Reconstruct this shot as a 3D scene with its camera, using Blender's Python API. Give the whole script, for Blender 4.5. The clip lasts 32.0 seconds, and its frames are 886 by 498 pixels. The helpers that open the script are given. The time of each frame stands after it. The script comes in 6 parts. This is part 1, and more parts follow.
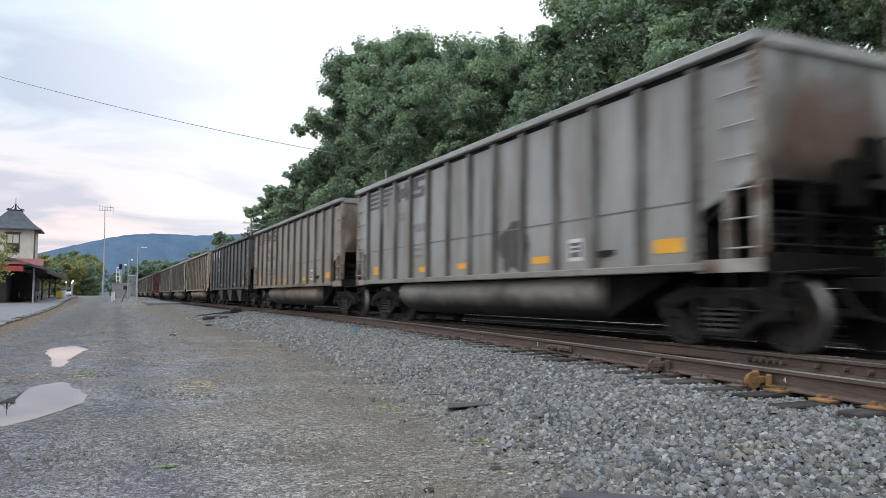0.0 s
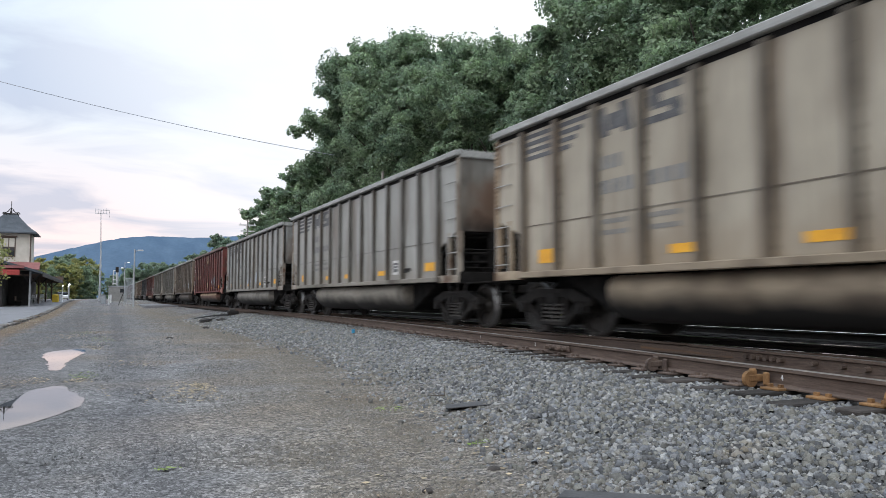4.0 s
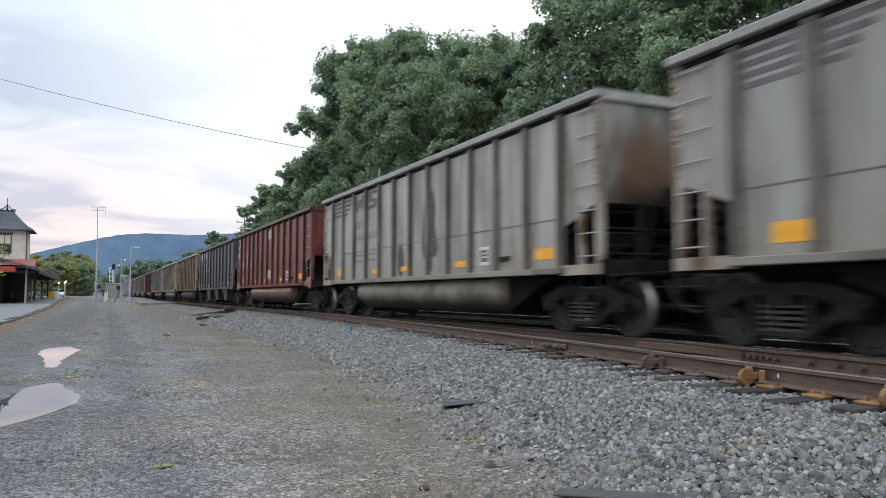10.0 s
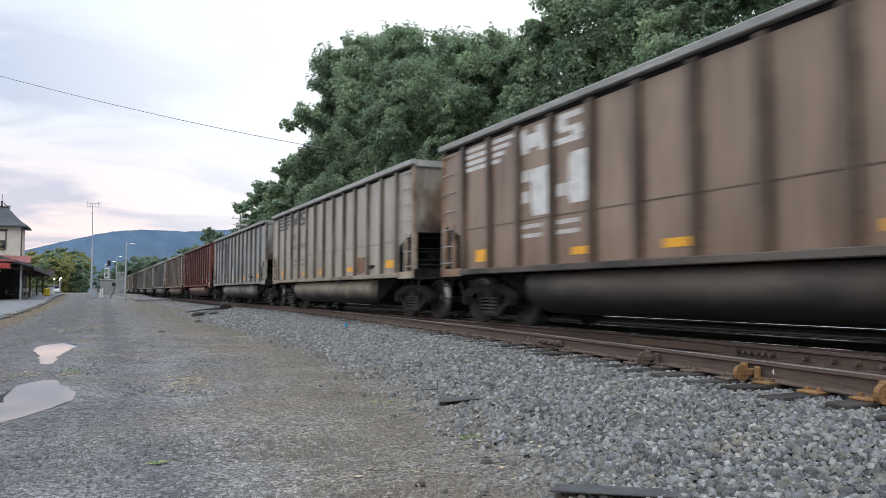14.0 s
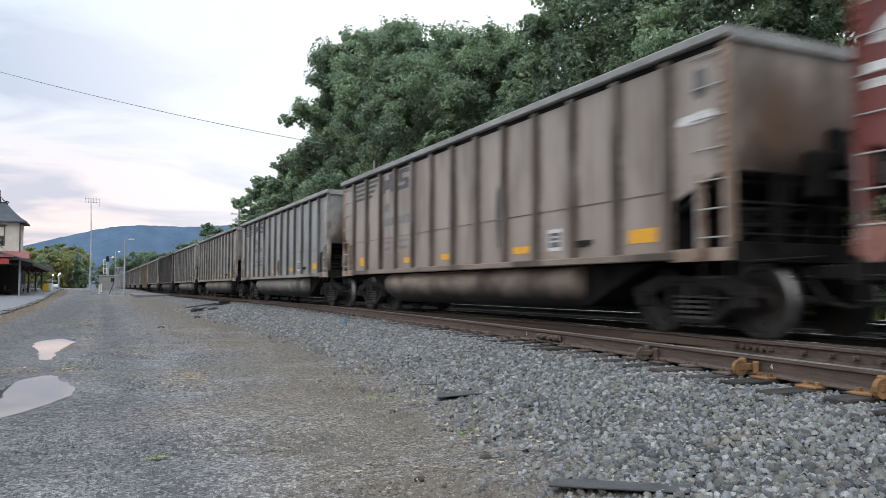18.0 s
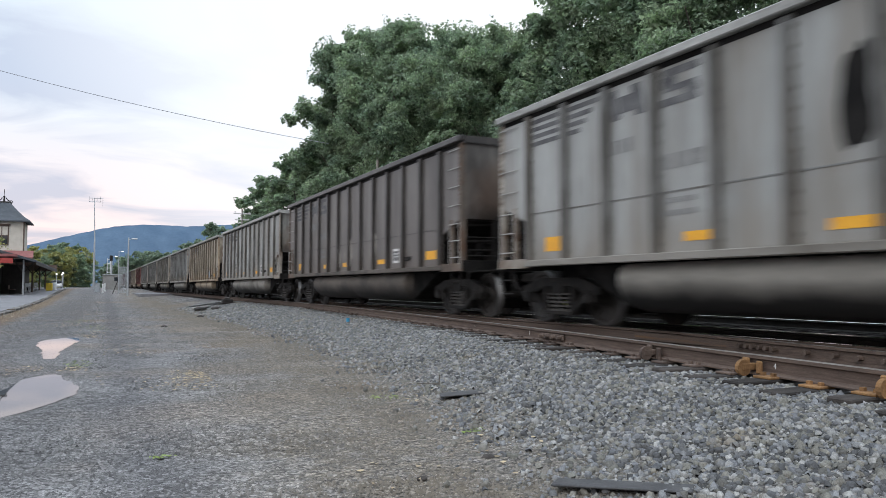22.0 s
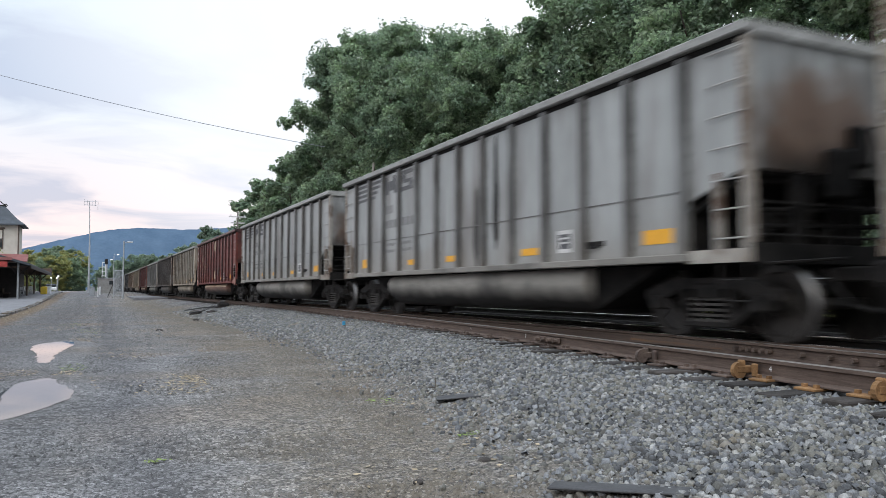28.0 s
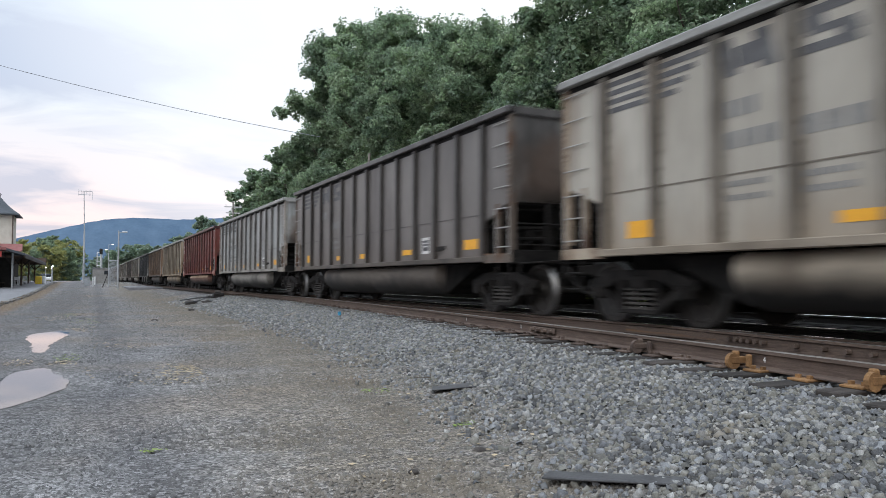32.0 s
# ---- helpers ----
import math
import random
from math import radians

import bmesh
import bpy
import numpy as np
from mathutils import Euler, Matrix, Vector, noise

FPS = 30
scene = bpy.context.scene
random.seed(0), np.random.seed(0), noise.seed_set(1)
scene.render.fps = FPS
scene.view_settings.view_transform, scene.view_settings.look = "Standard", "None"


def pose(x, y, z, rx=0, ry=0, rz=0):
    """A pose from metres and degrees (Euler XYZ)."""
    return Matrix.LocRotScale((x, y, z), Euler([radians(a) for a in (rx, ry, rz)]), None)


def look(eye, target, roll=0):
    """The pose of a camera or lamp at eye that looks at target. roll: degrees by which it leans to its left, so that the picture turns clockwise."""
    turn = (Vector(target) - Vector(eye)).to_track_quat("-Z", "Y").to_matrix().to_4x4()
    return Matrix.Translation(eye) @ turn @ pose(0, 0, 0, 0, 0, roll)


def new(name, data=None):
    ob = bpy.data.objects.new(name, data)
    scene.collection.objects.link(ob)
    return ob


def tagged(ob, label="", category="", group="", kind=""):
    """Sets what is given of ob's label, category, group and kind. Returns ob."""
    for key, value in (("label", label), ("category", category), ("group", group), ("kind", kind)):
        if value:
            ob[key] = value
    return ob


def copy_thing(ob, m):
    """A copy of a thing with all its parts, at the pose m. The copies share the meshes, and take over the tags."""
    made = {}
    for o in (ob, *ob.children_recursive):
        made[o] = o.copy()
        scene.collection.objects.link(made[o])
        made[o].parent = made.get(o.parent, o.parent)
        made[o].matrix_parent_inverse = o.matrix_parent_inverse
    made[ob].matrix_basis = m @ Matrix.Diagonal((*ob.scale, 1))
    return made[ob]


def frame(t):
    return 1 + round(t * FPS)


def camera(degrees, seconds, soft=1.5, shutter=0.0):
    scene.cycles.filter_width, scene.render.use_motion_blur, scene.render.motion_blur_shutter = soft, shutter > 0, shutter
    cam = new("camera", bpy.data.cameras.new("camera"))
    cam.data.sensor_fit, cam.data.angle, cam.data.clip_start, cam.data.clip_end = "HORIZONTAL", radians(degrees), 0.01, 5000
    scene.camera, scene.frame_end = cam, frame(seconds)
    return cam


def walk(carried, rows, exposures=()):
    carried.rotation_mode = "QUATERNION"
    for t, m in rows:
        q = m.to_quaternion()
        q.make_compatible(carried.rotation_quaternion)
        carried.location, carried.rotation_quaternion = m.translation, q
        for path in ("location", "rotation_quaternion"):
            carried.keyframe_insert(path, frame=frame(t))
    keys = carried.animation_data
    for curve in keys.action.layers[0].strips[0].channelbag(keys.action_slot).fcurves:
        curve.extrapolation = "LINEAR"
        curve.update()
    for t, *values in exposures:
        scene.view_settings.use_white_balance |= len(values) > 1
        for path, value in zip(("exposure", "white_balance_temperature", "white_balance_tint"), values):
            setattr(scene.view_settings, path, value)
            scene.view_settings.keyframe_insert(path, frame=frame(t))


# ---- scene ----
cam = camera(61.26, 32.0, soft=0.6, shutter=0.45)
EYE = (0.0, 0.0, 0.63)

# heading to the right of the track, tilt up, roll: seconds and degrees
TURNS = [
    (0, 24.382, 3.671, 0.425), (0.5, 24.401, 3.699, 0.397), (1, 24.449, 3.703, 0.347), (1.5, 24.491, 3.688, 0.357),
    (2, 24.508, 3.656, 0.321), (2.5, 24.552, 3.643, 0.201), (3, 24.561, 3.683, 0.193), (3.5, 24.590, 3.707, 0.099),
    (5.5, 24.633, 3.720, -0.212), (6, 24.635, 3.696, -0.262), (6.5, 24.710, 3.651, -0.085), (7, 24.748, 3.591, 0.123),
    (7.5, 24.830, 3.567, 0.369), (8, 24.851, 3.556, 0.301), (8.5, 24.860, 3.510, 0.087), (9, 24.872, 3.532, 0.001),
    (9.5, 24.844, 3.522, 0.100), (10, 24.846, 3.541, 0.086), (10.5, 24.896, 3.590, 0.050), (11, 24.898, 3.578, 0.078),
    (11.5, 24.940, 3.521, 0.060), (12, 24.981, 3.456, 0.040), (12.5, 25.031, 3.388, 0.045), (13, 25.087, 3.333, 0.070),
    (13.5, 25.117, 3.314, 0.173), (14, 25.145, 3.271, 0.074), (14.5, 25.139, 3.282, 0.112), (16.5, 25.355, 2.922, 0.177),
    (17, 25.271, 2.911, 0.186), (17.5, 25.199, 2.892, 0.104), (18, 25.230, 2.910, 0.026), (18.5, 25.215, 2.880, -0.022),
    (19, 25.231, 2.857, 0.181), (19.5, 25.266, 2.892, 0.105), (20, 25.118, 2.840, -0.058), (20.5, 24.984, 2.743, -0.117),
    (21, 24.930, 2.761, -0.075), (21.5, 24.935, 2.799, -0.045), (22, 25.007, 2.871, 0.056), (22.5, 24.996, 3.004, -0.000),
    (23, 25.010, 3.074, 0.026), (23.5, 24.983, 3.135, 0.078), (24, 24.964, 3.151, 0.051), (24.5, 24.997, 3.162, 0.019),
    (25, 25.030, 3.148, 0.050), (25.5, 25.071, 3.140, 0.129), (27.5, 25.266, 3.146, 0.091), (28, 25.320, 3.107, -0.013),
    (28.5, 25.383, 3.064, -0.014), (29, 25.390, 3.038, 0.020), (29.5, 25.437, 2.919, -0.046), (30, 25.425, 2.771, -0.006),
    (30.5, 25.495, 2.589, 0.010), (31, 25.546, 2.452, 0.258), (31.5, 25.611, 2.407, 0.203), (32, 25.652, 2.388, 0.098),
]


def aim(heading, tilt, roll):
    """Camera turn from heading, tilt and roll in degrees."""
    return (Matrix.Translation(EYE) @ Matrix.Rotation(radians(-heading), 4, "Z")
            @ Matrix.Rotation(radians(90 + tilt), 4, "X") @ Matrix.Rotation(radians(roll), 4, "Z"))


walk(cam, [(t, aim(a, b, c)) for t, a, b, c in TURNS])

# ---- world and light ----
world = bpy.data.worlds.new("sky")
scene.world = world
world.use_nodes = True
wn, wl = world.node_tree.nodes, world.node_tree.links
wn.clear()
SUN_EL, SUN_ROT = radians(36), radians(224)


def wnode(kind, **values):
    n = wn.new(kind)
    for k, v in values.items():
        n.inputs[k].default_value = v
    return n


def wmath(op, a, b=None):
    n = wn.new("ShaderNodeMath")
    n.operation = op
    for i, v in enumerate((a, b)):
        if v is None:
            continue
        if isinstance(v, (int, float)):
            n.inputs[i].default_value = v
        else:
            wl.new(v, n.inputs[i])
    return n.outputs[0]


def wmix(fac, a, b):
    n = wn.new("ShaderNodeMix")
    n.data_type = "RGBA"
    for i, v in ((0, fac), (6, a), (7, b)):
        if isinstance(v, (tuple, int, float)):
            n.inputs[i].default_value = v
        else:
            wl.new(v, n.inputs[i])
    return n.outputs[2]


sky = wn.new("ShaderNodeTexSky")
sky.sky_type, sky.sun_disc, sky.sun_elevation, sky.sun_rotation = "NISHITA", False, SUN_EL, SUN_ROT
coord = wn.new("ShaderNodeTexCoord")
sep = wn.new("ShaderNodeSeparateXYZ")
wl.new(coord.outputs["Generated"], sep.inputs[0])
up = wmath("MAXIMUM", sep.outputs[2], 0.0)
# cloud sheets seen in perspective: direction over its height
flat = wmath("DIVIDE", 1.0, wmath("ADD", up, 0.20))
comb = wn.new("ShaderNodeCombineXYZ")
wl.new(wmath("MULTIPLY", wmath("MULTIPLY", sep.outputs[0], flat), 0.6), comb.inputs[0])
wl.new(wmath("MULTIPLY", sep.outputs[1], flat), comb.inputs[1])
clouds = wnode("ShaderNodeTexNoise", Scale=2.6, Detail=7.0, Roughness=0.52, Distortion=0.6)
wl.new(comb.outputs[0], clouds.inputs["Vector"])
ramp = wn.new("ShaderNodeValToRGB")
ramp.color_ramp.elements[0].position, ramp.color_ramp.elements[1].position = 0.39, 0.57
wl.new(clouds.outputs[0], ramp.inputs[0])
# brighter towards the glow of the low sun behind the trees
glow = wn.new("ShaderNodeVectorMath")
glow.operation = "DOT_PRODUCT"
wl.new(coord.outputs["Generated"], glow.inputs[0])
glow.inputs[1].default_value = (0.42, 0.80, 0.43)
bright = wn.new("ShaderNodeMapRange")
bright.inputs[1].default_value, bright.inputs[2].default_value = 0.84, 0.99
wl.new(glow.outputs["Value"], bright.inputs[0])
low = wn.new("ShaderNodeMapRange")
low.inputs[1].default_value, low.inputs[2].default_value = 0.05, 0.24
low.inputs[3].default_value, low.inputs[4].default_value = 1.0, 0.0
wl.new(up, low.inputs[0])
grey_cloud = wmix(low.outputs[0], (0.61, 0.685, 0.83, 1), (0.675, 0.635, 0.715, 1))
white_cloud = wmix(low.outputs[0], (0.80, 0.91, 1.005, 1), (1.10, 0.88, 0.85, 1))
sheet = wmix(ramp.outputs[0], grey_cloud, white_cloud)
sheet = wmix(bright.outputs[0], sheet, (1.05, 1.065, 1.11, 1))
skydim = wn.new("ShaderNodeVectorMath")
skydim.operation = "SCALE"
skydim.inputs["Scale"].default_value = 0.10
wl.new(sky.outputs[0], skydim.inputs[0])
full = wmix(0.92, skydim.outputs[0], sheet)
# an overcast sky is brightest overhead
lift = wn.new("ShaderNodeMapRange")
lift.interpolation_type = "SMOOTHSTEP"
lift.inputs[1].default_value, lift.inputs[2].default_value, lift.inputs[3].default_value, lift.inputs[4].default_value = 0.42, 0.95, 1.0, 2.3
wl.new(up, lift.inputs[0])
lifted = wn.new("ShaderNodeVectorMath")
lifted.operation = "SCALE"
wl.new(full, lifted.inputs[0])
wl.new(lift.outputs[0], lifted.inputs["Scale"])
full = lifted.outputs[0]
bg = wn.new("ShaderNodeBackground")
bg.inputs[1].default_value = 1.1
wl.new(full, bg.inputs[0])
out = wn.new("ShaderNodeOutputWorld")
wl.new(bg.outputs[0], out.inputs[0])

sun_data = bpy.data.lights.new("sun", "SUN")
sun_data.energy, sun_data.angle, sun_data.color = 0.9, radians(40), (1.0, 0.92, 0.84)
sun = new("sun", sun_data)
sun.matrix_basis = look((-30, -20, 40), (8, 20, 0))
scene.view_settings.exposure = 0.0


# ---- materials ----
def material(name, low_col, high_col, scale=4.0, rough=0.85, metal=0.0, bump=0.0, bump_scale=None, stretch=(1, 1, 1),
             fine=0.25, stain=None, stain_at=(0.55, 0.7), stain_scale=0.8, island=0.0, vary=0.0, space="Object", spec=0.5, stain_stretch=(1, 1, 1)):
    """A surface with two scales of variation, an optional stain colour, and bump."""
    m = bpy.data.materials.new(name)
    m.use_nodes = True
    nt = m.node_tree
    N, Lk = nt.nodes, nt.links
    b = N["Principled BSDF"]
    b.inputs["Roughness"].default_value, b.inputs["Metallic"].default_value = rough, metal
    b.inputs["Specular IOR Level"].default_value = spec
    tc = N.new("ShaderNodeTexCoord")
    info = N.new("ShaderNodeObjectInfo")
    shift = N.new("ShaderNodeVectorMath")
    shift.operation = "ADD"
    spread = N.new("ShaderNodeVectorMath")
    spread.operation = "SCALE"
    spread.inputs[0].default_value = (37.0, 21.0, 53.0)
    Lk.new(info.outputs["Random"], spread.inputs["Scale"])
    Lk.new(tc.outputs[space], shift.inputs[0])
    if space == "Object":
        Lk.new(spread.outputs[0], shift.inputs[1])
    mp = N.new("ShaderNodeMapping")
    mp.inputs["Scale"].default_value = stretch
    Lk.new(shift.outputs[0], mp.inputs[0])

    def tex(s, detail, vec):
        n = N.new("ShaderNodeTexNoise")
        n.inputs["Scale"].default_value, n.inputs["Detail"].default_value = s, detail
        Lk.new(vec, n.inputs["Vector"])
        return n.outputs[0]

    def mix(fac, a, c, blend="MIX"):
        n = N.new("ShaderNodeMix")
        n.data_type, n.blend_type = "RGBA", blend
        for i, v in ((0, fac), (6, a), (7, c)):
            if isinstance(v, (int, float)):
                n.inputs[i].default_value = v
            elif isinstance(v, tuple):
                n.inputs[i].default_value = (*v, 1) if len(v) == 3 else v
            else:
                Lk.new(v, n.inputs[i])
        return n.outputs[2]

    big = tex(scale, 3, mp.outputs[0])
    rmp = N.new("ShaderNodeMapRange")
    rmp.inputs[1].default_value, rmp.inputs[2].default_value = 0.32, 0.68
    Lk.new(big, rmp.inputs[0])
    col = mix(rmp.outputs[0], low_col, high_col)
    small = tex(scale * 9, 2, mp.outputs[0])
    f = N.new("ShaderNodeMapRange")
    f.inputs[3].default_value, f.inputs[4].default_value = 1 - fine, 1 + fine
    f.inputs[1].default_value, f.inputs[2].default_value = 0.25, 0.75
    Lk.new(small, f.inputs[0])
    tint = N.new("ShaderNodeVectorMath")
    tint.operation = "SCALE"
    Lk.new(col, tint.inputs[0])
    Lk.new(f.outputs[0], tint.inputs["Scale"])
    col = tint.outputs[0]
    if stain:
        mp2 = N.new("ShaderNodeMapping")
        mp2.inputs["Scale"].default_value = stain_stretch
        Lk.new(shift.outputs[0], mp2.inputs[0])
        s = tex(stain_scale, 5, mp2.outputs[0])
        r = N.new("ShaderNodeMapRange")
        r.inputs[1].default_value, r.inputs[2].default_value = stain_at
        Lk.new(s, r.inputs[0])
        col = mix(r.outputs[0], col, stain)
    if island or vary:
        geo = N.new("ShaderNodeNewGeometry")
        k = N.new("ShaderNodeMapRange")
        amount = island or vary
        k.inputs[3].default_value, k.inputs[4].default_value = 1 - amount, 1 + amount
        Lk.new(geo.outputs["Random Per Island"] if island else info.outputs["Random"], k.inputs[0])
        t2 = N.new("ShaderNodeVectorMath")
        t2.operation = "SCALE"
        Lk.new(col, t2.inputs[0])
        Lk.new(k.outputs[0], t2.inputs["Scale"])
        col = t2.outputs[0]
    Lk.new(col, b.inputs["Base Color"])
    if bump:
        bp = N.new("ShaderNodeBump")
        bp.inputs["Strength"].default_value, bp.inputs["Distance"].default_value = 0.6, bump
        Lk.new(tex(bump_scale or scale * 6, 4, mp.outputs[0]), bp.inputs["Height"])
        Lk.new(bp.outputs[0], b.inputs["Normal"])
    return m


def paint(name, lo, hi, dirt, amount=(0.5, 0.72)):
    lo, hi, dirt = (tuple(0.86 * v for v in c) for c in (lo, hi, dirt))
    m = material(name, lo, hi, scale=0.9, rough=0.42, stretch=(1, 1.2, 0.35), fine=0.10, stain=dirt, stain_at=amount,
                 stain_scale=1.1, stain_stretch=(1.0, 1.4, 0.30), bump=0.004, bump_scale=3.0, vary=0.05)
    streaks(m, tuple(c * 0.42 for c in dirt))
    brown_fade(m, tuple(c * f for c, f in zip(lo, (0.84, 0.73, 0.63))))
    return m


def brown_fade(m, brown):
    """Browner and darker towards the bottom of the panels, fading out above the seam."""
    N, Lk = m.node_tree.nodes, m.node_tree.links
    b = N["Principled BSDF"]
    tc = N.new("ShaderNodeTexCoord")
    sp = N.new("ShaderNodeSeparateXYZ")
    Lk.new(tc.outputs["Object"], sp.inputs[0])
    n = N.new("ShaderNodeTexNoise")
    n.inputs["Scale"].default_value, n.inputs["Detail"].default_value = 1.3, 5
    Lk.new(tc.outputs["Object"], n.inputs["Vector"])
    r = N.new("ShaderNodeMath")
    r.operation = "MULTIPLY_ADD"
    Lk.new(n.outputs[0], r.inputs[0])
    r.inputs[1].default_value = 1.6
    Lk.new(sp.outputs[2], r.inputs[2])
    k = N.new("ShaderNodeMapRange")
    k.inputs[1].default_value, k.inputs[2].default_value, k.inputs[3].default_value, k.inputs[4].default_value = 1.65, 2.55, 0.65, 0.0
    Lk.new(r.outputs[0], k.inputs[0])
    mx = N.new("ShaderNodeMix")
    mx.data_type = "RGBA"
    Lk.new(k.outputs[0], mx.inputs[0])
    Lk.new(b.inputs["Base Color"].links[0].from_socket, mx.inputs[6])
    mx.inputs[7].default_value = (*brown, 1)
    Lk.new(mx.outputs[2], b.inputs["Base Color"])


def streaks(m, soot):
    """Vertical rain streaks over the sheet, and soot and panel shading darkened along the ribs."""
    N, Lk = m.node_tree.nodes, m.node_tree.links
    b = N["Principled BSDF"]
    tc = N.new("ShaderNodeTexCoord")
    info = N.new("ShaderNodeObjectInfo")
    off = N.new("ShaderNodeVectorMath")
    off.operation = "SCALE"
    off.inputs[0].default_value = (11.0, 43.0, 29.0)
    Lk.new(info.outputs["Random"], off.inputs["Scale"])
    add = N.new("ShaderNodeVectorMath")
    Lk.new(tc.outputs["Object"], add.inputs[0])
    Lk.new(off.outputs[0], add.inputs[1])

    def nz(scale, stretch, detail):
        mp = N.new("ShaderNodeMapping")
        mp.inputs["Scale"].default_value = stretch
        Lk.new(add.outputs[0], mp.inputs[0])
        n = N.new("ShaderNodeTexNoise")
        n.inputs["Scale"].default_value, n.inputs["Detail"].default_value = scale, detail
        Lk.new(mp.outputs[0], n.inputs["Vector"])
        return n.outputs[0]

    def op(kind, a, c=0.0):
        n = N.new("ShaderNodeMath")
        n.operation = kind
        for i, v in enumerate((a, c)):
            if isinstance(v, (int, float)):
                n.inputs[i].default_value = v
            else:
                Lk.new(v, n.inputs[i])
        return n.outputs[0]

    def span(v, a, c, lo, hi):
        n = N.new("ShaderNodeMapRange")
        n.inputs[1].default_value, n.inputs[2].default_value, n.inputs[3].default_value, n.inputs[4].default_value = a, c, lo, hi
        Lk.new(v, n.inputs[0])
        return n.outputs[0]

    def over(fac, col):
        mx = N.new("ShaderNodeMix")
        mx.data_type = "RGBA"
        Lk.new(fac, mx.inputs[0])
        Lk.new(b.inputs["Base Color"].links[0].from_socket, mx.inputs[6])
        mx.inputs[7].default_value = (*col, 1)
        Lk.new(mx.outputs[2], b.inputs["Base Color"])
    rain = op("MULTIPLY", span(nz(5.0, (1, 1, 0.05), 3), 0.52, 0.70, 0.0, 0.55), span(nz(0.9, (1, 1, 0.6), 3), 0.40, 0.60, 0.15, 1.0))
    over(rain, soot)
    sp = N.new("ShaderNodeSeparateXYZ")
    Lk.new(tc.outputs["Object"], sp.inputs[0])
    gap = 12.58 / 12
    d = op("ABSOLUTE", op("SUBTRACT", op("FRACT", op("ADD", op("DIVIDE", sp.outputs[1], gap), 100.5)), 0.5))
    near = op("MULTIPLY", span(d, 0.07, 0.24, 0.75, 0.0), span(nz(2.4, (1, 1, 0.45), 4), 0.36, 0.62, 0.0, 1.0))
    over(near, soot)


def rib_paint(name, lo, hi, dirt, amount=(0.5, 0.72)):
    """The same paint darkened for the ribs: channel shade and dirt in one colour."""
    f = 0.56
    return paint(name + "_shaded_dirty", tuple(c * f for c in lo), tuple(c * f for c in hi), tuple(c * 0.6 for c in dirt), (0.42, 0.62))


def end_paint(name, lo, hi, dirt, amount=(0.5, 0.72)):
    """The same paint with a brown brake-dust bloom in the middle of each end."""
    m = paint(name + "_end", lo, hi, dirt, amount)
    N, Lk = m.node_tree.nodes, m.node_tree.links
    b = N["Principled BSDF"]
    old = b.inputs["Base Color"].links[0].from_socket
    tc = N.new("ShaderNodeTexCoord")
    sp = N.new("ShaderNodeSeparateXYZ")
    Lk.new(tc.outputs["Object"], sp.inputs[0])

    def op(kind, a, c):
        n = N.new("ShaderNodeMath")
        n.operation = kind
        for i, v in enumerate((a, c)):
            if isinstance(v, (int, float)):
                n.inputs[i].default_value = v
            else:
                Lk.new(v, n.inputs[i])
        return n.outputs[0]
    dx = op("DIVIDE", op("SUBTRACT", sp.outputs[0], -0.30), 1.15)
    dz = op("DIVIDE", op("SUBTRACT", sp.outputs[2], 2.45), 0.85)
    r = op("ADD", op("MULTIPLY", dx, dx), op("MULTIPLY", dz, dz))
    ns = N.new("ShaderNodeTexNoise")
    ns.inputs["Scale"].default_value, ns.inputs["Detail"].default_value = 2.2, 4
    Lk.new(tc.outputs["Object"], ns.inputs["Vector"])
    r = op("ADD", r, op("MULTIPLY", op("SUBTRACT", ns.outputs[0], 0.5), 1.6))
    mr = N.new("ShaderNodeMapRange")
    mr.inputs[1].default_value, mr.inputs[2].default_value, mr.inputs[3].default_value, mr.inputs[4].default_value = 0.35, 1.2, 0.85, 0.0
    Lk.new(r, mr.inputs[0])
    mx = N.new("ShaderNodeMix")
    mx.data_type = "RGBA"
    Lk.new(mr.outputs[0], mx.inputs[0])
    Lk.new(old, mx.inputs[6])
    mx.inputs[7].default_value = (0.135, 0.080, 0.052, 1)
    # coal soot and gap shade painted over the lower half, ragged at its upper edge
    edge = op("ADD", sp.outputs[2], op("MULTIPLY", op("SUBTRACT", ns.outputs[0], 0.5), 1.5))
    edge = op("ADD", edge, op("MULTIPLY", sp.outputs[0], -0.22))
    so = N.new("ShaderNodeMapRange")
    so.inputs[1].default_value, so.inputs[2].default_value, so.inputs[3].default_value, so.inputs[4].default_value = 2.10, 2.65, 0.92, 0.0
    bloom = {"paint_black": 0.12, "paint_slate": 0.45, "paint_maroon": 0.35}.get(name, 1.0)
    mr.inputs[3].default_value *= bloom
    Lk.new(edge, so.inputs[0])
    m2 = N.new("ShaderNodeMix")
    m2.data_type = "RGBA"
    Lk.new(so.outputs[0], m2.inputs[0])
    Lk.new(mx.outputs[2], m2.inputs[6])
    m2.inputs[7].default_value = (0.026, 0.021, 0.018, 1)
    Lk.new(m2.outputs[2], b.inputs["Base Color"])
    return m


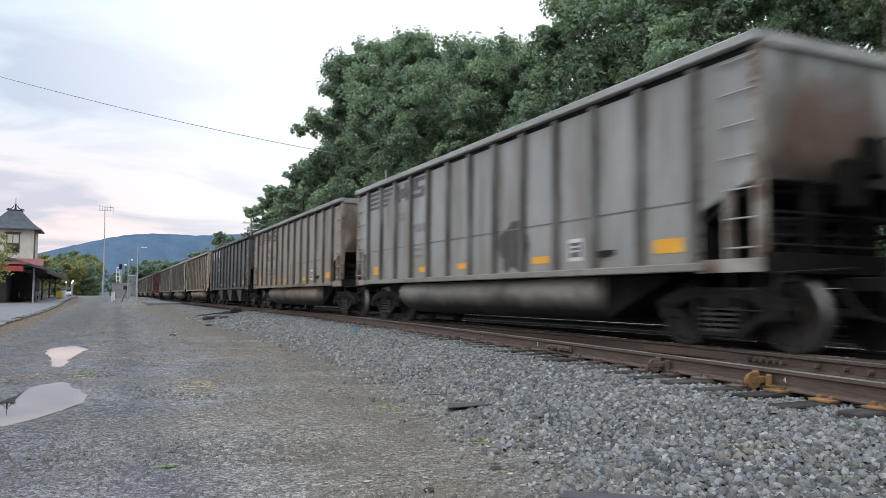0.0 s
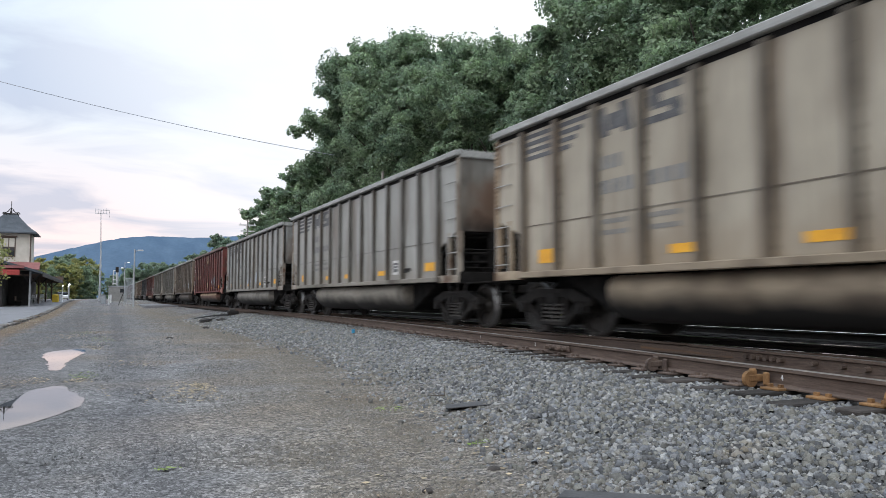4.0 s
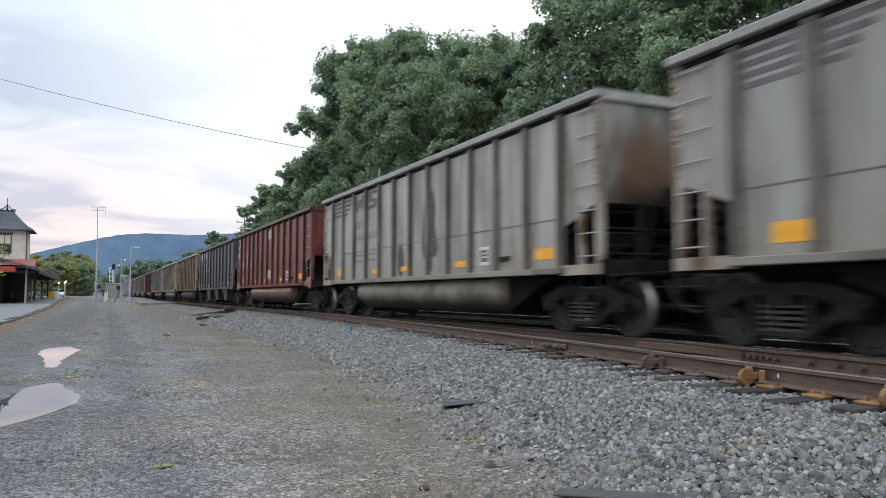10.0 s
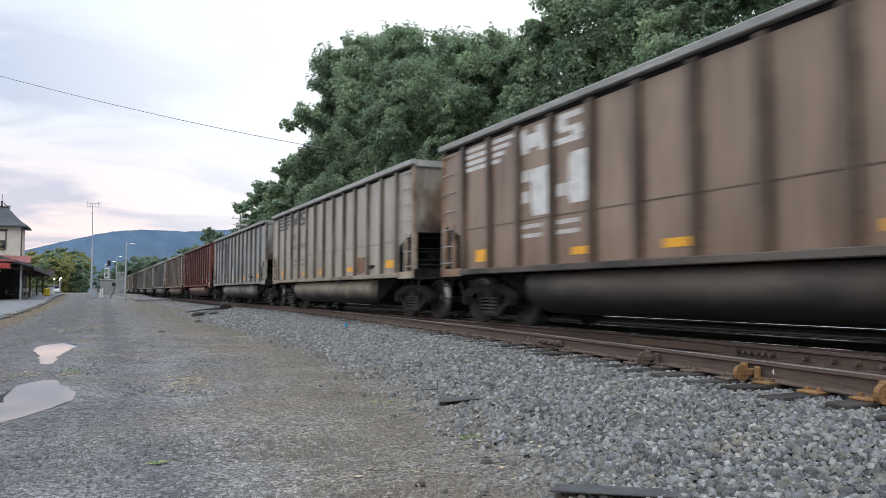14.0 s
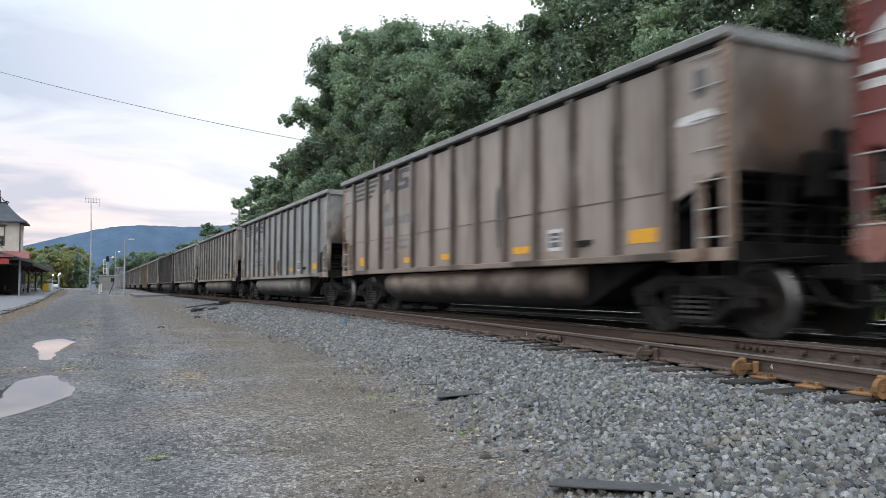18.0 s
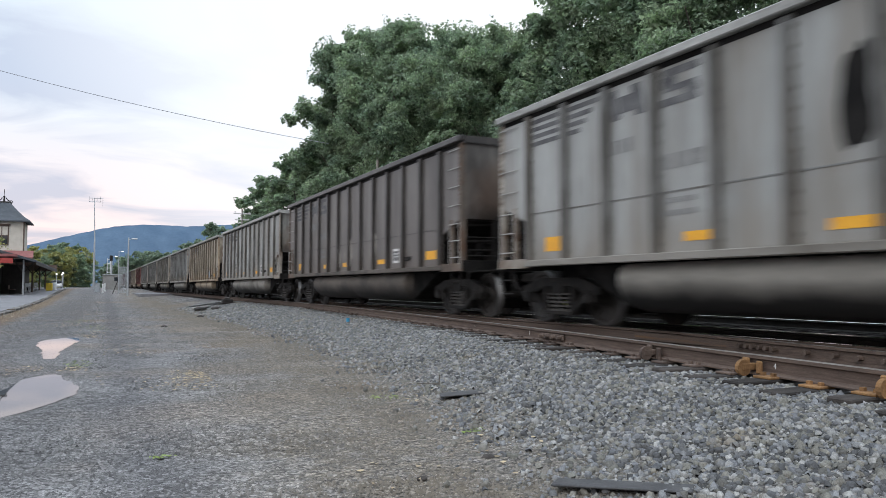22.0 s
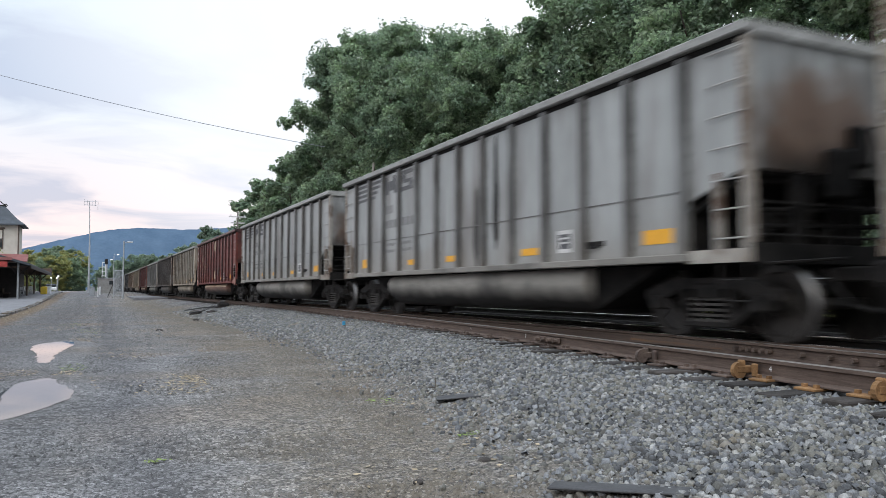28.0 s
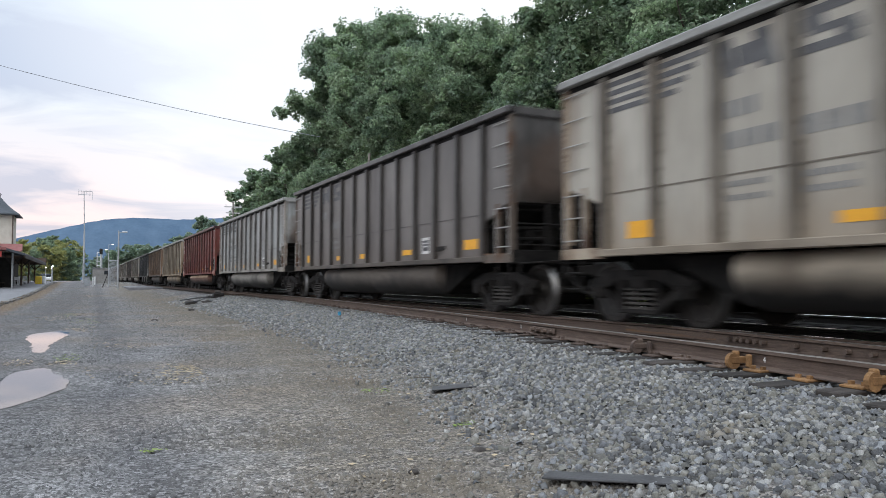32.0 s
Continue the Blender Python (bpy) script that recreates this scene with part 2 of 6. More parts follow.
COATS = {
    "pale": ("paint_pale_grey", (0.318, 0.326, 0.314), (0.402, 0.412, 0.400), (0.22, 0.195, 0.16), (0.46, 0.72)),
    "silver": ("paint_silver_grey", (0.331, 0.344, 0.336), (0.424, 0.438, 0.430), (0.19, 0.175, 0.16)),
    "grey": ("paint_warm_grey", (0.318, 0.318, 0.292), (0.410, 0.410, 0.380), (0.18, 0.155, 0.125), (0.46, 0.72)),
    "cream": ("paint_weathered_cream", (0.385, 0.355, 0.298), (0.480, 0.450, 0.388), (0.27, 0.22, 0.165)),
    "sand": ("paint_dusty_sand", (0.290, 0.256, 0.212), (0.370, 0.330, 0.280), (0.19, 0.155, 0.12)),
    "tan": ("paint_tan", (0.375, 0.328, 0.250), (0.480, 0.428, 0.338), (0.22, 0.165, 0.115)),
    "rose": ("paint_dusty_rose", (0.355, 0.300, 0.258), (0.440, 0.382, 0.334), (0.17, 0.13, 0.10)),
    "brown": ("paint_dirty_brown", (0.265, 0.184, 0.130), (0.356, 0.257, 0.190), (0.15, 0.105, 0.075)),
    "dust": ("paint_dust_brown", (0.245, 0.205, 0.165), (0.31, 0.265, 0.22), (0.165, 0.13, 0.10)),
    "slate": ("paint_slate", (0.133, 0.122, 0.113), (0.191, 0.177, 0.164), (0.085, 0.076, 0.07)),
    "black": ("paint_black", (0.080, 0.094, 0.108), (0.112, 0.128, 0.145), (0.042, 0.045, 0.048)),
    "maroon": ("paint_maroon", (0.170, 0.040, 0.035), (0.228, 0.061, 0.051), (0.075, 0.032, 0.028), (0.52, 0.75)),
}
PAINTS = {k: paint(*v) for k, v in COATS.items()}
RIB_PAINTS = {k: rib_paint(*v) for k, v in COATS.items()}
def belly_shade_grime(m):
    """Underside shade and coal dust painted on the belly, with a ragged upper edge."""
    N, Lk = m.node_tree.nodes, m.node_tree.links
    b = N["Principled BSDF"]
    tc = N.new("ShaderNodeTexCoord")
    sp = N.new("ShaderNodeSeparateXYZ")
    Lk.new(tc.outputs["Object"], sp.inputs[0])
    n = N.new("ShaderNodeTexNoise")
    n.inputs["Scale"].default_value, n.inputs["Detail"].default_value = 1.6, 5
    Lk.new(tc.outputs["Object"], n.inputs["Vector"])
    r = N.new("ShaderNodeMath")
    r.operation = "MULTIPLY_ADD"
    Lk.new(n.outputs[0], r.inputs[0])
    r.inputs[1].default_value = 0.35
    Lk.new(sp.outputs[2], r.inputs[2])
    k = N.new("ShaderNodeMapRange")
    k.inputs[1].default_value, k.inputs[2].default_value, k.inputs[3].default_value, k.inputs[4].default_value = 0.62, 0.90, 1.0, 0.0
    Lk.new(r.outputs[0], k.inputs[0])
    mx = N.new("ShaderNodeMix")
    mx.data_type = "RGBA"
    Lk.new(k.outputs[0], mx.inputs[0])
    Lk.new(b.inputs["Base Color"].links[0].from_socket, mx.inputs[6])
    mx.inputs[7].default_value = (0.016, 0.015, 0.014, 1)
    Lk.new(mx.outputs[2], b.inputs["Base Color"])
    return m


# darker copies of the body paint, underside shade painted in below
TUB_PAINTS = {k: belly_shade_grime(material(v[0] + "_belly", tuple(c * f for c, f in zip(v[1], (0.58, 0.53, 0.48))), tuple(c * f for c, f in zip(v[2], (0.68, 0.62, 0.57))), scale=0.9, rough=0.8, stretch=(1, 0.35, 1.5), fine=0.12, stain=tuple(c * 0.5 for c in v[3]), stain_at=(0.52, 0.66), stain_scale=0.7)) for k, v in COATS.items()}
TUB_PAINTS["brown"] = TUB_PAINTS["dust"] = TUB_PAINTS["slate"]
END_PAINTS = {k: end_paint(*v) for k, v in COATS.items()}
CORNER_PAINTS = {k: material(v[0] + "_corner", tuple(c * f for c, f in zip(v[1], (0.62, 0.50, 0.42))), tuple(c * f for c, f in zip(v[2], (0.92, 0.84, 0.76))), scale=1.6, rough=0.8, stretch=(1, 1, 0.5), fine=0.25,
                            stain=(0.11, 0.062, 0.038), stain_at=(0.50, 0.66), stain_scale=2.2, bump=0.004) for k, v in COATS.items()}
TUB_TAN = material("tub_dust_tan", (0.34, 0.235, 0.155), (0.48, 0.36, 0.25), scale=1.2, rough=0.85, stretch=(1, 0.4, 2))
TUB_BROWN = belly_shade_grime(material("tub_rust_brown", (0.115, 0.060, 0.045), (0.17, 0.095, 0.07), scale=1.2, rough=0.8, stretch=(1, 0.5, 1)))
CHORD = material("chord_galvanised_dust", (0.235, 0.235, 0.222), (0.345, 0.345, 0.328), scale=2, rough=0.6, stretch=(1, 0.3, 1), vary=0.12)
PALE_BLUE = material("pale_blue_overpaint", (0.36, 0.41, 0.47), (0.46, 0.51, 0.57), scale=4, rough=0.7)
JACK_RED = material("faded_red_casting", (0.22, 0.095, 0.075), (0.34, 0.17, 0.13), scale=5, rough=0.85, fine=0.2)
DUST_PALE = material("pale_dust_run", (0.20, 0.185, 0.165), (0.28, 0.262, 0.235), scale=4, rough=0.9, stretch=(1, 1, 0.3))
TAN_PATCH = material("tan_bare_patch", (0.40, 0.29, 0.20), (0.52, 0.40, 0.30), scale=5, rough=0.8)
SOOT_PATCH = material("soot_streak", (0.055, 0.052, 0.048), (0.11, 0.105, 0.098), scale=4, rough=0.9, stretch=(1, 1, 0.3))
RUST_PATCH = material("rust_patch", (0.16, 0.085, 0.05), (0.24, 0.14, 0.085), scale=4, rough=0.9)
STEEL_DARK = material("truck_black_steel", (0.011, 0.0105, 0.010), (0.030, 0.027, 0.025), scale=5, rough=0.7, bump=0.004, spec=0.2)
WHEEL_STEEL = material("wheel_steel", (0.020, 0.018, 0.0165), (0.04, 0.036, 0.032), scale=6, rough=0.55, metal=0.3)
SPRING = material("spring_steel", (0.045, 0.042, 0.039), (0.082, 0.076, 0.07), scale=6, rough=0.6)
TREAD = material("polished_tread", (0.13, 0.13, 0.13), (0.19, 0.188, 0.185), scale=6, rough=0.42, metal=0.8)
GRAB = material("grab_iron_paint", (0.30, 0.29, 0.28), (0.42, 0.41, 0.39), scale=8, rough=0.5)
YELLOW = material("reflector_amber", (0.72, 0.33, 0.02), (0.85, 0.43, 0.03), scale=6, rough=0.5, fine=0.12)
WHITE_MARK = material("white_marking", (0.55, 0.54, 0.52), (0.72, 0.71, 0.69), scale=5, rough=0.7)
CREAM_MARK = material("cream_marking", (0.50, 0.40, 0.29), (0.66, 0.55, 0.42), scale=5, rough=0.7)
PINK_MARK = material("faded_white_marking", (0.33, 0.19, 0.17), (0.46, 0.31, 0.28), scale=5, rough=0.7)
FAINT_MARK = material("faint_stencil", (0.17, 0.17, 0.168), (0.23, 0.23, 0.225), scale=5, rough=0.75)
BLACK_MARK = material("faded_black_marking", (0.07, 0.07, 0.075), (0.14, 0.14, 0.142), scale=5, rough=0.75)
COAL = material("coal_load", (0.012, 0.012, 0.013), (0.03, 0.03, 0.032), scale=12, rough=0.8, bump=0.05)
# rail webs painted black for the shade behind and under the train
RAIL_SHADED = material("rail_web_shade_black", (0.012, 0.011, 0.010), (0.025, 0.022, 0.02), scale=3, rough=0.9)
RAIL_RUST = material("rail_web_rust", (0.074, 0.051, 0.041), (0.132, 0.094, 0.073), scale=3, rough=0.85, bump=0.002, stain=(0.19, 0.10, 0.045), stain_at=(0.6, 0.75), stain_scale=1.6, space="Generated", stretch=(1, 60, 3))
RAIL_TOP = material("rail_head_worn", (0.24, 0.22, 0.20), (0.36, 0.335, 0.31), scale=3, rough=0.38, metal=0.55)
RAIL_SHINE = material("rail_head_polished", (0.62, 0.62, 0.62), (0.75, 0.75, 0.75), scale=3, rough=0.16, metal=0.9)
RUST_ORANGE = material("orange_rust", (0.16, 0.085, 0.035), (0.28, 0.155, 0.065), scale=9, rough=0.9, bump=0.004, vary=0.25)
RUST_DARK = material("dark_rust", (0.07, 0.05, 0.042), (0.13, 0.095, 0.075), scale=8, rough=0.9, bump=0.004, vary=0.25)
TIE_WOOD = material("creosoted_tie", (0.024, 0.021, 0.019), (0.065, 0.056, 0.050), scale=3, rough=0.95, bump=0.01, stretch=(0.3, 3, 3), vary=0.35)
STONE = material("ballast_stone", (0.147, 0.146, 0.142), (0.236, 0.235, 0.230), scale=14, rough=0.9, fine=0.30, stain=(0.24, 0.205, 0.155), stain_at=(0.64, 0.76), stain_scale=1.2)


def stone_hues(m, shades):
    """Each stone takes its own tone from a row of shades."""
    N, Lk = m.node_tree.nodes, m.node_tree.links
    b = N["Principled BSDF"]
    geo = N.new("ShaderNodeNewGeometry")
    rp = N.new("ShaderNodeValToRGB")
    rp.color_ramp.interpolation = "CONSTANT"
    el = rp.color_ramp.elements
    while len(el) < len(shades):
        el.new(0.5)
    for i, c in enumerate(shades):
        el[i].position, el[i].color = i / len(shades), (*c, 1)
    Lk.new(geo.outputs["Random Per Island"], rp.inputs[0])
    mx = N.new("ShaderNodeMix")
    mx.data_type, mx.blend_type = "RGBA", "MULTIPLY"
    mx.inputs[0].default_value = 1.0
    Lk.new(b.inputs["Base Color"].links[0].from_socket, mx.inputs[6])
    Lk.new(rp.outputs[0], mx.inputs[7])
    Lk.new(mx.outputs[2], b.inputs["Base Color"])


stone_hues(STONE, [(0.38, 0.39, 0.41), (0.95, 0.97, 1.00), (0.62, 0.63, 0.65), (1.30, 1.30, 1.28), (0.86, 0.85, 0.76), (0.50, 0.52, 0.56), (1.08, 1.04, 0.93), (0.78, 0.81, 0.88), (1.62, 1.61, 1.57), (0.94, 0.91, 0.81),
                   (0.56, 0.55, 0.51), (1.10, 1.14, 1.20)])
CHIP = material("lot_gravel", (0.088, 0.087, 0.086), (0.200, 0.196, 0.190), scale=7, rough=0.92, island=0.62, stain=(0.19, 0.15, 0.115), stain_at=(0.5, 0.7), stain_scale=0.35)
GROUND = material("gravel_lot_ground", (0.090, 0.088, 0.089), (0.186, 0.182, 0.180), scale=0.55, rough=0.95, bump=0.03, bump_scale=26, fine=0.28,
                  stain=(0.17, 0.140, 0.112), stain_at=(0.50, 0.66), stain_scale=0.30)
# its black also stands in for the shade under the train
COAL_SHADE_BED = material("coal_and_shade_ballast", (0.012, 0.011, 0.011), (0.028, 0.026, 0.025), scale=3, rough=1.0, bump=0.03, bump_scale=18, spec=0.1)
# dark colour stands for the shade in the gaps between stones
STONE_BED = material("ballast_gap_shade", (0.028, 0.028, 0.027), (0.055, 0.054, 0.052), scale=9, rough=1.0, bump=0.03, bump_scale=16)
# soot, and a stand-in for shade in openings and under the chord
SOOT_SHADE = material("soot", (0.010, 0.010, 0.010), (0.024, 0.0225, 0.0215), scale=3, rough=0.95, spec=0.1)


def ground_detail(GROUND, speckled):
    """A rust-brown strip beside the ballast and a darker wheel lane, laid into the gravel's colour."""
    N, Lk = GROUND.node_tree.nodes, GROUND.node_tree.links
    b = N["Principled BSDF"]
    tc = N.new("ShaderNodeTexCoord")
    sp = N.new("ShaderNodeSeparateXYZ")
    Lk.new(tc.outputs["Object"], sp.inputs[0])
    x, y = sp.outputs[0], sp.outputs[1]

    def op(kind, a, c=0.0):
        n = N.new("ShaderNodeMath")
        n.operation = kind
        for i, v in enumerate((a, c)):
            if isinstance(v, (int, float)):
                n.inputs[i].default_value = v
            else:
                Lk.new(v, n.inputs[i])
        return n.outputs[0]

    def nz(scale, detail):
        n = N.new("ShaderNodeTexNoise")
        n.inputs["Scale"].default_value, n.inputs["Detail"].default_value = scale, detail
        Lk.new(tc.outputs["Object"], n.inputs["Vector"])
        return n.outputs[0]

    def band(v, lo, hi, soft, amount):
        up = N.new("ShaderNodeMapRange")
        up.inputs[1].default_value, up.inputs[2].default_value = lo - soft, lo + soft
        Lk.new(v, up.inputs[0])
        dn = N.new("ShaderNodeMapRange")
        dn.inputs[1].default_value, dn.inputs[2].default_value, dn.inputs[3].default_value, dn.inputs[4].default_value = hi - soft, hi + soft, 1, 0
        Lk.new(v, dn.inputs[0])
        return op("MULTIPLY", op("MULTIPLY", up.outputs[0], dn.outputs[0]), amount)

    def over(fac, col):
        mx = N.new("ShaderNodeMix")
        mx.data_type = "RGBA"
        Lk.new(fac, mx.inputs[0])
        Lk.new(b.inputs["Base Color"].links[0].from_socket, mx.inputs[6])
        mx.inputs[7].default_value = (*col, 1)
        Lk.new(mx.outputs[2], b.inputs["Base Color"])
    wob = op("MULTIPLY", op("SUBTRACT", nz(0.9, 5), 0.5), 2.6)
    speck = nz(9.0, 4)
    toe = op("ADD", op("MULTIPLY", op("MINIMUM", y, 21.0), 0.27), op("MULTIPLY", op("MULTIPLY", op("MINIMUM", y, 21.0), op("MINIMUM", y, 21.0)), -0.0062))
    d = op("ADD", op("SUBTRACT", op("SUBTRACT", x, 2.0), toe), wob)
    over(op("MULTIPLY", band(d, -2.4, 0.1, 0.85, 0.78), op("MINIMUM", op("MULTIPLY", speck, 1.7), 1.0)), (0.154, 0.129, 0.096))
    lane = op("ADD", op("ADD", x, op("MULTIPLY", y, -0.012)), op("MULTIPLY", wob, 0.35))
    over(band(lane, -0.05, 0.62, 0.26, 0.55), (0.088, 0.087, 0.092))
    over(band(lane, -2.6, -0.55, 0.4, 0.55), (0.092, 0.090, 0.092))
    over(band(lane, 0.75, 1.25, 0.2, 0.12), (0.19, 0.188, 0.19))
    # leaf mould along the foot of the kerb
    mould = op("MULTIPLY", band(op("ADD", x, op("MULTIPLY", wob, 0.25)), -3.5, -2.55, 0.22, 0.85), op("MINIMUM", op("MULTIPLY", speck, 1.8), 1.0))
    over(mould, (0.145, 0.098, 0.058))

    if not speckled:
        return
    # crushed-stone speckle at two sizes, in colour and relief
    heights = []
    for size, amount in ((70.0, 0.65), (30.0, 0.55)):
        v = N.new("ShaderNodeTexVoronoi")
        v.inputs["Scale"].default_value = size
        Lk.new(tc.outputs["Object"], v.inputs["Vector"])
        sx = N.new("ShaderNodeSeparateColor")
        Lk.new(v.outputs["Color"], sx.inputs[0])
        k = N.new("ShaderNodeMapRange")
        k.inputs[3].default_value, k.inputs[4].default_value = 1 - amount, 1 + amount * 1.1
        Lk.new(sx.outputs[0], k.inputs[0])
        mul = N.new("ShaderNodeVectorMath")
        mul.operation = "SCALE"
        Lk.new(b.inputs["Base Color"].links[0].from_socket, mul.inputs[0])
        Lk.new(k.outputs[0], mul.inputs["Scale"])
        Lk.new(mul.outputs[0], b.inputs["Base Color"])
        heights.append(op("MULTIPLY", sx.outputs[1], 0.5 if size > 50 else 1.0))
    bp = N.new("ShaderNodeBump")
    bp.inputs["Strength"].default_value, bp.inputs["Distance"].default_value = 0.8, 0.012
    Lk.new(op("ADD", heights[0], heights[1]), bp.inputs["Height"])
    Lk.new(bp.outputs[0], b.inputs["Normal"])


ground_detail(GROUND, True)
ground_detail(CHIP, False)
GRASS_SOIL = material("grass_soil", (0.22, 0.23, 0.11), (0.32, 0.32, 0.17), scale=0.6, rough=0.95, bump=0.05)
GRASS = material("grass_blade", (0.21, 0.25, 0.11), (0.42, 0.42, 0.21), scale=0.5, rough=0.8, island=0.35)
LEAF = material("tree_leaf", (0.165, 0.222, 0.175), (0.315, 0.382, 0.262), scale=0.42, rough=0.7, island=0.38, vary=0.15, spec=0.25)
LEAF_YELLOW = material("turning_leaf", (0.23, 0.25, 0.11), (0.42, 0.385, 0.16), scale=0.35, rough=0.6, island=0.4)
LEAF_FAR = material("far_leaf", (0.195, 0.255, 0.205), (0.295, 0.355, 0.275), scale=0.2, rough=0.7, island=0.35)
POLE_WOOD = material("silvered_pole_wood", (0.20, 0.185, 0.165), (0.30, 0.28, 0.255), scale=3, rough=0.9, stretch=(1, 1, 0.2))
BARK = material("bark", (0.05, 0.042, 0.035), (0.10, 0.085, 0.07), scale=3, rough=0.95, bump=0.02, stretch=(1, 1, 0.3))
# distance haze is put into the hill's blue base colour
HILL = material("haze_blue_wooded_hill", (0.082, 0.128, 0.190), (0.105, 0.158, 0.225), scale=0.02, rough=1.0, fine=0.08, spec=0.0)
CONCRETE = material("concrete", (0.26, 0.255, 0.25), (0.36, 0.355, 0.345), scale=2, rough=0.9, bump=0.003)
KERB = material("worn_kerb_stone", (0.13, 0.125, 0.118), (0.24, 0.232, 0.22), scale=2.5, rough=0.95, bump=0.01, vary=0.3, stain=(0.10, 0.075, 0.05), stain_at=(0.48, 0.62), stain_scale=2.0)
PLATFORM = material("platform_paving", (0.15, 0.15, 0.16), (0.21, 0.21, 0.22), scale=1, rough=0.9, bump=0.004)
STUCCO = material("cream_stucco", (0.56, 0.52, 0.45), (0.64, 0.60, 0.53), scale=2, rough=0.9, fine=0.06)
ROOF_SLATE = material("slate_roof", (0.045, 0.055, 0.065), (0.075, 0.085, 0.10), scale=2, rough=0.7, bump=0.01)
ROOF_RED = material("red_canopy_roof", (0.24, 0.09, 0.085), (0.32, 0.13, 0.12), scale=2, rough=0.75)
AWNING = material("red_awning", (0.34, 0.045, 0.04), (0.44, 0.07, 0.06), scale=2, rough=0.8)
# dark wood trim, also the painted shade on walls below the canopy
WOOD_SHADE = material("dark_wood_and_shade", (0.016, 0.014, 0.013), (0.03, 0.026, 0.024), scale=4, rough=0.7)
WOOD_TRIM = material("brown_trim", (0.09, 0.06, 0.045), (0.13, 0.09, 0.07), scale=4, rough=0.7)
GALV = material("galvanised_steel", (0.36, 0.38, 0.40), (0.46, 0.48, 0.50), scale=3, rough=0.5, metal=0.4)
SHED_GREY = material("equipment_shed_grey", (0.22, 0.215, 0.205), (0.28, 0.275, 0.265), scale=2, rough=0.8)
WIRE_GREY = material("weathered_cable", (0.34, 0.36, 0.40), (0.44, 0.46, 0.50), scale=2, rough=0.7)
RUBBER = material("black_rubber", (0.040, 0.040, 0.042), (0.075, 0.075, 0.077), scale=5, rough=0.75, bump=0.003)
YELLOW_BIN = material("yellow_plastic", (0.62, 0.42, 0.03), (0.72, 0.5, 0.05), scale=3, rough=0.5)
WHITE_PAINT = material("white_paint", (0.62, 0.62, 0.62), (0.75, 0.75, 0.75), scale=3, rough=0.5)
BLUE = material("blue_plastic", (0.03, 0.22, 0.40), (0.05, 0.32, 0.5), scale=3, rough=0.5)
DEAD_LEAF = material("fallen_leaf", (0.22, 0.165, 0.10), (0.40, 0.325, 0.21), scale=2, rough=0.8, island=0.4)
WEED = material("green_weed", (0.13, 0.19, 0.04), (0.24, 0.30, 0.08), scale=2, rough=0.7, island=0.3)


def simple(name, col, rough, metal=0.0, emit=0.0, trans=0.0):
    m = bpy.data.materials.new(name)
    m.use_nodes = True
    b = m.node_tree.nodes["Principled BSDF"]
    b.inputs["Base Color"].default_value, b.inputs["Roughness"].default_value, b.inputs["Metallic"].default_value = (*col, 1), rough, metal
    b.inputs["Emission Color"].default_value, b.inputs["Emission Strength"].default_value = (*col, 1), emit
    b.inputs["Transmission Weight"].default_value = trans
    return m


WATER = simple("puddle_water", (0.02, 0.02, 0.02), 0.02)
GLASS = simple("window_glass", (0.03, 0.035, 0.04), 0.05)
LAMP_GLOW = simple("lit_lamp", (1.0, 0.95, 0.9), 0.4, emit=1.5)


def let_light_through(m, share, tint):
    """Leaves pass part of the light that falls on them."""
    N, Lk = m.node_tree.nodes, m.node_tree.links
    b = N["Principled BSDF"]
    tr = N.new("ShaderNodeBsdfTranslucent")
    mx = N.new("ShaderNodeMix")
    mx.data_type, mx.blend_type = "RGBA", "MULTIPLY"
    mx.inputs[0].default_value = 1.0
    Lk.new(b.inputs["Base Color"].links[0].from_socket, mx.inputs[6])
    mx.inputs[7].default_value = (*tint, 1)
    Lk.new(mx.outputs[2], tr.inputs[0])
    sh = N.new("ShaderNodeMixShader")
    sh.inputs[0].default_value = share
    Lk.new(b.outputs[0], sh.inputs[1])
    Lk.new(tr.outputs[0], sh.inputs[2])
    Lk.new(sh.outputs[0], N["Material Output"].inputs[0])


for leafy in (LEAF, LEAF_YELLOW, LEAF_FAR, GRASS):
    let_light_through(leafy, 0.5, (1.1, 1.22, 0.98))


# ---- building helpers ----
def box(bm, x0, x1, y0, y1, z0, z1, bevel=0.0):
    vs = [bm.verts.new((x, y, z)) for z in (z0, z1) for x, y in ((x0, y0), (x1, y0), (x1, y1), (x0, y1))]
    fs = [bm.faces.new([vs[i] for i in q]) for q in ((3, 2, 1, 0), (4, 5, 6, 7), (0, 1, 5, 4), (1, 2, 6, 5), (2, 3, 7, 6), (3, 0, 4, 7))]
    if bevel:
        bmesh.ops.bevel(bm, geom=list({e for f in fs for e in f.edges}), offset=bevel, segments=1, affect="EDGES")


def prism(bm, profile, a, b, axis="y"):
    """Extrude a closed outline of (u, w) from a to b along an axis; u, w are the other two axes in order."""
    def put(u, w, s):
        return {"x": (s, u, w), "y": (u, s, w), "z": (u, w, s)}[axis]
    n = len(profile)
    va, vb = ([bm.verts.new(put(u, w, s)) for u, w in profile] for s in (a, b))
    bm.faces.new(va[::-1])
    bm.faces.new(vb)
    for i in range(n):
        bm.faces.new((va[i], va[(i + 1) % n], vb[(i + 1) % n], vb[i]))


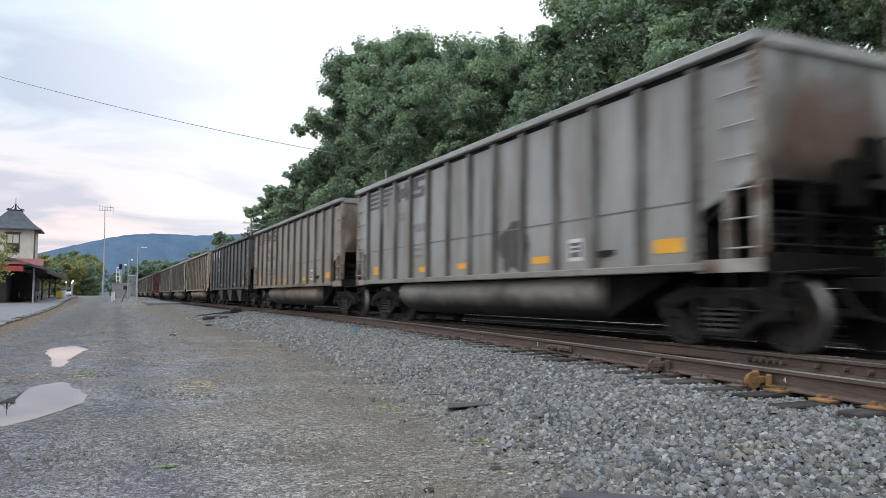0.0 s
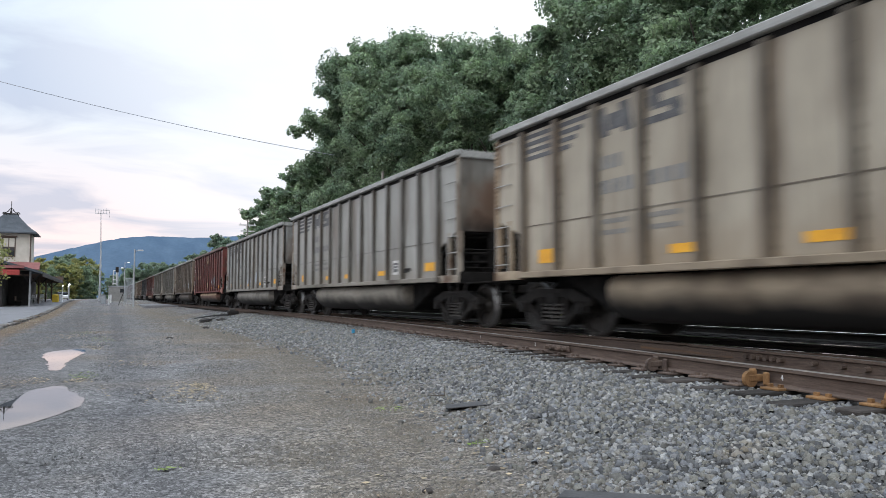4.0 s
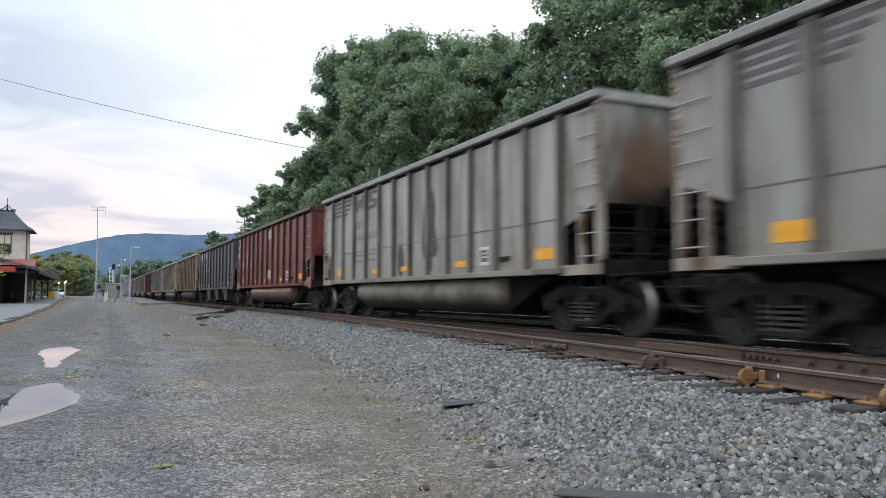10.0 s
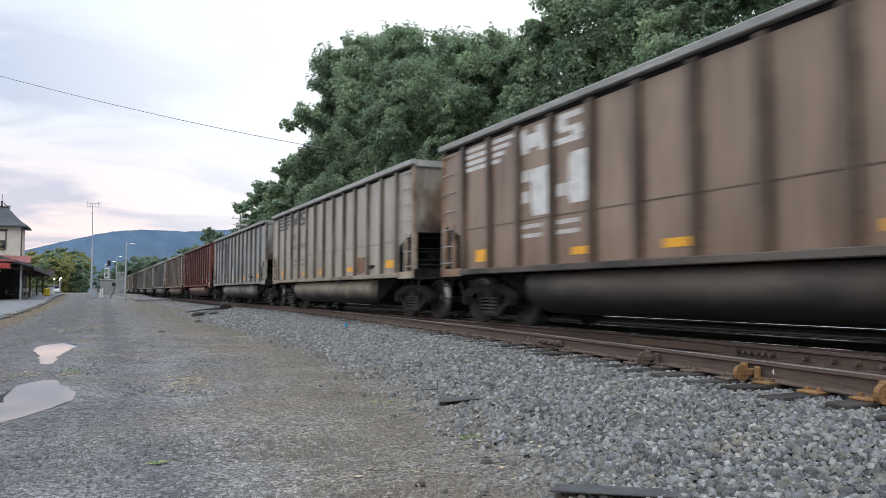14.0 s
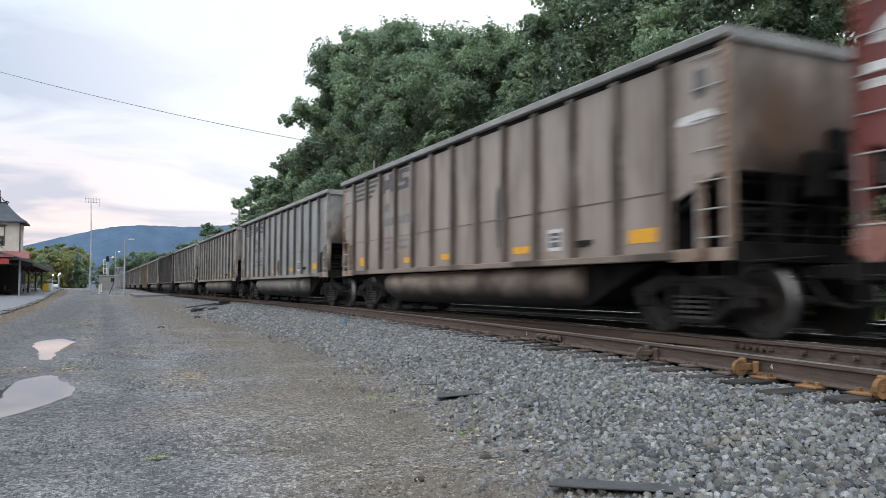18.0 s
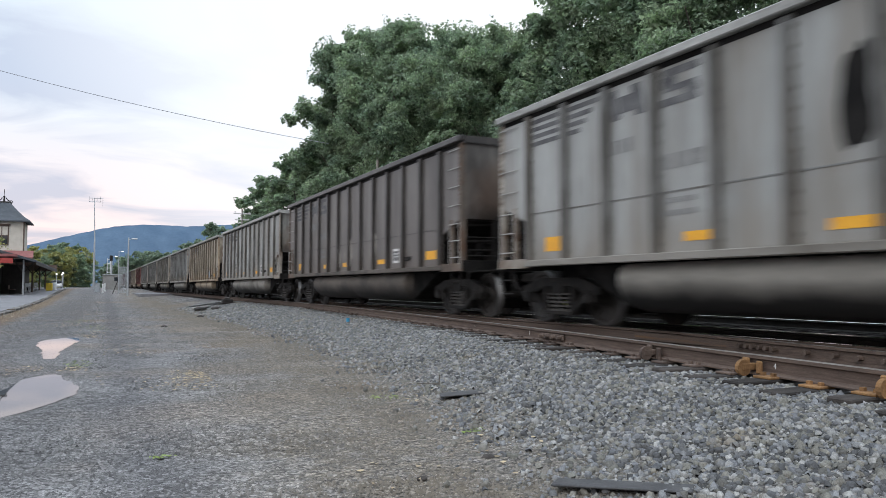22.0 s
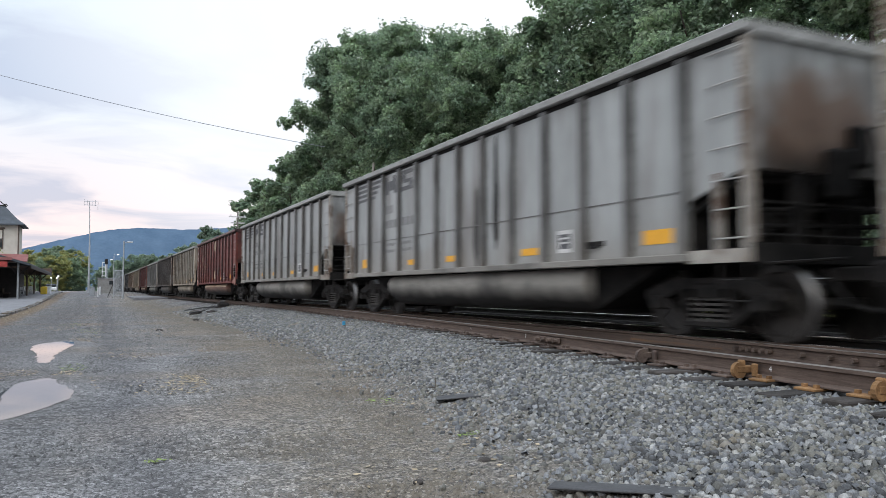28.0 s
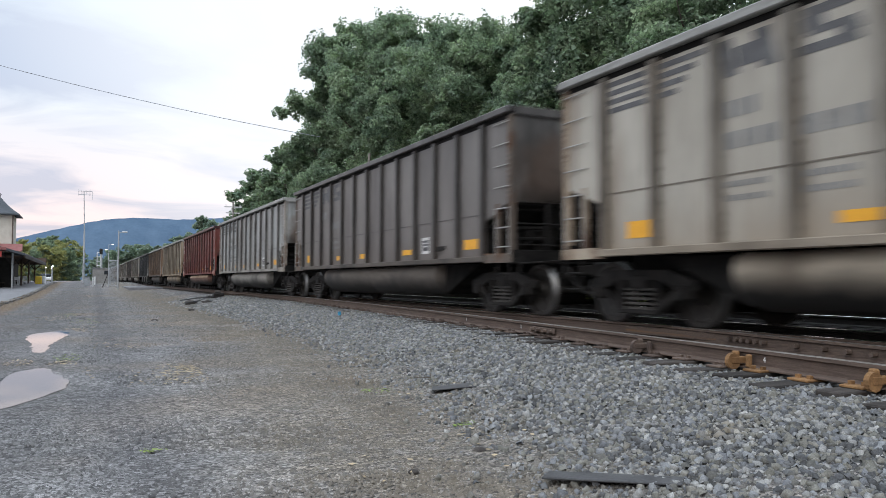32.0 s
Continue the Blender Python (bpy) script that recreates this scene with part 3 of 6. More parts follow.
def rod(bm, p, q, r, n=8, r2=None):
    p, q = Vector(p), Vector(q)
    d = q - p
    m = Matrix.Translation((p + q) / 2) @ d.to_track_quat("Z", "Y").to_matrix().to_4x4()
    bmesh.ops.create_cone(bm, cap_ends=True, segments=n, radius1=r, radius2=r if r2 is None else r2, depth=d.length, matrix=m)


def ball(bm, c, r, sub=1):
    bmesh.ops.create_icosphere(bm, subdivisions=sub, radius=r, matrix=Matrix.Translation(c))


MESHES = {}


def mesh_of(key, build, smooth=False):
    """The mesh that build(bm) makes, made once for each key."""
    if key not in MESHES:
        bm = bmesh.new()
        build(bm)
        bmesh.ops.recalc_face_normals(bm, faces=bm.faces)
        me = bpy.data.meshes.new(key)
        bm.to_mesh(me)
        bm.free()
        if smooth:
            me.shade_smooth()
        me.materials.append(None)
        MESHES[key] = me
    return MESHES[key]


def piece(name, me, mat, parent=None, at=None, label=""):
    """One object on a shared mesh, with its own material, under a parent."""
    ob = new(name, me)
    ob.material_slots[0].link = "OBJECT"
    ob.material_slots[0].material = mat
    if parent:
        ob.parent = parent
    if at is not None:
        ob.matrix_basis = at if isinstance(at, Matrix) else Matrix.Translation(at)
    if label:
        ob["label"] = label
    return ob


def part(name, bm, mat, parent=None, label="", smooth=False):
    """Link a bmesh as one mesh object under a thing or part."""
    bmesh.ops.recalc_face_normals(bm, faces=bm.faces)
    me = bpy.data.meshes.new(name)
    bm.to_mesh(me)
    bm.free()
    if smooth:
        me.shade_smooth()
    me.materials.append(mat)
    ob = new(name, me)
    if parent:
        ob.parent = parent
    if label:
        ob["label"] = label
    return ob


def made(build, *args):
    bm = bmesh.new()
    build(bm, *args)
    return bm


def boxes(*rows):
    """A bmesh of boxes (x0, x1, y0, y1, z0, z1[, bevel])."""
    bm = bmesh.new()
    for r in rows:
        box(bm, *r)
    return bm


def rods(*rows):
    bm = bmesh.new()
    for r in rows:
        rod(bm, *r)
    return bm


def soup(name, verts, faces, mat, parent=None, label=""):
    me = bpy.data.meshes.new(name)
    me.from_pydata(verts, [], faces)
    me.materials.append(mat)
    ob = new(name, me)
    if parent:
        ob.parent = parent
    if label:
        ob["label"] = label
    return ob


def array_mesh(name, V, F, mat, parent=None):
    """A mesh from numpy vertices and equal-sided faces."""
    me = bpy.data.meshes.new(name)
    n, k = F.shape
    me.vertices.add(len(V))
    me.vertices.foreach_set("co", V.astype(np.float32).ravel())
    me.loops.add(n * k)
    me.loops.foreach_set("vertex_index", F.astype(np.int32).ravel())
    me.polygons.add(n)
    me.polygons.foreach_set("loop_start", np.arange(0, n * k, k, dtype=np.int32))
    me.update(calc_edges=True)
    me.validate()
    me.materials.append(mat)
    ob = new(name, me)
    if parent:
        ob.parent = parent
    return ob


def empty(name, at=(0, 0, 0)):
    ob = new(name)
    ob.location = at
    return ob


# ---- the plan: track along y, rail heads at z 0 ----
TRACK_X, HALF = 8.20, 0.7175
SECOND_X = 13.0
SPREAD_Y, SPREAD_K = 36.0, 0.00195
LOT_Z = -0.60


def near_rail_x(y):
    """The diverging rail of the turnout."""
    u = max(0.0, SPREAD_Y - y)
    return TRACK_X - HALF - SPREAD_K * u * u


def toe_x(y):
    return min(4.9, 2.0 + 0.27 * y - 0.0062 * y * y) if y < 21 else 4.9


def lot_z(y):
    s = min(1.0, max(0.0, (y - 50) / 75))
    return LOT_Z + (0.20 - LOT_Z) * s * s * (3 - 2 * s)


def bed_z(x, y):
    """Height of lot, ballast shoulder, track bed and the verge beyond."""
    lot = lot_z(y)
    crest = near_rail_x(y) - 0.75
    toe = toe_x(y)
    bed = -0.235
    if x < toe - 0.6:
        z = lot
    elif x < crest:
        s = min(1.0, max(0.0, (x - toe + 0.6) / max(0.3, crest - toe + 0.6)))
        s = s * s * (3 - 2 * s) * 0.45 + s * 0.55
        z = lot + (max(bed, lot) - lot) * s
    elif x < SECOND_X + 1.4:
        z = bed
    elif x < SECOND_X + 3.2:
        z = bed - 0.25 * (x - SECOND_X - 1.4) / 1.8
    else:
        z = -0.48 + 0.09 * max(0.0, x - 18.0) if x < 45 else 1.95
    return z


PUDDLES = [[(-1.05, 17.58), (-0.97, 18.82), (-0.71, 19.31), (-0.42, 19.6), (-0.24, 18.49), (-0.36, 17.27), (-0.49, 16.21), (-0.53, 15.13), (-0.55, 14.18), (-0.67, 13.9), (-0.8, 14.76), (-0.83, 15.94)],
           [(-1.22, 9.0), (-1.05, 9.5), (-0.90, 10.3), (-0.79, 11.09), (-0.64, 11.37), (-0.46, 11.5), (-0.3, 10.87), (-0.21, 10.38), (-0.12, 9.5), (-0.21, 9.15), (-0.33, 8.8), (-0.49, 8.42), (-0.62, 8.15), (-0.85, 7.9), (-1.1, 8.2)]]


def inside(poly, x, y):
    hit = False
    for (x0, y0), (x1, y1) in zip(poly, poly[1:] + poly[:1]):
        if (y0 > y) != (y1 > y) and x < x0 + (y - y0) * (x1 - x0) / (y1 - y0):
            hit = not hit
    return hit


def edge_distance(poly, x, y):
    """Distance to a puddle's rim, negative inside it."""
    best = 9.0
    for (x0, y0), (x1, y1) in zip(poly, poly[1:] + poly[:1]):
        dx, dy = x1 - x0, y1 - y0
        t = min(1.0, max(0.0, ((x - x0) * dx + (y - y0) * dy) / (dx * dx + dy * dy)))
        best = min(best, math.hypot(x - x0 - t * dx, (y - y0 - t * dy) * 0.5))
    return -best if inside(poly, x, y) else best


# ---- ground: one sheet to the horizon ----
def build_ground():
    xs = [-2500, -900, -300, -120, -60, -30, -20, -14, -10, -8, -6, -5, -4, -3.2, -2.6, -2.2] + [-2.0 + 0.12 * i for i in range(25)] + [1.0 + 0.3 * i for i in range(51)] + [17, 18, 20, 24, 30, 45, 70, 120, 300, 900, 2500]
    ys = [-900, -200, -60, -25, -12, -6, -3, -1] + [0.4 * i for i in range(1, 18)] + [7.1 + 0.18 * i for i in range(82)] + [22.0, 22.6, 23.3, 24] + [25, 26.5, 28, 30, 32, 34, 36, 39, 42, 46, 50, 55, 60, 66, 73, 80, 90, 103, 120, 150, 200, 300, 500, 900, 1600, 3000]
    V, F = [], []
    for y in ys:
        for x in xs:
            z = bed_z(x, y)
            if -4 < x < 6 and -1 < y < 24:
                z += 0.03 * noise.noise((x * 0.9, y * 0.9, 3.1)) + 0.015 * noise.noise((x * 3, y * 3, 1.0))
                for poly in PUDDLES:
                    d = edge_distance(poly, x, y)
                    if d < 0.5:
                        z = LOT_Z + 0.035 - 0.05 * min(1.0, (0.06 - d) / 0.25) if d < 0.06 else z + (LOT_Z + 0.04 - z) * (1 - (d - 0.06) / 0.44)
            V.append((x, y, z))
    n = len(xs)
    for j in range(len(ys) - 1):
        for i in range(n - 1):
            F.append((j * n + i, j * n + i + 1, (j + 1) * n + i + 1, (j + 1) * n + i))
    g = soup("ground", V, F, GROUND)
    g.data.shade_smooth()
    tagged(g, "grey gravel lot with brown dirt patches and tyre tracks", "ground", kind="structure")


build_ground()


def build_puddles():
    for poly in PUDDLES:
        pts = []
        n = len(poly)
        for i in range(n):
            p0, p1, p2, p3 = (Vector(poly[(i + k - 1) % n]) for k in range(4))
            for s in range(12):
                t = s / 12
                q = 0.5 * ((2 * p1) + (p2 - p0) * t + (2 * p0 - 5 * p1 + 4 * p2 - p3) * t * t + (3 * p1 - p0 - 3 * p2 + p3) * t ** 3)
                w = 0.05 * noise.noise((q.x * 5, q.y * 3, 0.5)) + 0.035 * noise.noise((q.x * 17, q.y * 9, 2.5))
                pts.append((q.x + w, q.y + 2 * w))
        bm = bmesh.new()
        vs = [bm.verts.new((x, y, LOT_Z + 0.030)) for x, y in pts]
        bm.faces.new(vs)
        bmesh.ops.triangulate(bm, faces=bm.faces)
        p = part("puddle", bm, WATER)
        tagged(p, "shallow rain puddle reflecting the sky in the gravel lot", "puddle", "puddles in the lot", "structure")


build_puddles()


def build_beds():
    """Ballast shoulder under-layer painted with gap shade; coal-dusted bed with the trains' shade."""
    for name, mat, x_of, lift, label in (("ballast_bed", STONE_BED, lambda y: (toe_x(y) + 0.25, TRACK_X - 1.1), 0.004, "ballast bed darkened for the shade between the loose stones"),
                                         ("coal_dusted_bed", COAL_SHADE_BED, lambda y: (TRACK_X - 0.62, SECOND_X + 1.6), 0.016, "ballast between the tracks painted black with coal dust and train shade")):
        ys = [-20, -10, -5] + [0.8 * i for i in range(53)] + ([50, 60, 75, 95, 130, 200, 300] if name == "coal_dusted_bed" else [])
        V, F = [], []
        n = 12
        for y in ys:
            a, b = x_of(y)
            for i in range(n + 1):
                x = a + (b - a) * i / n
                V.append((x, y, bed_z(x, y) + lift))
        for j in range(len(ys) - 1):
            for i in range(n):
                F.append((j * (n + 1) + i, j * (n + 1) + i + 1, (j + 1) * (n + 1) + i + 1, (j + 1) * (n + 1) + i))
        tagged(soup(name, V, F, mat), label, "track bed", kind="structure")


build_beds()


# ---- rails, ties and turnout ----
HEAD = [(-0.036, -0.004), (-0.030, 0.0), (0.030, 0.0), (0.036, -0.004), (0.036, -0.034), (0.012, -0.046)]
WEB = [(0.0085, -0.046), (0.0085, -0.145), (0.07, -0.166), (0.07, -0.178)]
PROFILE = HEAD + WEB + [(-u, w) for u, w in reversed(WEB)] + [(-0.012, -0.046), (-0.036, -0.034)]


def rail(name, path, parent, top, web=RAIL_RUST, label=""):
    """A rail of T section swept along (x, y) points, its head worn bright on top."""
    bm = bmesh.new()
    rings = []
    for i, (x, y) in enumerate(path):
        a, b = path[max(0, i - 1)], path[min(len(path) - 1, i + 1)]
        d = Vector((b[0] - a[0], b[1] - a[1])).normalized()
        side = Vector((d.y, -d.x))
        rings.append([bm.verts.new((x + side.x * u, y + side.y * u, w)) for u, w in PROFILE])
    n = len(PROFILE)
    for r0, r1 in zip(rings, rings[1:]):
        for k in range(n):
            f = bm.faces.new((r0[k], r0[(k + 1) % n], r1[(k + 1) % n], r1[k]))
            if k in (0, 1, 2):
                f.material_index = 1
    bm.faces.new(rings[0])
    bm.faces.new(rings[-1][::-1])
    ob = part(name, bm, web, parent, label)
    ob.data.materials.append(top)
    return ob


def straight(x, y0, y1, step=6.0):
    n = max(2, int((y1 - y0) / step))
    return [(x, y0 + (y1 - y0) * i / n) for i in range(n + 1)]


def build_tracks():
    main = empty("railway_track")
    tagged(main, "main railway track with a turnout on grey ballast", "railway track", kind="structure")
    rail("rail", straight(TRACK_X - HALF, -30, 420), main, RAIL_SHINE)
    rail("rail", straight(TRACK_X + HALF, -30, 420), main, RAIL_SHINE, RAIL_SHADED)
    rail("rail", [(near_rail_x(y) - 0.075 * (y > 34), y) for y in [-20 + 1.0 * i for i in range(57)]], main, RAIL_TOP, label="rusty brown diverging rail with a worn head")
    rail("rail", [(near_rail_x(y) + 2 * HALF, y) for y in [-20 + 1.0 * i for i in range(29)]], main, RAIL_TOP)
    rail("rail", [(near_rail_x(y) + 2 * HALF, y) for y in [9.9 + 1.0 * i for i in range(26)]], main, RAIL_TOP)
    rail("guard_rail", straight(TRACK_X + HALF - 0.09, 5, 11), main, RAIL_TOP, RAIL_SHADED)
    # bolted frog beside the main rail
    frog = part("frog", boxes((TRACK_X - HALF - 0.20, TRACK_X - HALF - 0.04, 5.2, 8.9, -0.15, -0.045, 0.01)), RAIL_RUST, main, "bolted rusty frog casting")
    bolt = mesh_of("frog_bolt", lambda bm: rod(bm, (-0.07, 0, 0), (0.02, 0, 0), 0.028, 6))
    for y in (3.9, 4.35, 4.8, 5.1, 5.4, 5.78, 6.27, 6.38, 6.49, 6.60, 6.71, 6.82):
        piece("bolt", bolt, RUST_DARK, frog, (near_rail_x(y) + 2 * HALF - 0.02, y, -0.09))
    second = empty("railway_track")
    tagged(second, "second railway track behind the train, polished rail heads", "railway track", kind="structure")
    for s in (-1, 1):
        rail("rail", straight(SECOND_X + s * HALF, -30, 420), second, RAIL_SHINE, RAIL_SHADED)
    # ties of main and turnout
    def tie_mesh(length):
        key = round(length * 4) / 4
        return mesh_of("tie_%g" % key, lambda bm: box(bm, 0, key, -0.115, 0.115, -0.17, 0, 0.012)), key
    plate = mesh_of("tie_plate", lambda bm: (box(bm, -0.19, 0.19, -0.10, 0.10, 0, 0.022, 0.005),
                                             [box(bm, sx * 0.105 - 0.018, sx * 0.105 + 0.018, sy - 0.018, sy + 0.018, 0.02, 0.05) for sx in (-1, 1) for sy in (-0.055, 0.055)]))
    rnd = random.Random(4)
    y = -6.26
    while y < 46:
        x0 = min(near_rail_x(y) - 0.55, TRACK_X - 1.3) + rnd.uniform(-0.10, 0.12)
        me, length = tie_mesh(TRACK_X + 1.3 - x0)
        t = piece("tie", me, TIE_WOOD, main, pose(x0, y, -0.200 + rnd.uniform(-0.01, 0.012), rnd.uniform(-1, 1), 0, rnd.uniform(-1.5, 1.5)))
        orange = RUST_ORANGE if y < 5.35 else RUST_DARK
        piece("tie_plate", plate, orange, t, (near_rail_x(y) - x0, 0, 0.002))
        piece("tie_plate", plate, RUST_DARK, t, (TRACK_X - HALF - x0, 0, 0.0015)) if near_rail_x(y) < TRACK_X - HALF - 0.45 else None
        y += 0.53
    far, k = bmesh.new(), 46.0
    while k < 160:
        box(far, TRACK_X - 1.3, TRACK_X + 1.3, k - 0.115, k + 0.115, -0.36, -0.195)
        k += 0.55
    tagged(part("far_ties", far, TIE_WOOD, main), kind="stuff")
    k = -8.0
    while k < 60:
        t = piece("tie", tie_mesh(2.6)[0], COAL_SHADE_BED, second, (SECOND_X - 1.3, k, -0.2))
        k += 0.55
    # rail braces on the near rail
    brace = mesh_of("rail_brace", lambda bm: (rod(bm, (-0.17, -0.022, -0.115), (-0.17, 0.022, -0.115), 0.075, 14),
                                              box(bm, -0.20, -0.02, -0.028, 0.028, -0.14, -0.075, 0.008), box(bm, -0.085, -0.04, 0.04, 0.12, -0.17, -0.03, 0.012), box(bm, -0.085, -0.04, -0.12, -0.06, -0.17, -0.05, 0.012)))
    for y, mt in ((6.68, RUST_DARK), (5.12, RUST_ORANGE), (3.62, RUST_ORANGE)):
        piece("rail_brace", brace, mt, main, pose(near_rail_x(y), y, -0.0, 0, 0, -5))
    joint = part("joint_bar", boxes((-0.055, -0.03, -0.35, 0.35, -0.13, -0.055, 0.006)), RAIL_RUST, main)
    joint.location = (near_rail_x(9.2), 9.2, 0)
    joint.rotation_euler.z = radians(-6)
    for dy in (-0.28, -0.1, 0.1, 0.28):
        piece("bolt", bolt, RUST_DARK, joint, (-0.045, dy, -0.095))
    # chalk digits on the rail web
    for ch, y in (("4", 4.86), ("3", 6.83), ("2", 9.95), ("1", 12.2)):
        cu = bpy.data.curves.new("chalk", "FONT")
        cu.body, cu.size, cu.align_x, cu.align_y, cu.extrude = ch, 0.07, "CENTER", "CENTER", 0.001
        tmp = bpy.data.objects.new("tmp", cu)
        me = bpy.data.meshes.new_from_object(tmp)
        me.materials.clear()
        me.materials.append(WHITE_PAINT)
        bpy.data.objects.remove(tmp)
        ob = new("chalk_digit", me)
        ob.parent = main
        ob.matrix_basis = pose(near_rail_x(y) - 0.04, y, -0.085, 90, 0, -90 - 5)


build_tracks()


# ---- coal train ----
HL = 7.31          # half the body length
RIM, SILL = 3.68, 1.0
PITCH = 16.18


def side_shell(bm, s):
    """One side sheet with its end cut-outs."""
    x0, x1 = s * 1.50, s * 1.52
    out = [(-HL, RIM - 0.1), (HL, RIM - 0.1), (HL, 2.02), (HL - 0.10, 2.02), (HL - 0.95, 1.70), (HL - 0.95, SILL + 0.02),
           (-HL + 0.95, SILL + 0.02), (-HL + 0.95, 1.70), (-HL + 0.10, 2.02), (-HL, 2.02)]
    prism(bm, out, min(x0, x1), max(x0, x1), "x")


def tub_ring(bm, y, kz=1.0):
    prof = [(1.30, 0.955), (1.42, 0.90), (1.47, 0.80), (1.46, 0.68), (1.38, 0.55), (1.22, 0.44), (0.95, 0.38), (0.0, 0.365)]
    full = prof + [(-u, w) for u, w in reversed(prof[:-1])]
    return [bm.verts.new((u, y, 0.955 - (0.955 - w) * kz)) for u, w in full]


def tub(bm, deep=1.0):
    """Rounded twin belly between the trucks."""
    rings = [tub_ring(bm, y, k * deep) for y, k in ((-4.05, 0.96), (-3.98, 1.0), (-0.06, 1.0), (0.0, 0.975), (0.06, 1.0), (3.98, 1.0), (4.05, 0.96))]
    for r0, r1 in zip(rings, rings[1:]):
        for k in range(len(r0) - 1):
            bm.faces.new((r0[k], r0[k + 1], r1[k + 1], r1[k]))
    bm.faces.new(rings[0])
    bm.faces.new(rings[-1][::-1])


def tub_shoulder(bm, y0, y1):
    """The dusty upper shoulder of the belly, on the near side."""
    bm.faces.new([bm.verts.new(p) for p in ((-1.425, y0, 0.905), (-1.425, y1, 0.905), (-1.478, y1, 0.774), (-1.478, y0, 0.774))])


def tub_end(bm, e):
    """The black sloped sheet from the belly up to the truck."""
    prism(bm, [(e * 4.04, 0.95), (e * 5.5, 0.95), (e * 4.06, 0.33)], -1.2, 1.2, "x")


def chutes(bm, c):
    """One hopper bay: sloped side plates down to a gate."""
    for a, b in ((-1.40, -0.3), (0.3, 1.40)):
        prism(bm, [(c - 0.55, 0.99), (c + 1.3, 0.99), (c + 0.40, 0.44), (c + 0.40, 0.32), (c - 0.37, 0.32), (c - 0.37, 0.44)], a, b, "x")


def bay_core(bm, c):
    box(bm, -1.15, 1.15, c - 1.10, c - 0.3, 0.46, 0.98)


def sideframe(bm):
    """Cast side frame: compression bar, columns, tension bars and pedestals round an open spring window."""
    prism(bm, [(-1.12, 0.50), (-1.12, 0.62), (-0.60, 0.78), (0.60, 0.78), (1.12, 0.62), (1.12, 0.50), (0.78, 0.50), (0.46, 0.64), (-0.46, 0.64), (-0.78, 0.50)], -0.075, 0.075, "x")
    box(bm, -0.085, 0.085, -0.40, 0.40, 0.155, 0.225, 0.012)
    for s in (-1, 1):
        box(bm, -0.08, 0.08, *sorted((s * 0.34, s * 0.44)), 0.20, 0.66, 0.012)
        prism(bm, [(s * 0.38, 0.16), (s * 0.44, 0.30), (s * 0.80, 0.56), (s * 0.80, 0.44)], -0.07, 0.07, "x")
        y = s * 0.889
        box(bm, -0.10, 0.10, y - 0.15, y + 0.15, 0.36, 0.58, 0.03)
        rod(bm, (-0.15, y, 0.457), (0.10, y, 0.457), 0.095, 12)


def springs(bm):
    for y in (-0.22, -0.075, 0.075, 0.22):
        for k in range(5):
            rod(bm, (0, y, 0.22 + 0.068 * k), (0, y, 0.255 + 0.068 * k), 0.066, 8)


def wheelset(bm):
    """Two flanged wheels on an axle, turning about x."""
    for s in (-1, 1):
        st = [(0.66, 0.485), (0.69, 0.485), (0.70, 0.457), (0.80, 0.452), (0.80, 0.39), (0.765, 0.37), (0.745, 0.16), (0.80, 0.13), (0.80, 0.0)]
        n = 28
        rings = [[bm.verts.new((s * x, r * math.cos(2 * math.pi * k / n), r * math.sin(2 * math.pi * k / n))) for k in range(n)] for x, r in st[:-1]]
        for j, (a, b) in enumerate(zip(rings, rings[1:])):
            for k in range(n):
                f = bm.faces.new((a[k], a[(k + 1) % n], b[(k + 1) % n], b[k]))
                f.smooth = j in (1, 2)
                f.material_index = 1 if j == 2 else 0
        bm.faces.new(rings[0][::-1])
        bm.faces.new(rings[-1])
    rod(bm, (-0.98, 0, 0), (0.98, 0, 0), 0.075, 10)
    for k in range(3):
        a = 2 * math.pi * k / 3
        for s in (-1, 1):
            rod(bm, (s * 0.74, 0.27 * math.cos(a), 0.27 * math.sin(a)), (s * 0.775, 0.27 * math.cos(a), 0.27 * math.sin(a)), 0.03, 6)


def rib_post(bm, s):
    """A pressed rib with welded tabs down both edges."""
    z0, z1 = SILL + 0.07, RIM - 0.17
    prism(bm, [(-0.05, z0), (0.05, z0), (0.05, z1), (-0.05, z1)], *sorted((s * 1.53, s * 1.595)), "x")
    edge = [(0.05, z0)]
    n = 11
    for k in range(n):
        z = z0 + (z1 - z0) * (k + 0.5) / n
        edge += [(0.058, z - 0.035), (0.090, z - 0.022), (0.090, z + 0.022), (0.058, z + 0.035)]
    edge.append((0.05, z1))
    prism(bm, edge + [(-u, z) for u, z in reversed(edge)], *sorted((s * 1.519, s * 1.535)), "x")


def grab_iron(bm, e, s):
    """One grab iron on its two brackets, at height 0."""
    x = s * 1.56
    y0, y1 = e * (HL - 0.08), e * (HL - 0.56)
    rod(bm, (x, y0, 0), (x, y1, 0), 0.011, 6)
    for y in (y0, y1):
        rod(bm, (s * 1.51, y, 0), (x, y, 0), 0.011, 5)


def ladder(bm, e, s):
    """Side ladder over the open corner."""
    x = s * 1.56
    ya, yb = e * (HL - 0.06), e * (HL - 0.52)
    for z in (1.22, 1.56, 1.90):
        rod(bm, (x, ya, z), (x, yb, z), 0.011, 6)
    for y in (ya, yb):
        rod(bm, (x, y, 1.08), (x, y, 1.92), 0.009, 5)


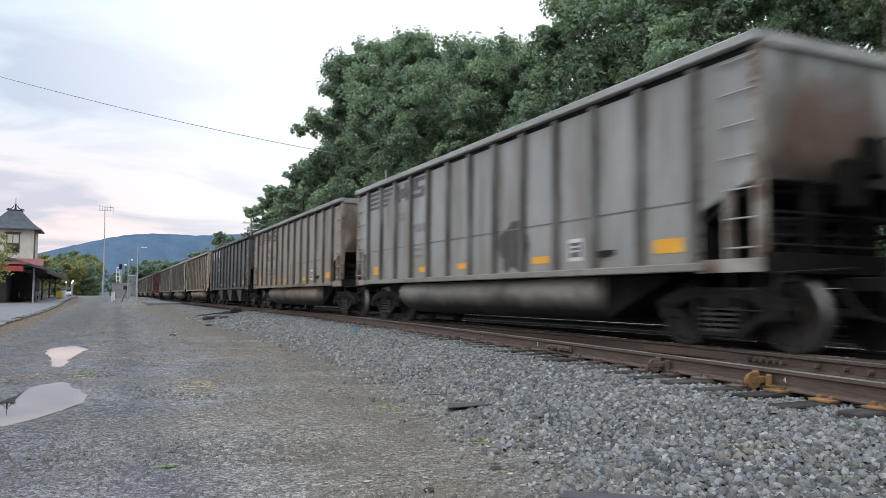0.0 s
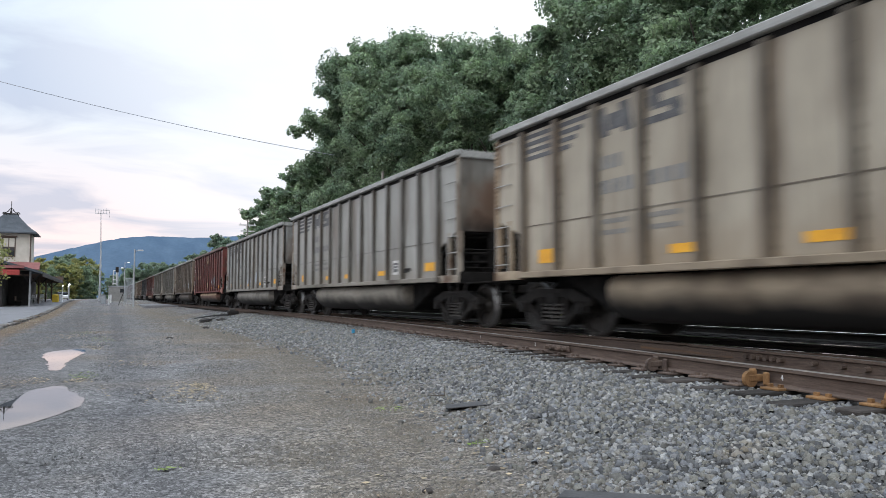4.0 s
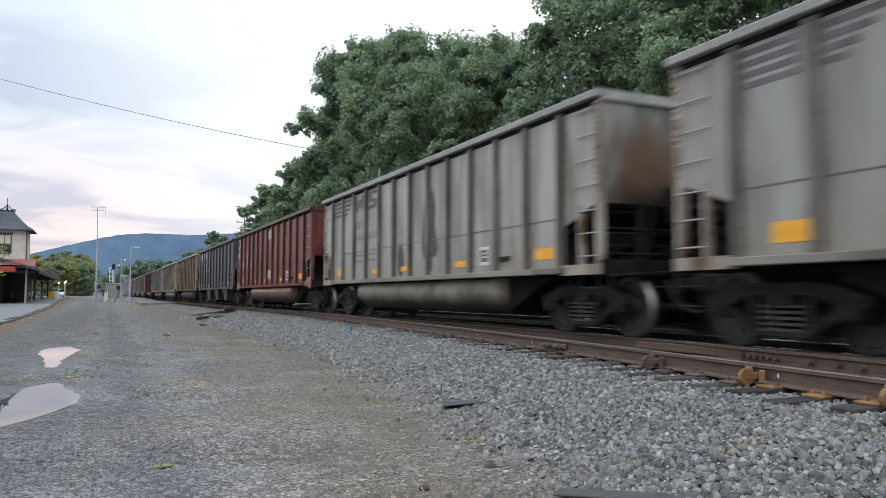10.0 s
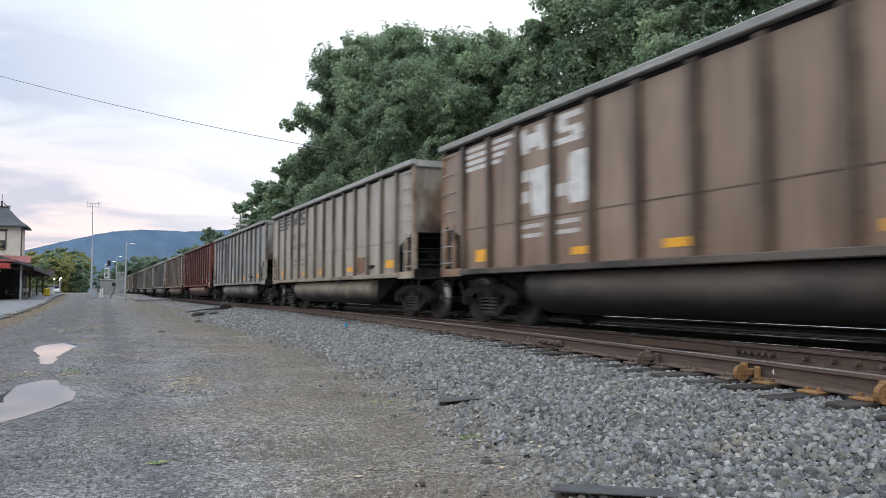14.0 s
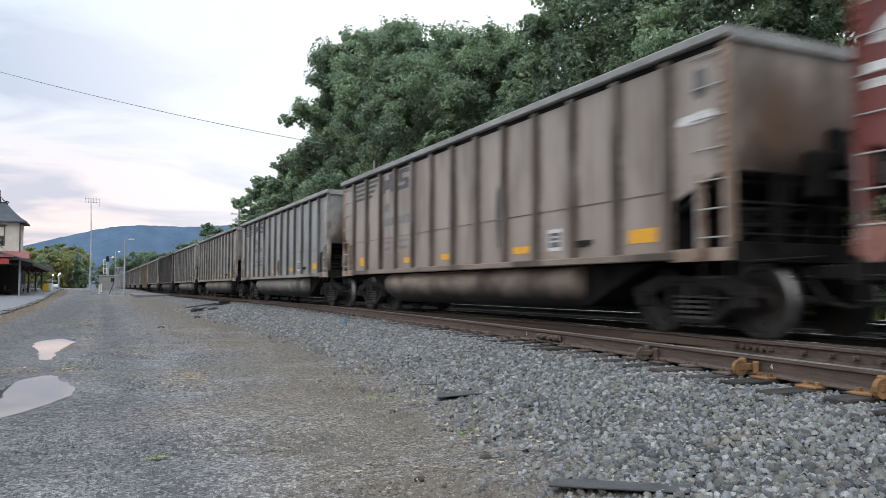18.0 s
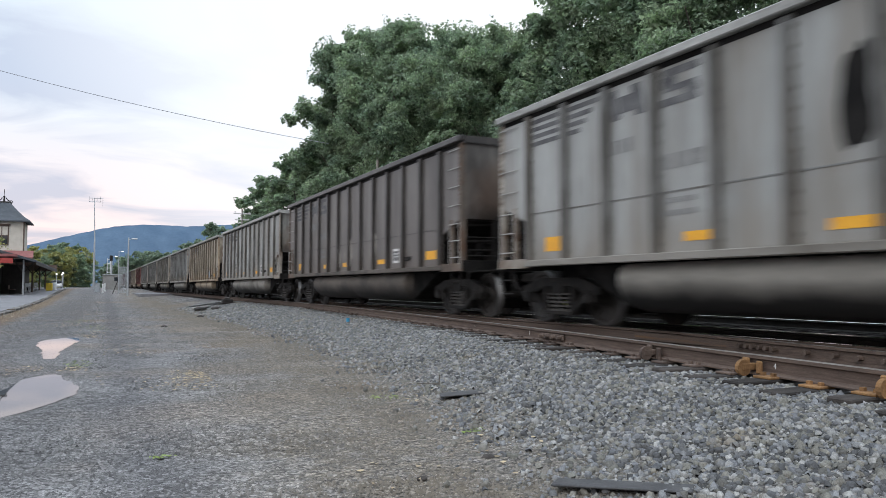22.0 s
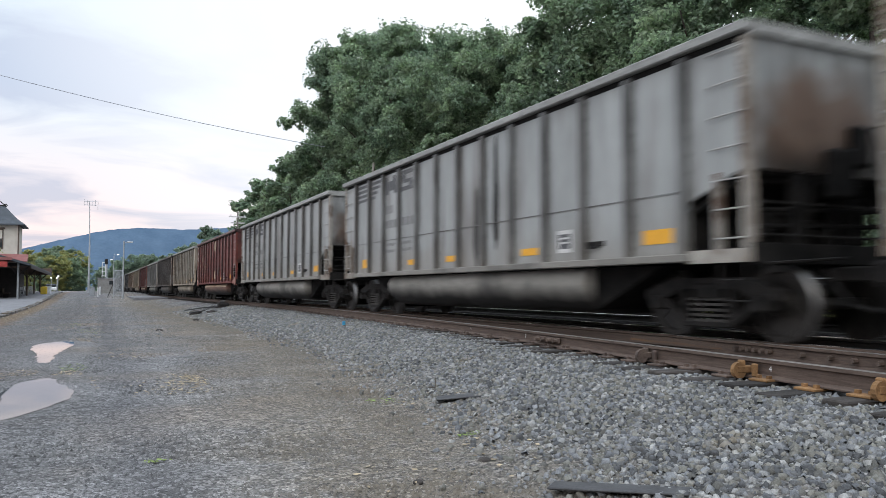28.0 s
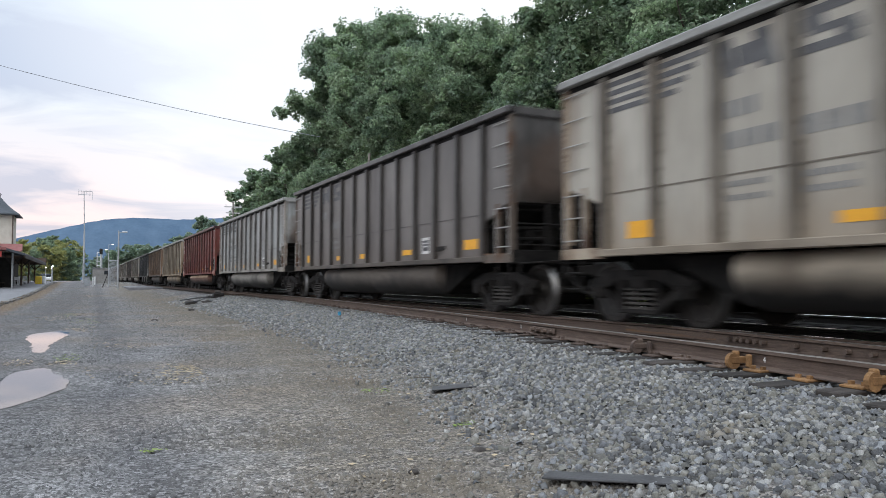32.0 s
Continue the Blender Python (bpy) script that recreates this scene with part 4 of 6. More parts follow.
def stirrup(bm, e, s):
    x = s * 1.54
    ya, yb = e * (HL - 0.06), e * (HL - 0.46)
    for z in (0.74, 0.50):
        rod(bm, (x, ya, z), (x, yb, z), 0.011, 6)
    for y in (ya, yb):
        rod(bm, (x, y, 0.50), (x, y, 1.0), 0.011, 5)


def end_rail(bm, e):
    y = e * (HL + 0.03)
    for z in (1.25, 1.62):
        rod(bm, (-1.45, y, z), (1.45, y, z), 0.013, 6)
    for x in (-1.45, 1.45):
        rod(bm, (x, y, 1.1), (x, y, 1.64), 0.013, 6)


def end_wall(bm, e):
    """End sheet, sloped floor sheet under it, and the rim across."""
    y0, y1 = sorted((e * HL, e * (HL - 0.03)))
    box(bm, -1.50, 1.50, y0, y1, 2.0, RIM - 0.08)


def slope_sheet(bm, e):
    prism(bm, [(e * (HL - 0.04), 2.0), (e * (HL - 0.04), 1.96), (e * (HL - 2.3), 0.96), (e * (HL - 2.3), 1.0)], -1.47, 1.47, "x")
    box(bm, -1.44, 1.44, *sorted((e * (HL - 1.0), e * (HL - 1.05))), 1.0, 1.6)


def rim(bm):
    for s in (-1, 1):
        box(bm, *sorted((s * 1.50, s * 1.625)), -HL - 0.03, HL + 0.03, RIM - 0.12, RIM, 0.015)
        box(bm, -1.50, 1.50, *sorted((s * (HL - 0.06), s * (HL + 0.06))), RIM - 0.15, RIM - 0.004)


def load(bm):
    n, w = 30, 8
    g = [[bm.verts.new((-1.46 + 2.92 * i / w, -HL + 0.1 + (2 * HL - 0.2) * j / n,
          RIM - 0.50 + (0.30 * math.sin(math.pi * i / w)) * (0.75 + 0.3 * math.sin(j * 1.1)) * min(1, j / 4, (n - j) / 4))) for i in range(w + 1)] for j in range(n + 1)]
    for a, b in zip(g, g[1:]):
        for i in range(w):
            bm.faces.new((a[i], a[i + 1], b[i + 1], b[i]))


def platform_end(bm, e):
    y0, y1 = sorted((e * HL, e * (HL - 1.0)))
    box(bm, -1.52, 1.52, *sorted((e * (HL + 0.02), e * (HL - 0.14))), 0.92, 1.16, 0.01)
    for s in (-1, 1):
        box(bm, *sorted((s * 1.40, s * 1.53)), y0, y1, 0.97, 1.10, 0.008)
    box(bm, -0.30, 0.30, *sorted((e * (HL - 0.1), e * (HL - 2.6))), 0.78, 1.05)


def posts(bm, e, s, single=False):
    """The open frame under a corner; one upright alone, or two."""
    box(bm, *sorted((s * 1.43, s * 1.545)), *sorted((e * HL, e * (HL - 0.13))), 1.1, RIM - 0.15, 0.01)
    if not single:
        box(bm, *sorted((s * 1.46, s * 1.53)), *sorted((e * (HL - 0.46), e * (HL - 0.55))), 1.1, 2.0)


def inner_post(bm, e, s):
    box(bm, *sorted((s * 0.70, s * 0.80)), *sorted((e * HL, e * (HL - 0.10))), 1.1, 2.05)


def rivets(bm, e, s):
    for k in range(16):
        z = 2.1 + k * 0.092
        box(bm, *sorted((s * 1.545, s * 1.556)), *sorted((e * (HL - 0.03), e * (HL - 0.10))), z, z + 0.04)


def coupler(bm, e):
    box(bm, -0.12, 0.12, *sorted((e * (HL - 0.1), e * (HL + 0.55))), 0.72, 0.90, 0.02)
    box(bm, -0.20, 0.20, *sorted((e * (HL + 0.45), e * (HL + 0.775))), 0.66, 0.96, 0.05)


def brake_cylinder(bm, e):
    """Brake cylinder lying across the end platform, with its push rod and foot."""
    y = e * (HL - 0.38)
    rod(bm, (-0.95, y, 1.42), (-0.35, y, 1.42), 0.17, 12)
    rod(bm, (-0.36, y, 1.42), (0.35, y, 1.42), 0.05, 8)
    box(bm, -0.80, -0.50, *sorted((y - 0.12, y + 0.12)), 1.14, 1.34, 0.02)


def brake_valve(bm, e):
    y = e * (HL - 0.38)
    box(bm, 0.30, 0.75, *sorted((y - 0.18, y + 0.18)), 1.16, 1.78, 0.04)


def valve_box(bm, e):
    box(bm, -0.30, 0.05, *sorted((e * (HL - 0.05), e * (HL + 0.16))), 1.70, 2.30, 0.04)


def chain_housing(bm, e):
    box(bm, 0.10, 0.42, *sorted((e * (HL - 0.02), e * (HL + 0.12))), 2.10, 2.62, 0.05)


def brake_pipes(bm, e):
    for x, z0, z1 in ((-0.62, 1.16, 2.05), (-0.15, 1.16, 1.9), (0.22, 1.16, 2.3), (0.95, 1.16, 2.1)):
        rod(bm, (x, e * (HL - 0.08), z0), (x + 0.12, e * (HL - 0.02), z1), 0.035, 6)
    for z in (1.36, 1.55, 1.88):
        rod(bm, (-1.3, e * (HL - 0.16), z), (1.3, e * (HL - 0.12), z + 0.07), 0.03, 6)


def air_hose(bm, e):
    """The brake hose, looping down from the end sill to the coupler."""
    pts = [(-0.34, 0.02, 0.86), (-0.36, 0.16, 0.62), (-0.30, 0.34, 0.44), (-0.20, 0.55, 0.38), (-0.10, 0.76, 0.46)]
    for p, q in zip(pts, pts[1:]):
        rod(bm, (p[0], e * (HL + p[1]), p[2]), (q[0], e * (HL + q[1]), q[2]), 0.032, 7)


def uncoupling_lever(bm, e):
    y = e * (HL + 0.10)
    rod(bm, (-1.42, y, 0.92), (-0.15, y, 1.0), 0.018, 6)
    rod(bm, (-1.42, y, 0.92), (-1.48, y, 0.66), 0.018, 6)


def lashing_loop(bm):
    """A small welded loop low on the near side."""
    rod(bm, (-1.53, -4.62, 1.28), (-1.56, -4.55, 1.24), 0.016, 6)
    rod(bm, (-1.56, -4.55, 1.24), (-1.56, -4.35, 1.24), 0.016, 6)
    rod(bm, (-1.56, -4.35, 1.24), (-1.53, -4.28, 1.28), 0.016, 6)
    box(bm, -1.53, -1.519, -4.66, -4.24, 1.26, 1.33)


def brake_wheel(bm):
    bmesh.ops.create_circle(bm, segments=16, radius=0.01)
    for k in range(16):
        a, b = 2 * math.pi * k / 16, 2 * math.pi * (k + 1) / 16
        rod(bm, (0.28 * math.cos(a), 0, 0.28 * math.sin(a)), (0.28 * math.cos(b), 0, 0.28 * math.sin(b)), 0.016, 5)
    for k in range(3):
        a = 2 * math.pi * k / 3
        rod(bm, (0, 0, 0), (0.28 * math.cos(a), 0, 0.28 * math.sin(a)), 0.012, 5)


def mark(bm, y0, y1, z0, z1, lean=0.0, x=-1.5245):
    """A flat painted mark on the near side sheet."""
    bm.faces.new([bm.verts.new((x, y, z)) for y, z in ((y0, z0), (y1, z0), (y1 + lean, z1), (y0 + lean, z1))])


RIBS = [-HL + 1.02 + i * (2 * HL - 2.04) / 12 for i in range(13)]
STEP = (2 * HL - 2.04) / 12


def emblem_parts():
    """Slanted stripes, two plain block devices, and number bars: (name, list of marks)."""
    y = HL - 1.02
    for n, b in enumerate((y - 0.10, y - 0.10 - STEP)):
        for k in range(4):
            z = 2.98 + 0.125 * k
            yield "stripe", [(b - 0.78 + 0.16 * (3 - k) * (n == 1), b, z, z + 0.075, 0.03)]
    a = y - 2 * STEP - 0.10
    yield "block_device", [(a - 0.22, a - 0.02, 2.98, 3.42, 0.10), (a - 0.52, a - 0.22, 3.06, 3.30, 0.05), (a - 0.76, a - 0.54, 2.98, 3.42, 0.10)]
    a = y - 3 * STEP - 0.10
    yield "block_device", [(a - 0.70, a - 0.06, 3.34, 3.44, 0.03), (a - 0.30, a - 0.04, 3.19, 3.34, 0.03), (a - 0.64, a - 0.10, 3.14, 3.22, 0.0), (a - 0.70, a - 0.44, 3.06, 3.17, 0.03), (a - 0.68, a, 2.96, 3.06, 0.03)]
    for n, (k, z, w) in enumerate(((2, 2.50, 0.5), (2, 2.14, 0.78), (3, 2.14, 0.78), (2, 1.70, 0.6), (3, 1.70, 0.6), (2, 1.54, 0.6), (3, 1.54, 0.6))):
        b = y - k * STEP - 0.12
        m = 3 if n < 3 else 6
        yield "number_bar", [(b - w / m * (i + 0.7), b - w / m * i, z, z + (0.2 if n < 3 else 0.07), 0) for i in range(m)]


def data_box(bm):
    """Outlined stencil panel with plain bars."""
    y0, y1, z0, z1 = -3.86, -3.48, 1.20, 1.55
    for a, b, c, d in ((y0, y1, z0, z0 + 0.06), (y0, y1, z1 - 0.06, z1), (y0, y0 + 0.04, z0, z1), (y1 - 0.04, y1, z0, z1)):
        mark(bm, a, b, c, d)
    mark(bm, y0 + 0.10, y1 - 0.10, 1.34, 1.37)
    mark(bm, y0 + 0.10, y1 - 0.10, 1.41, 1.44)


def data_field(bm):
    mark(bm, -3.83, -3.51, 1.23, 1.52, x=-1.5225)


def arc_band(cy, cz, r0, r1, a0, a1, n=10):
    """A curved band as a fan of four-cornered marks, angles in degrees from the rear."""
    for k in range(n):
        p, q = radians(a0 + (a1 - a0) * k / n), radians(a0 + (a1 - a0) * (k + 1) / n)
        yield [(cy + r * math.cos(t), cz + r * math.sin(t)) for r, t in ((r0, p), (r1, p), (r1, q), (r0, q))]


def red_parts():
    """A white curved device over two bars, a cream head line, number bars: (name, key, list of outlines)."""
    def bar(y0, y1, z0, z1):
        return [(y0, z0), (y1, z0), (y1, z1), (y0, z1)]
    y = HL - 0.52
    ring = list(arc_band(y - 0.01, 2.90, 0.16, 0.33, 10, 205))
    yield "curved_device", WHITE_MARK, ring + [bar(y - 0.20, y - 0.02, 2.82, 2.92), bar(y + 0.02, y + 0.46, 2.68, 2.77), bar(y - 0.10, y + 0.46, 2.52, 2.61)]
    yield "head_line", CREAM_MARK, [bar(y - 0.36, y + 0.40, 3.36, 3.44)]
    a = HL - 1.16 - STEP
    yield "block_device", CREAM_MARK, list(arc_band(a - 0.30, 2.56, 0.085, 0.165, 130, -130)) + [bar(a - 0.55, a - 0.47, 2.40, 2.72), bar(a - 0.70, a - 0.55, 2.56, 2.72), bar(a - 0.72, a - 0.64, 2.40, 2.56), bar(a - 0.50, a - 0.26, 2.82, 2.86)]
    for k, z, w in ((1, 1.56, 0.62), (1, 1.40, 0.55), (2, 1.56, 0.66), (2, 1.40, 0.66)):
        b = HL - 1.16 - k * STEP
        step = w / 5
        yield "number_bar", PINK_MARK, [bar(b - 0.15 - step * (i + 0.8), b - 0.15 - step * i, z, z + 0.075) for i in range(5)]


def outlines(bm, rows, x=-1.5245):
    for ring in rows:
        bm.faces.new([bm.verts.new((x, y, z)) for y, z in ring])


def fleet_number(car, pairs):
    """Painted numerals, two to a panel; None stands for a pair that cannot be read."""
    for k, text in enumerate(pairs):
        mid = HL - 1.16 - k * STEP - 0.42
        if text is None:
            piece("number_bar", mesh_of("numeral_bar_%d" % k, lambda bm: outlines(bm, [[(mid + o - 0.13, 1.94), (mid + o + 0.13, 1.94), (mid + o + 0.13, 2.22), (mid + o - 0.13, 2.22)] for o in (-0.19, 0.19)])), CREAM_MARK, car)["kind"] = "stuff"
            continue
        cu = bpy.data.curves.new("numerals", "FONT")
        cu.body, cu.size, cu.align_x, cu.offset, cu.space_character = text, 0.44, "CENTER", 0.012, 1.12
        tmp = bpy.data.objects.new("tmp", cu)
        me = bpy.data.meshes.new_from_object(tmp)
        me.materials.clear()
        me.materials.append(CREAM_MARK)
        bpy.data.objects.remove(tmp)
        ob = new("numerals", me)
        ob.parent = car
        ob.matrix_basis = pose(-1.5245, mid, 1.93, 90, 0, -90)


def marks(bm, rows):
    for y0, y1, z0, z1, lean in rows:
        mark(bm, y0, y1, z0, z1, lean)


REFLECTORS = [(5.24, 5.82, 1.20, 1.43), (2.10, 2.65, 1.20, 1.32), (0.05, 0.60, 1.20, 1.32), (-2.90, -2.38, 1.20, 1.32), (-6.05, -5.5, 1.22, 1.41)]


def reflectors():
    for i, (y0, y1, z0, z1) in enumerate(REFLECTORS):
        yield "reflector_%d" % i, (lambda bm, r=(y0, y1, z0, z1): box(bm, -1.5265, -1.519, *r))


def make_car(kind, colour, label=""):
    """One coal car, its origin on the track's centre line at rail height."""
    body = PAINTS[colour]
    hopper = kind == "hopper"
    red = colour == "maroon"
    car = empty("hopper_car" if hopper else "coal_gondola")
    for s, side in ((-1, "near"), (1, "far")):
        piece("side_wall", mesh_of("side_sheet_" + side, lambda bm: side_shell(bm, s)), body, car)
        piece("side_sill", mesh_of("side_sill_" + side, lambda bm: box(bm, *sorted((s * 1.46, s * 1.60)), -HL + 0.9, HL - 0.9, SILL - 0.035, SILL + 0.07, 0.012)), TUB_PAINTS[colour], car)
        rib = mesh_of("rib_" + side, lambda bm: rib_post(bm, s))
        rows = RIBS if not hopper else [-HL + 1.02 + i * (2 * HL - 2.04) / 10 for i in range(11)]
        for y in rows:
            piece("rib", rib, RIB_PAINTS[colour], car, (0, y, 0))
    piece("seam", mesh_of("seam", lambda bm: box(bm, -1.529, -1.519, -HL + 0.98, HL - 0.98, 1.84, 1.858)), RIB_PAINTS[colour], car)
    # dark strip puts the chord's shade on the sheet as colour
    piece("chord_shadow_gap", mesh_of("top_shade_strip", lambda bm: box(bm, -1.523, -1.518, -HL + 0.1, HL - 0.1, RIM - 0.20, RIM - 0.115)), SOOT_SHADE, car, label="dark strip painted as the top chord's shade")
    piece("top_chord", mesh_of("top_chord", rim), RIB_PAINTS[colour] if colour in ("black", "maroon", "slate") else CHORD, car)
    piece("coal_load", mesh_of("coal_load", load), COAL, car, label="heaped black coal")
    for e, at in ((-1, "front"), (1, "rear")):
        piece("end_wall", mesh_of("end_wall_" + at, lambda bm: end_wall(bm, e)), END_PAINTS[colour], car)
        # shade inside the end opening is put into this sheet's black
        piece("slope_sheet", mesh_of("slope_" + at, lambda bm: slope_sheet(bm, e)), SOOT_SHADE, car, label="sloping end sheet painted black for the shade behind the opening")
        piece("end_sill", mesh_of("end_sill_" + at, lambda bm: platform_end(bm, e)), SOOT_SHADE, car, label="soot-black end sill")
        for s, side in ((-1, "near"), (1, "far")):
            piece("corner_sill", mesh_of("corner_sill_%s_%s" % (at, side), lambda bm: box(bm, *sorted((s * 1.535, s * 1.55)), *sorted((e * (HL + 0.02), e * (HL - 1.0))), 0.94, 1.10)), CORNER_PAINTS[colour], car)
        piece("end_rail", mesh_of("end_rail_" + at, lambda bm: end_rail(bm, e)), STEEL_DARK, car)
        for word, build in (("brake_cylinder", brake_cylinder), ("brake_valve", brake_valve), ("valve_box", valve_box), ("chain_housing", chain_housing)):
            piece(word, mesh_of(word + "_" + at, lambda bm: build(bm, e)), SOOT_SHADE, car, label="soot-black " + word.replace("_", " "))
        piece("brake_pipes", mesh_of("brake_pipes_" + at, lambda bm: brake_pipes(bm, e)), SOOT_SHADE, car)["kind"] = "stuff"
        piece("air_hose", mesh_of("air_hose_" + at, lambda bm: air_hose(bm, e)), STEEL_DARK, car)
        piece("uncoupling_lever", mesh_of("uncoupling_lever_" + at, lambda bm: uncoupling_lever(bm, e)), STEEL_DARK, car)
        piece("coupler", mesh_of("coupler_" + at, lambda bm: coupler(bm, e)), STEEL_DARK, car)
        for s, side in ((-1, "near"), (1, "far")):
            piece("corner_post", mesh_of("posts_%s_%s_%d" % (at, side, red), lambda bm: posts(bm, e, s, red)), CORNER_PAINTS[colour], car)
            piece("ladder", mesh_of("ladder_%s_%s" % (at, side), lambda bm: ladder(bm, e, s)), GRAB, car)
            piece("stirrup", mesh_of("stirrup_%s_%s" % (at, side), lambda bm: stirrup(bm, e, s)), STEEL_DARK, car)
            piece("inner_post", mesh_of("inner_post_%s_%s" % (at, side), lambda bm: inner_post(bm, e, s)), SOOT_SHADE, car)
            for z in (2.28, 2.66, 3.04, 3.42):
                piece("grab_iron", mesh_of("grab_%s_%s" % (at, side), lambda bm: grab_iron(bm, e, s)), GRAB, car, (0, 0, z))
            piece("rivet_strip", mesh_of("rivets_%s_%s" % (at, side), lambda bm: rivets(bm, e, s)), CORNER_PAINTS[colour], car)["kind"] = "stuff"
    if red:
        for e, at in ((-1, "front"), (1, "rear")):
            piece("jacking_pad", mesh_of("jacking_pad_" + at, lambda bm: (rod(bm, (-1.56, e * (HL - 0.20), 1.06), (-1.46, e * (HL - 0.20), 1.06), 0.20, 14),
                                                                          prism(bm, [(e * (HL - 0.2), 0.96), (e * (HL - 0.2), 1.22), (e * (HL - 0.98), 1.08), (e * (HL - 0.98), 0.98)], -1.557, -1.47, "x"))), JACK_RED, car, label="sun-faded pinkish red jacking pad")
    piece("brake_wheel", mesh_of("brake_wheel", brake_wheel), STEEL_DARK, car, (0.55, -HL - 0.12, 2.35))["kind"] = "stuff"
    piece("air_tank", mesh_of("air_tank", lambda bm: rod(bm, (-0.5, 0, 0), (0.5, 0, 0), 0.2, 14)), STEEL_DARK, car, (0.1, -HL + 0.55, 1.32))
    if hopper:
        for c in (-4.0, -0.6, 2.9):
            piece("bay_core", mesh_of("core_%g" % c, lambda bm: bay_core(bm, c)), SOOT_SHADE, car)
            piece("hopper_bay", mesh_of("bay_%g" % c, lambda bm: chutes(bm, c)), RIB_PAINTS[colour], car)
        piece("centre_sill", mesh_of("centre_sill", lambda bm: box(bm, -0.2, 0.2, -6.0, 6.0, 0.6, 0.98)), STEEL_DARK, car)
    else:
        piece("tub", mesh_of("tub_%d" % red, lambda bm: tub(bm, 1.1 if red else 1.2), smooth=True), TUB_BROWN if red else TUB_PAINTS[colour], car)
        if red:
            for y0, y1 in ((-4.0, -0.08), (0.08, 4.0)):
                piece("tub_shoulder", mesh_of("tub_shoulder_%d" % (y0 > 0), lambda bm: tub_shoulder(bm, y0, y1)), TUB_TAN, car, label="pale tan dust on the belly's shoulder")
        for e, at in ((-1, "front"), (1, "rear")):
            piece("tub_end", mesh_of("tub_end_" + at, lambda bm: tub_end(bm, e)), SOOT_SHADE, car)
    for e in (-1, 1):
        truck = empty("truck", (0, e * 6.15, 0))
        truck.parent = car
        for s in (-1, 1):
            piece("side_frame", mesh_of("side_frame", sideframe), STEEL_DARK, truck, (s * 1.0, 0, 0))
            piece("spring_nest", mesh_of("springs", springs), SPRING, truck, (s * 1.03, 0, 0))["kind"] = "stuff"
        # dark block added to close the view through the spring gaps
        piece("brake_rigging", mesh_of("brake_rigging", lambda bm: box(bm, -0.62, 0.62, -0.46, 0.46, 0.17, 0.50, 0.03)), SOOT_SHADE, truck)
        piece("bolster", mesh_of("bolster", lambda bm: box(bm, -1.1, 1.1, -0.2, 0.2, 0.5, 0.72, 0.03)), STEEL_DARK, truck)
        for w in (-1, 1):
            wm = mesh_of("wheelset", wheelset)
            if len(wm.materials) < 2:
                wm.materials.append(TREAD)
            piece("wheelset", wm, WHEEL_STEEL, truck, (0, w * 0.889, 0.457))
    lines = {"black": WHITE_MARK, "brown": WHITE_MARK, "maroon": WHITE_MARK}.get(colour, BLACK_MARK)
    for n, (word, mat, rows) in enumerate(red_parts() if red else ()):
        q = piece(word, mesh_of("red_%s_%d" % (word, n), lambda bm: outlines(bm, rows)), mat, car)
        if word == "number_bar":
            q["kind"] = "stuff"
    for n, (word, rows) in enumerate(() if red else emblem_parts()):
        if word == "number_bar" and colour in ("pale", "dust", "slate") and n % 2:
            continue
        q = piece(word, mesh_of("%s_%d_%d" % (word, red, n), lambda bm: marks(bm, rows)), FAINT_MARK if word == "number_bar" and lines == BLACK_MARK else lines, car)
        if word == "number_bar":
            q["kind"] = "stuff"
    if not hopper:
        piece("lashing_loop", mesh_of("lashing_loop", lashing_loop), STEEL_DARK, car)
    panel = piece("stencil_panel", mesh_of("data_box", data_box), WHITE_MARK, car)
    piece("panel_field", mesh_of("data_field", data_field), BLACK_MARK, panel, label="dark stencil field")
    for key, fn in reflectors():
        piece("reflector", mesh_of(key, fn), YELLOW, car, label="amber reflector patch")
    kindword = "three-bay hopper car" if hopper else "high-sided coal gondola"
    tagged(car, label or "%s %s loaded with coal on the main track" % (colour, kindword), "freight car", "cars of the coal train")
    return car


def blob(bm, y0, y1, z0, z1, seed, ragged):
    """A patch of paint or soot with an uneven outline on the near side."""
    n = 20
    cy, cz = (y0 + y1) / 2, (z0 + z1) / 2
    vs = []
    for k in range(n):
        a = 2 * math.pi * k / n
        q, s = math.cos(a), math.sin(a)
        sq = 1 / max(abs(q), abs(s)) if not ragged else 1.0 + 0.45 * noise.noise((q * 1.7 + seed, s * 1.7, seed * 0.7))
        vs.append(bm.verts.new((-1.5255, cy + (y1 - y0) / 2 * q * sq, cz + (z1 - z0) / 2 * s * sq)))
    bm.faces.new(vs)


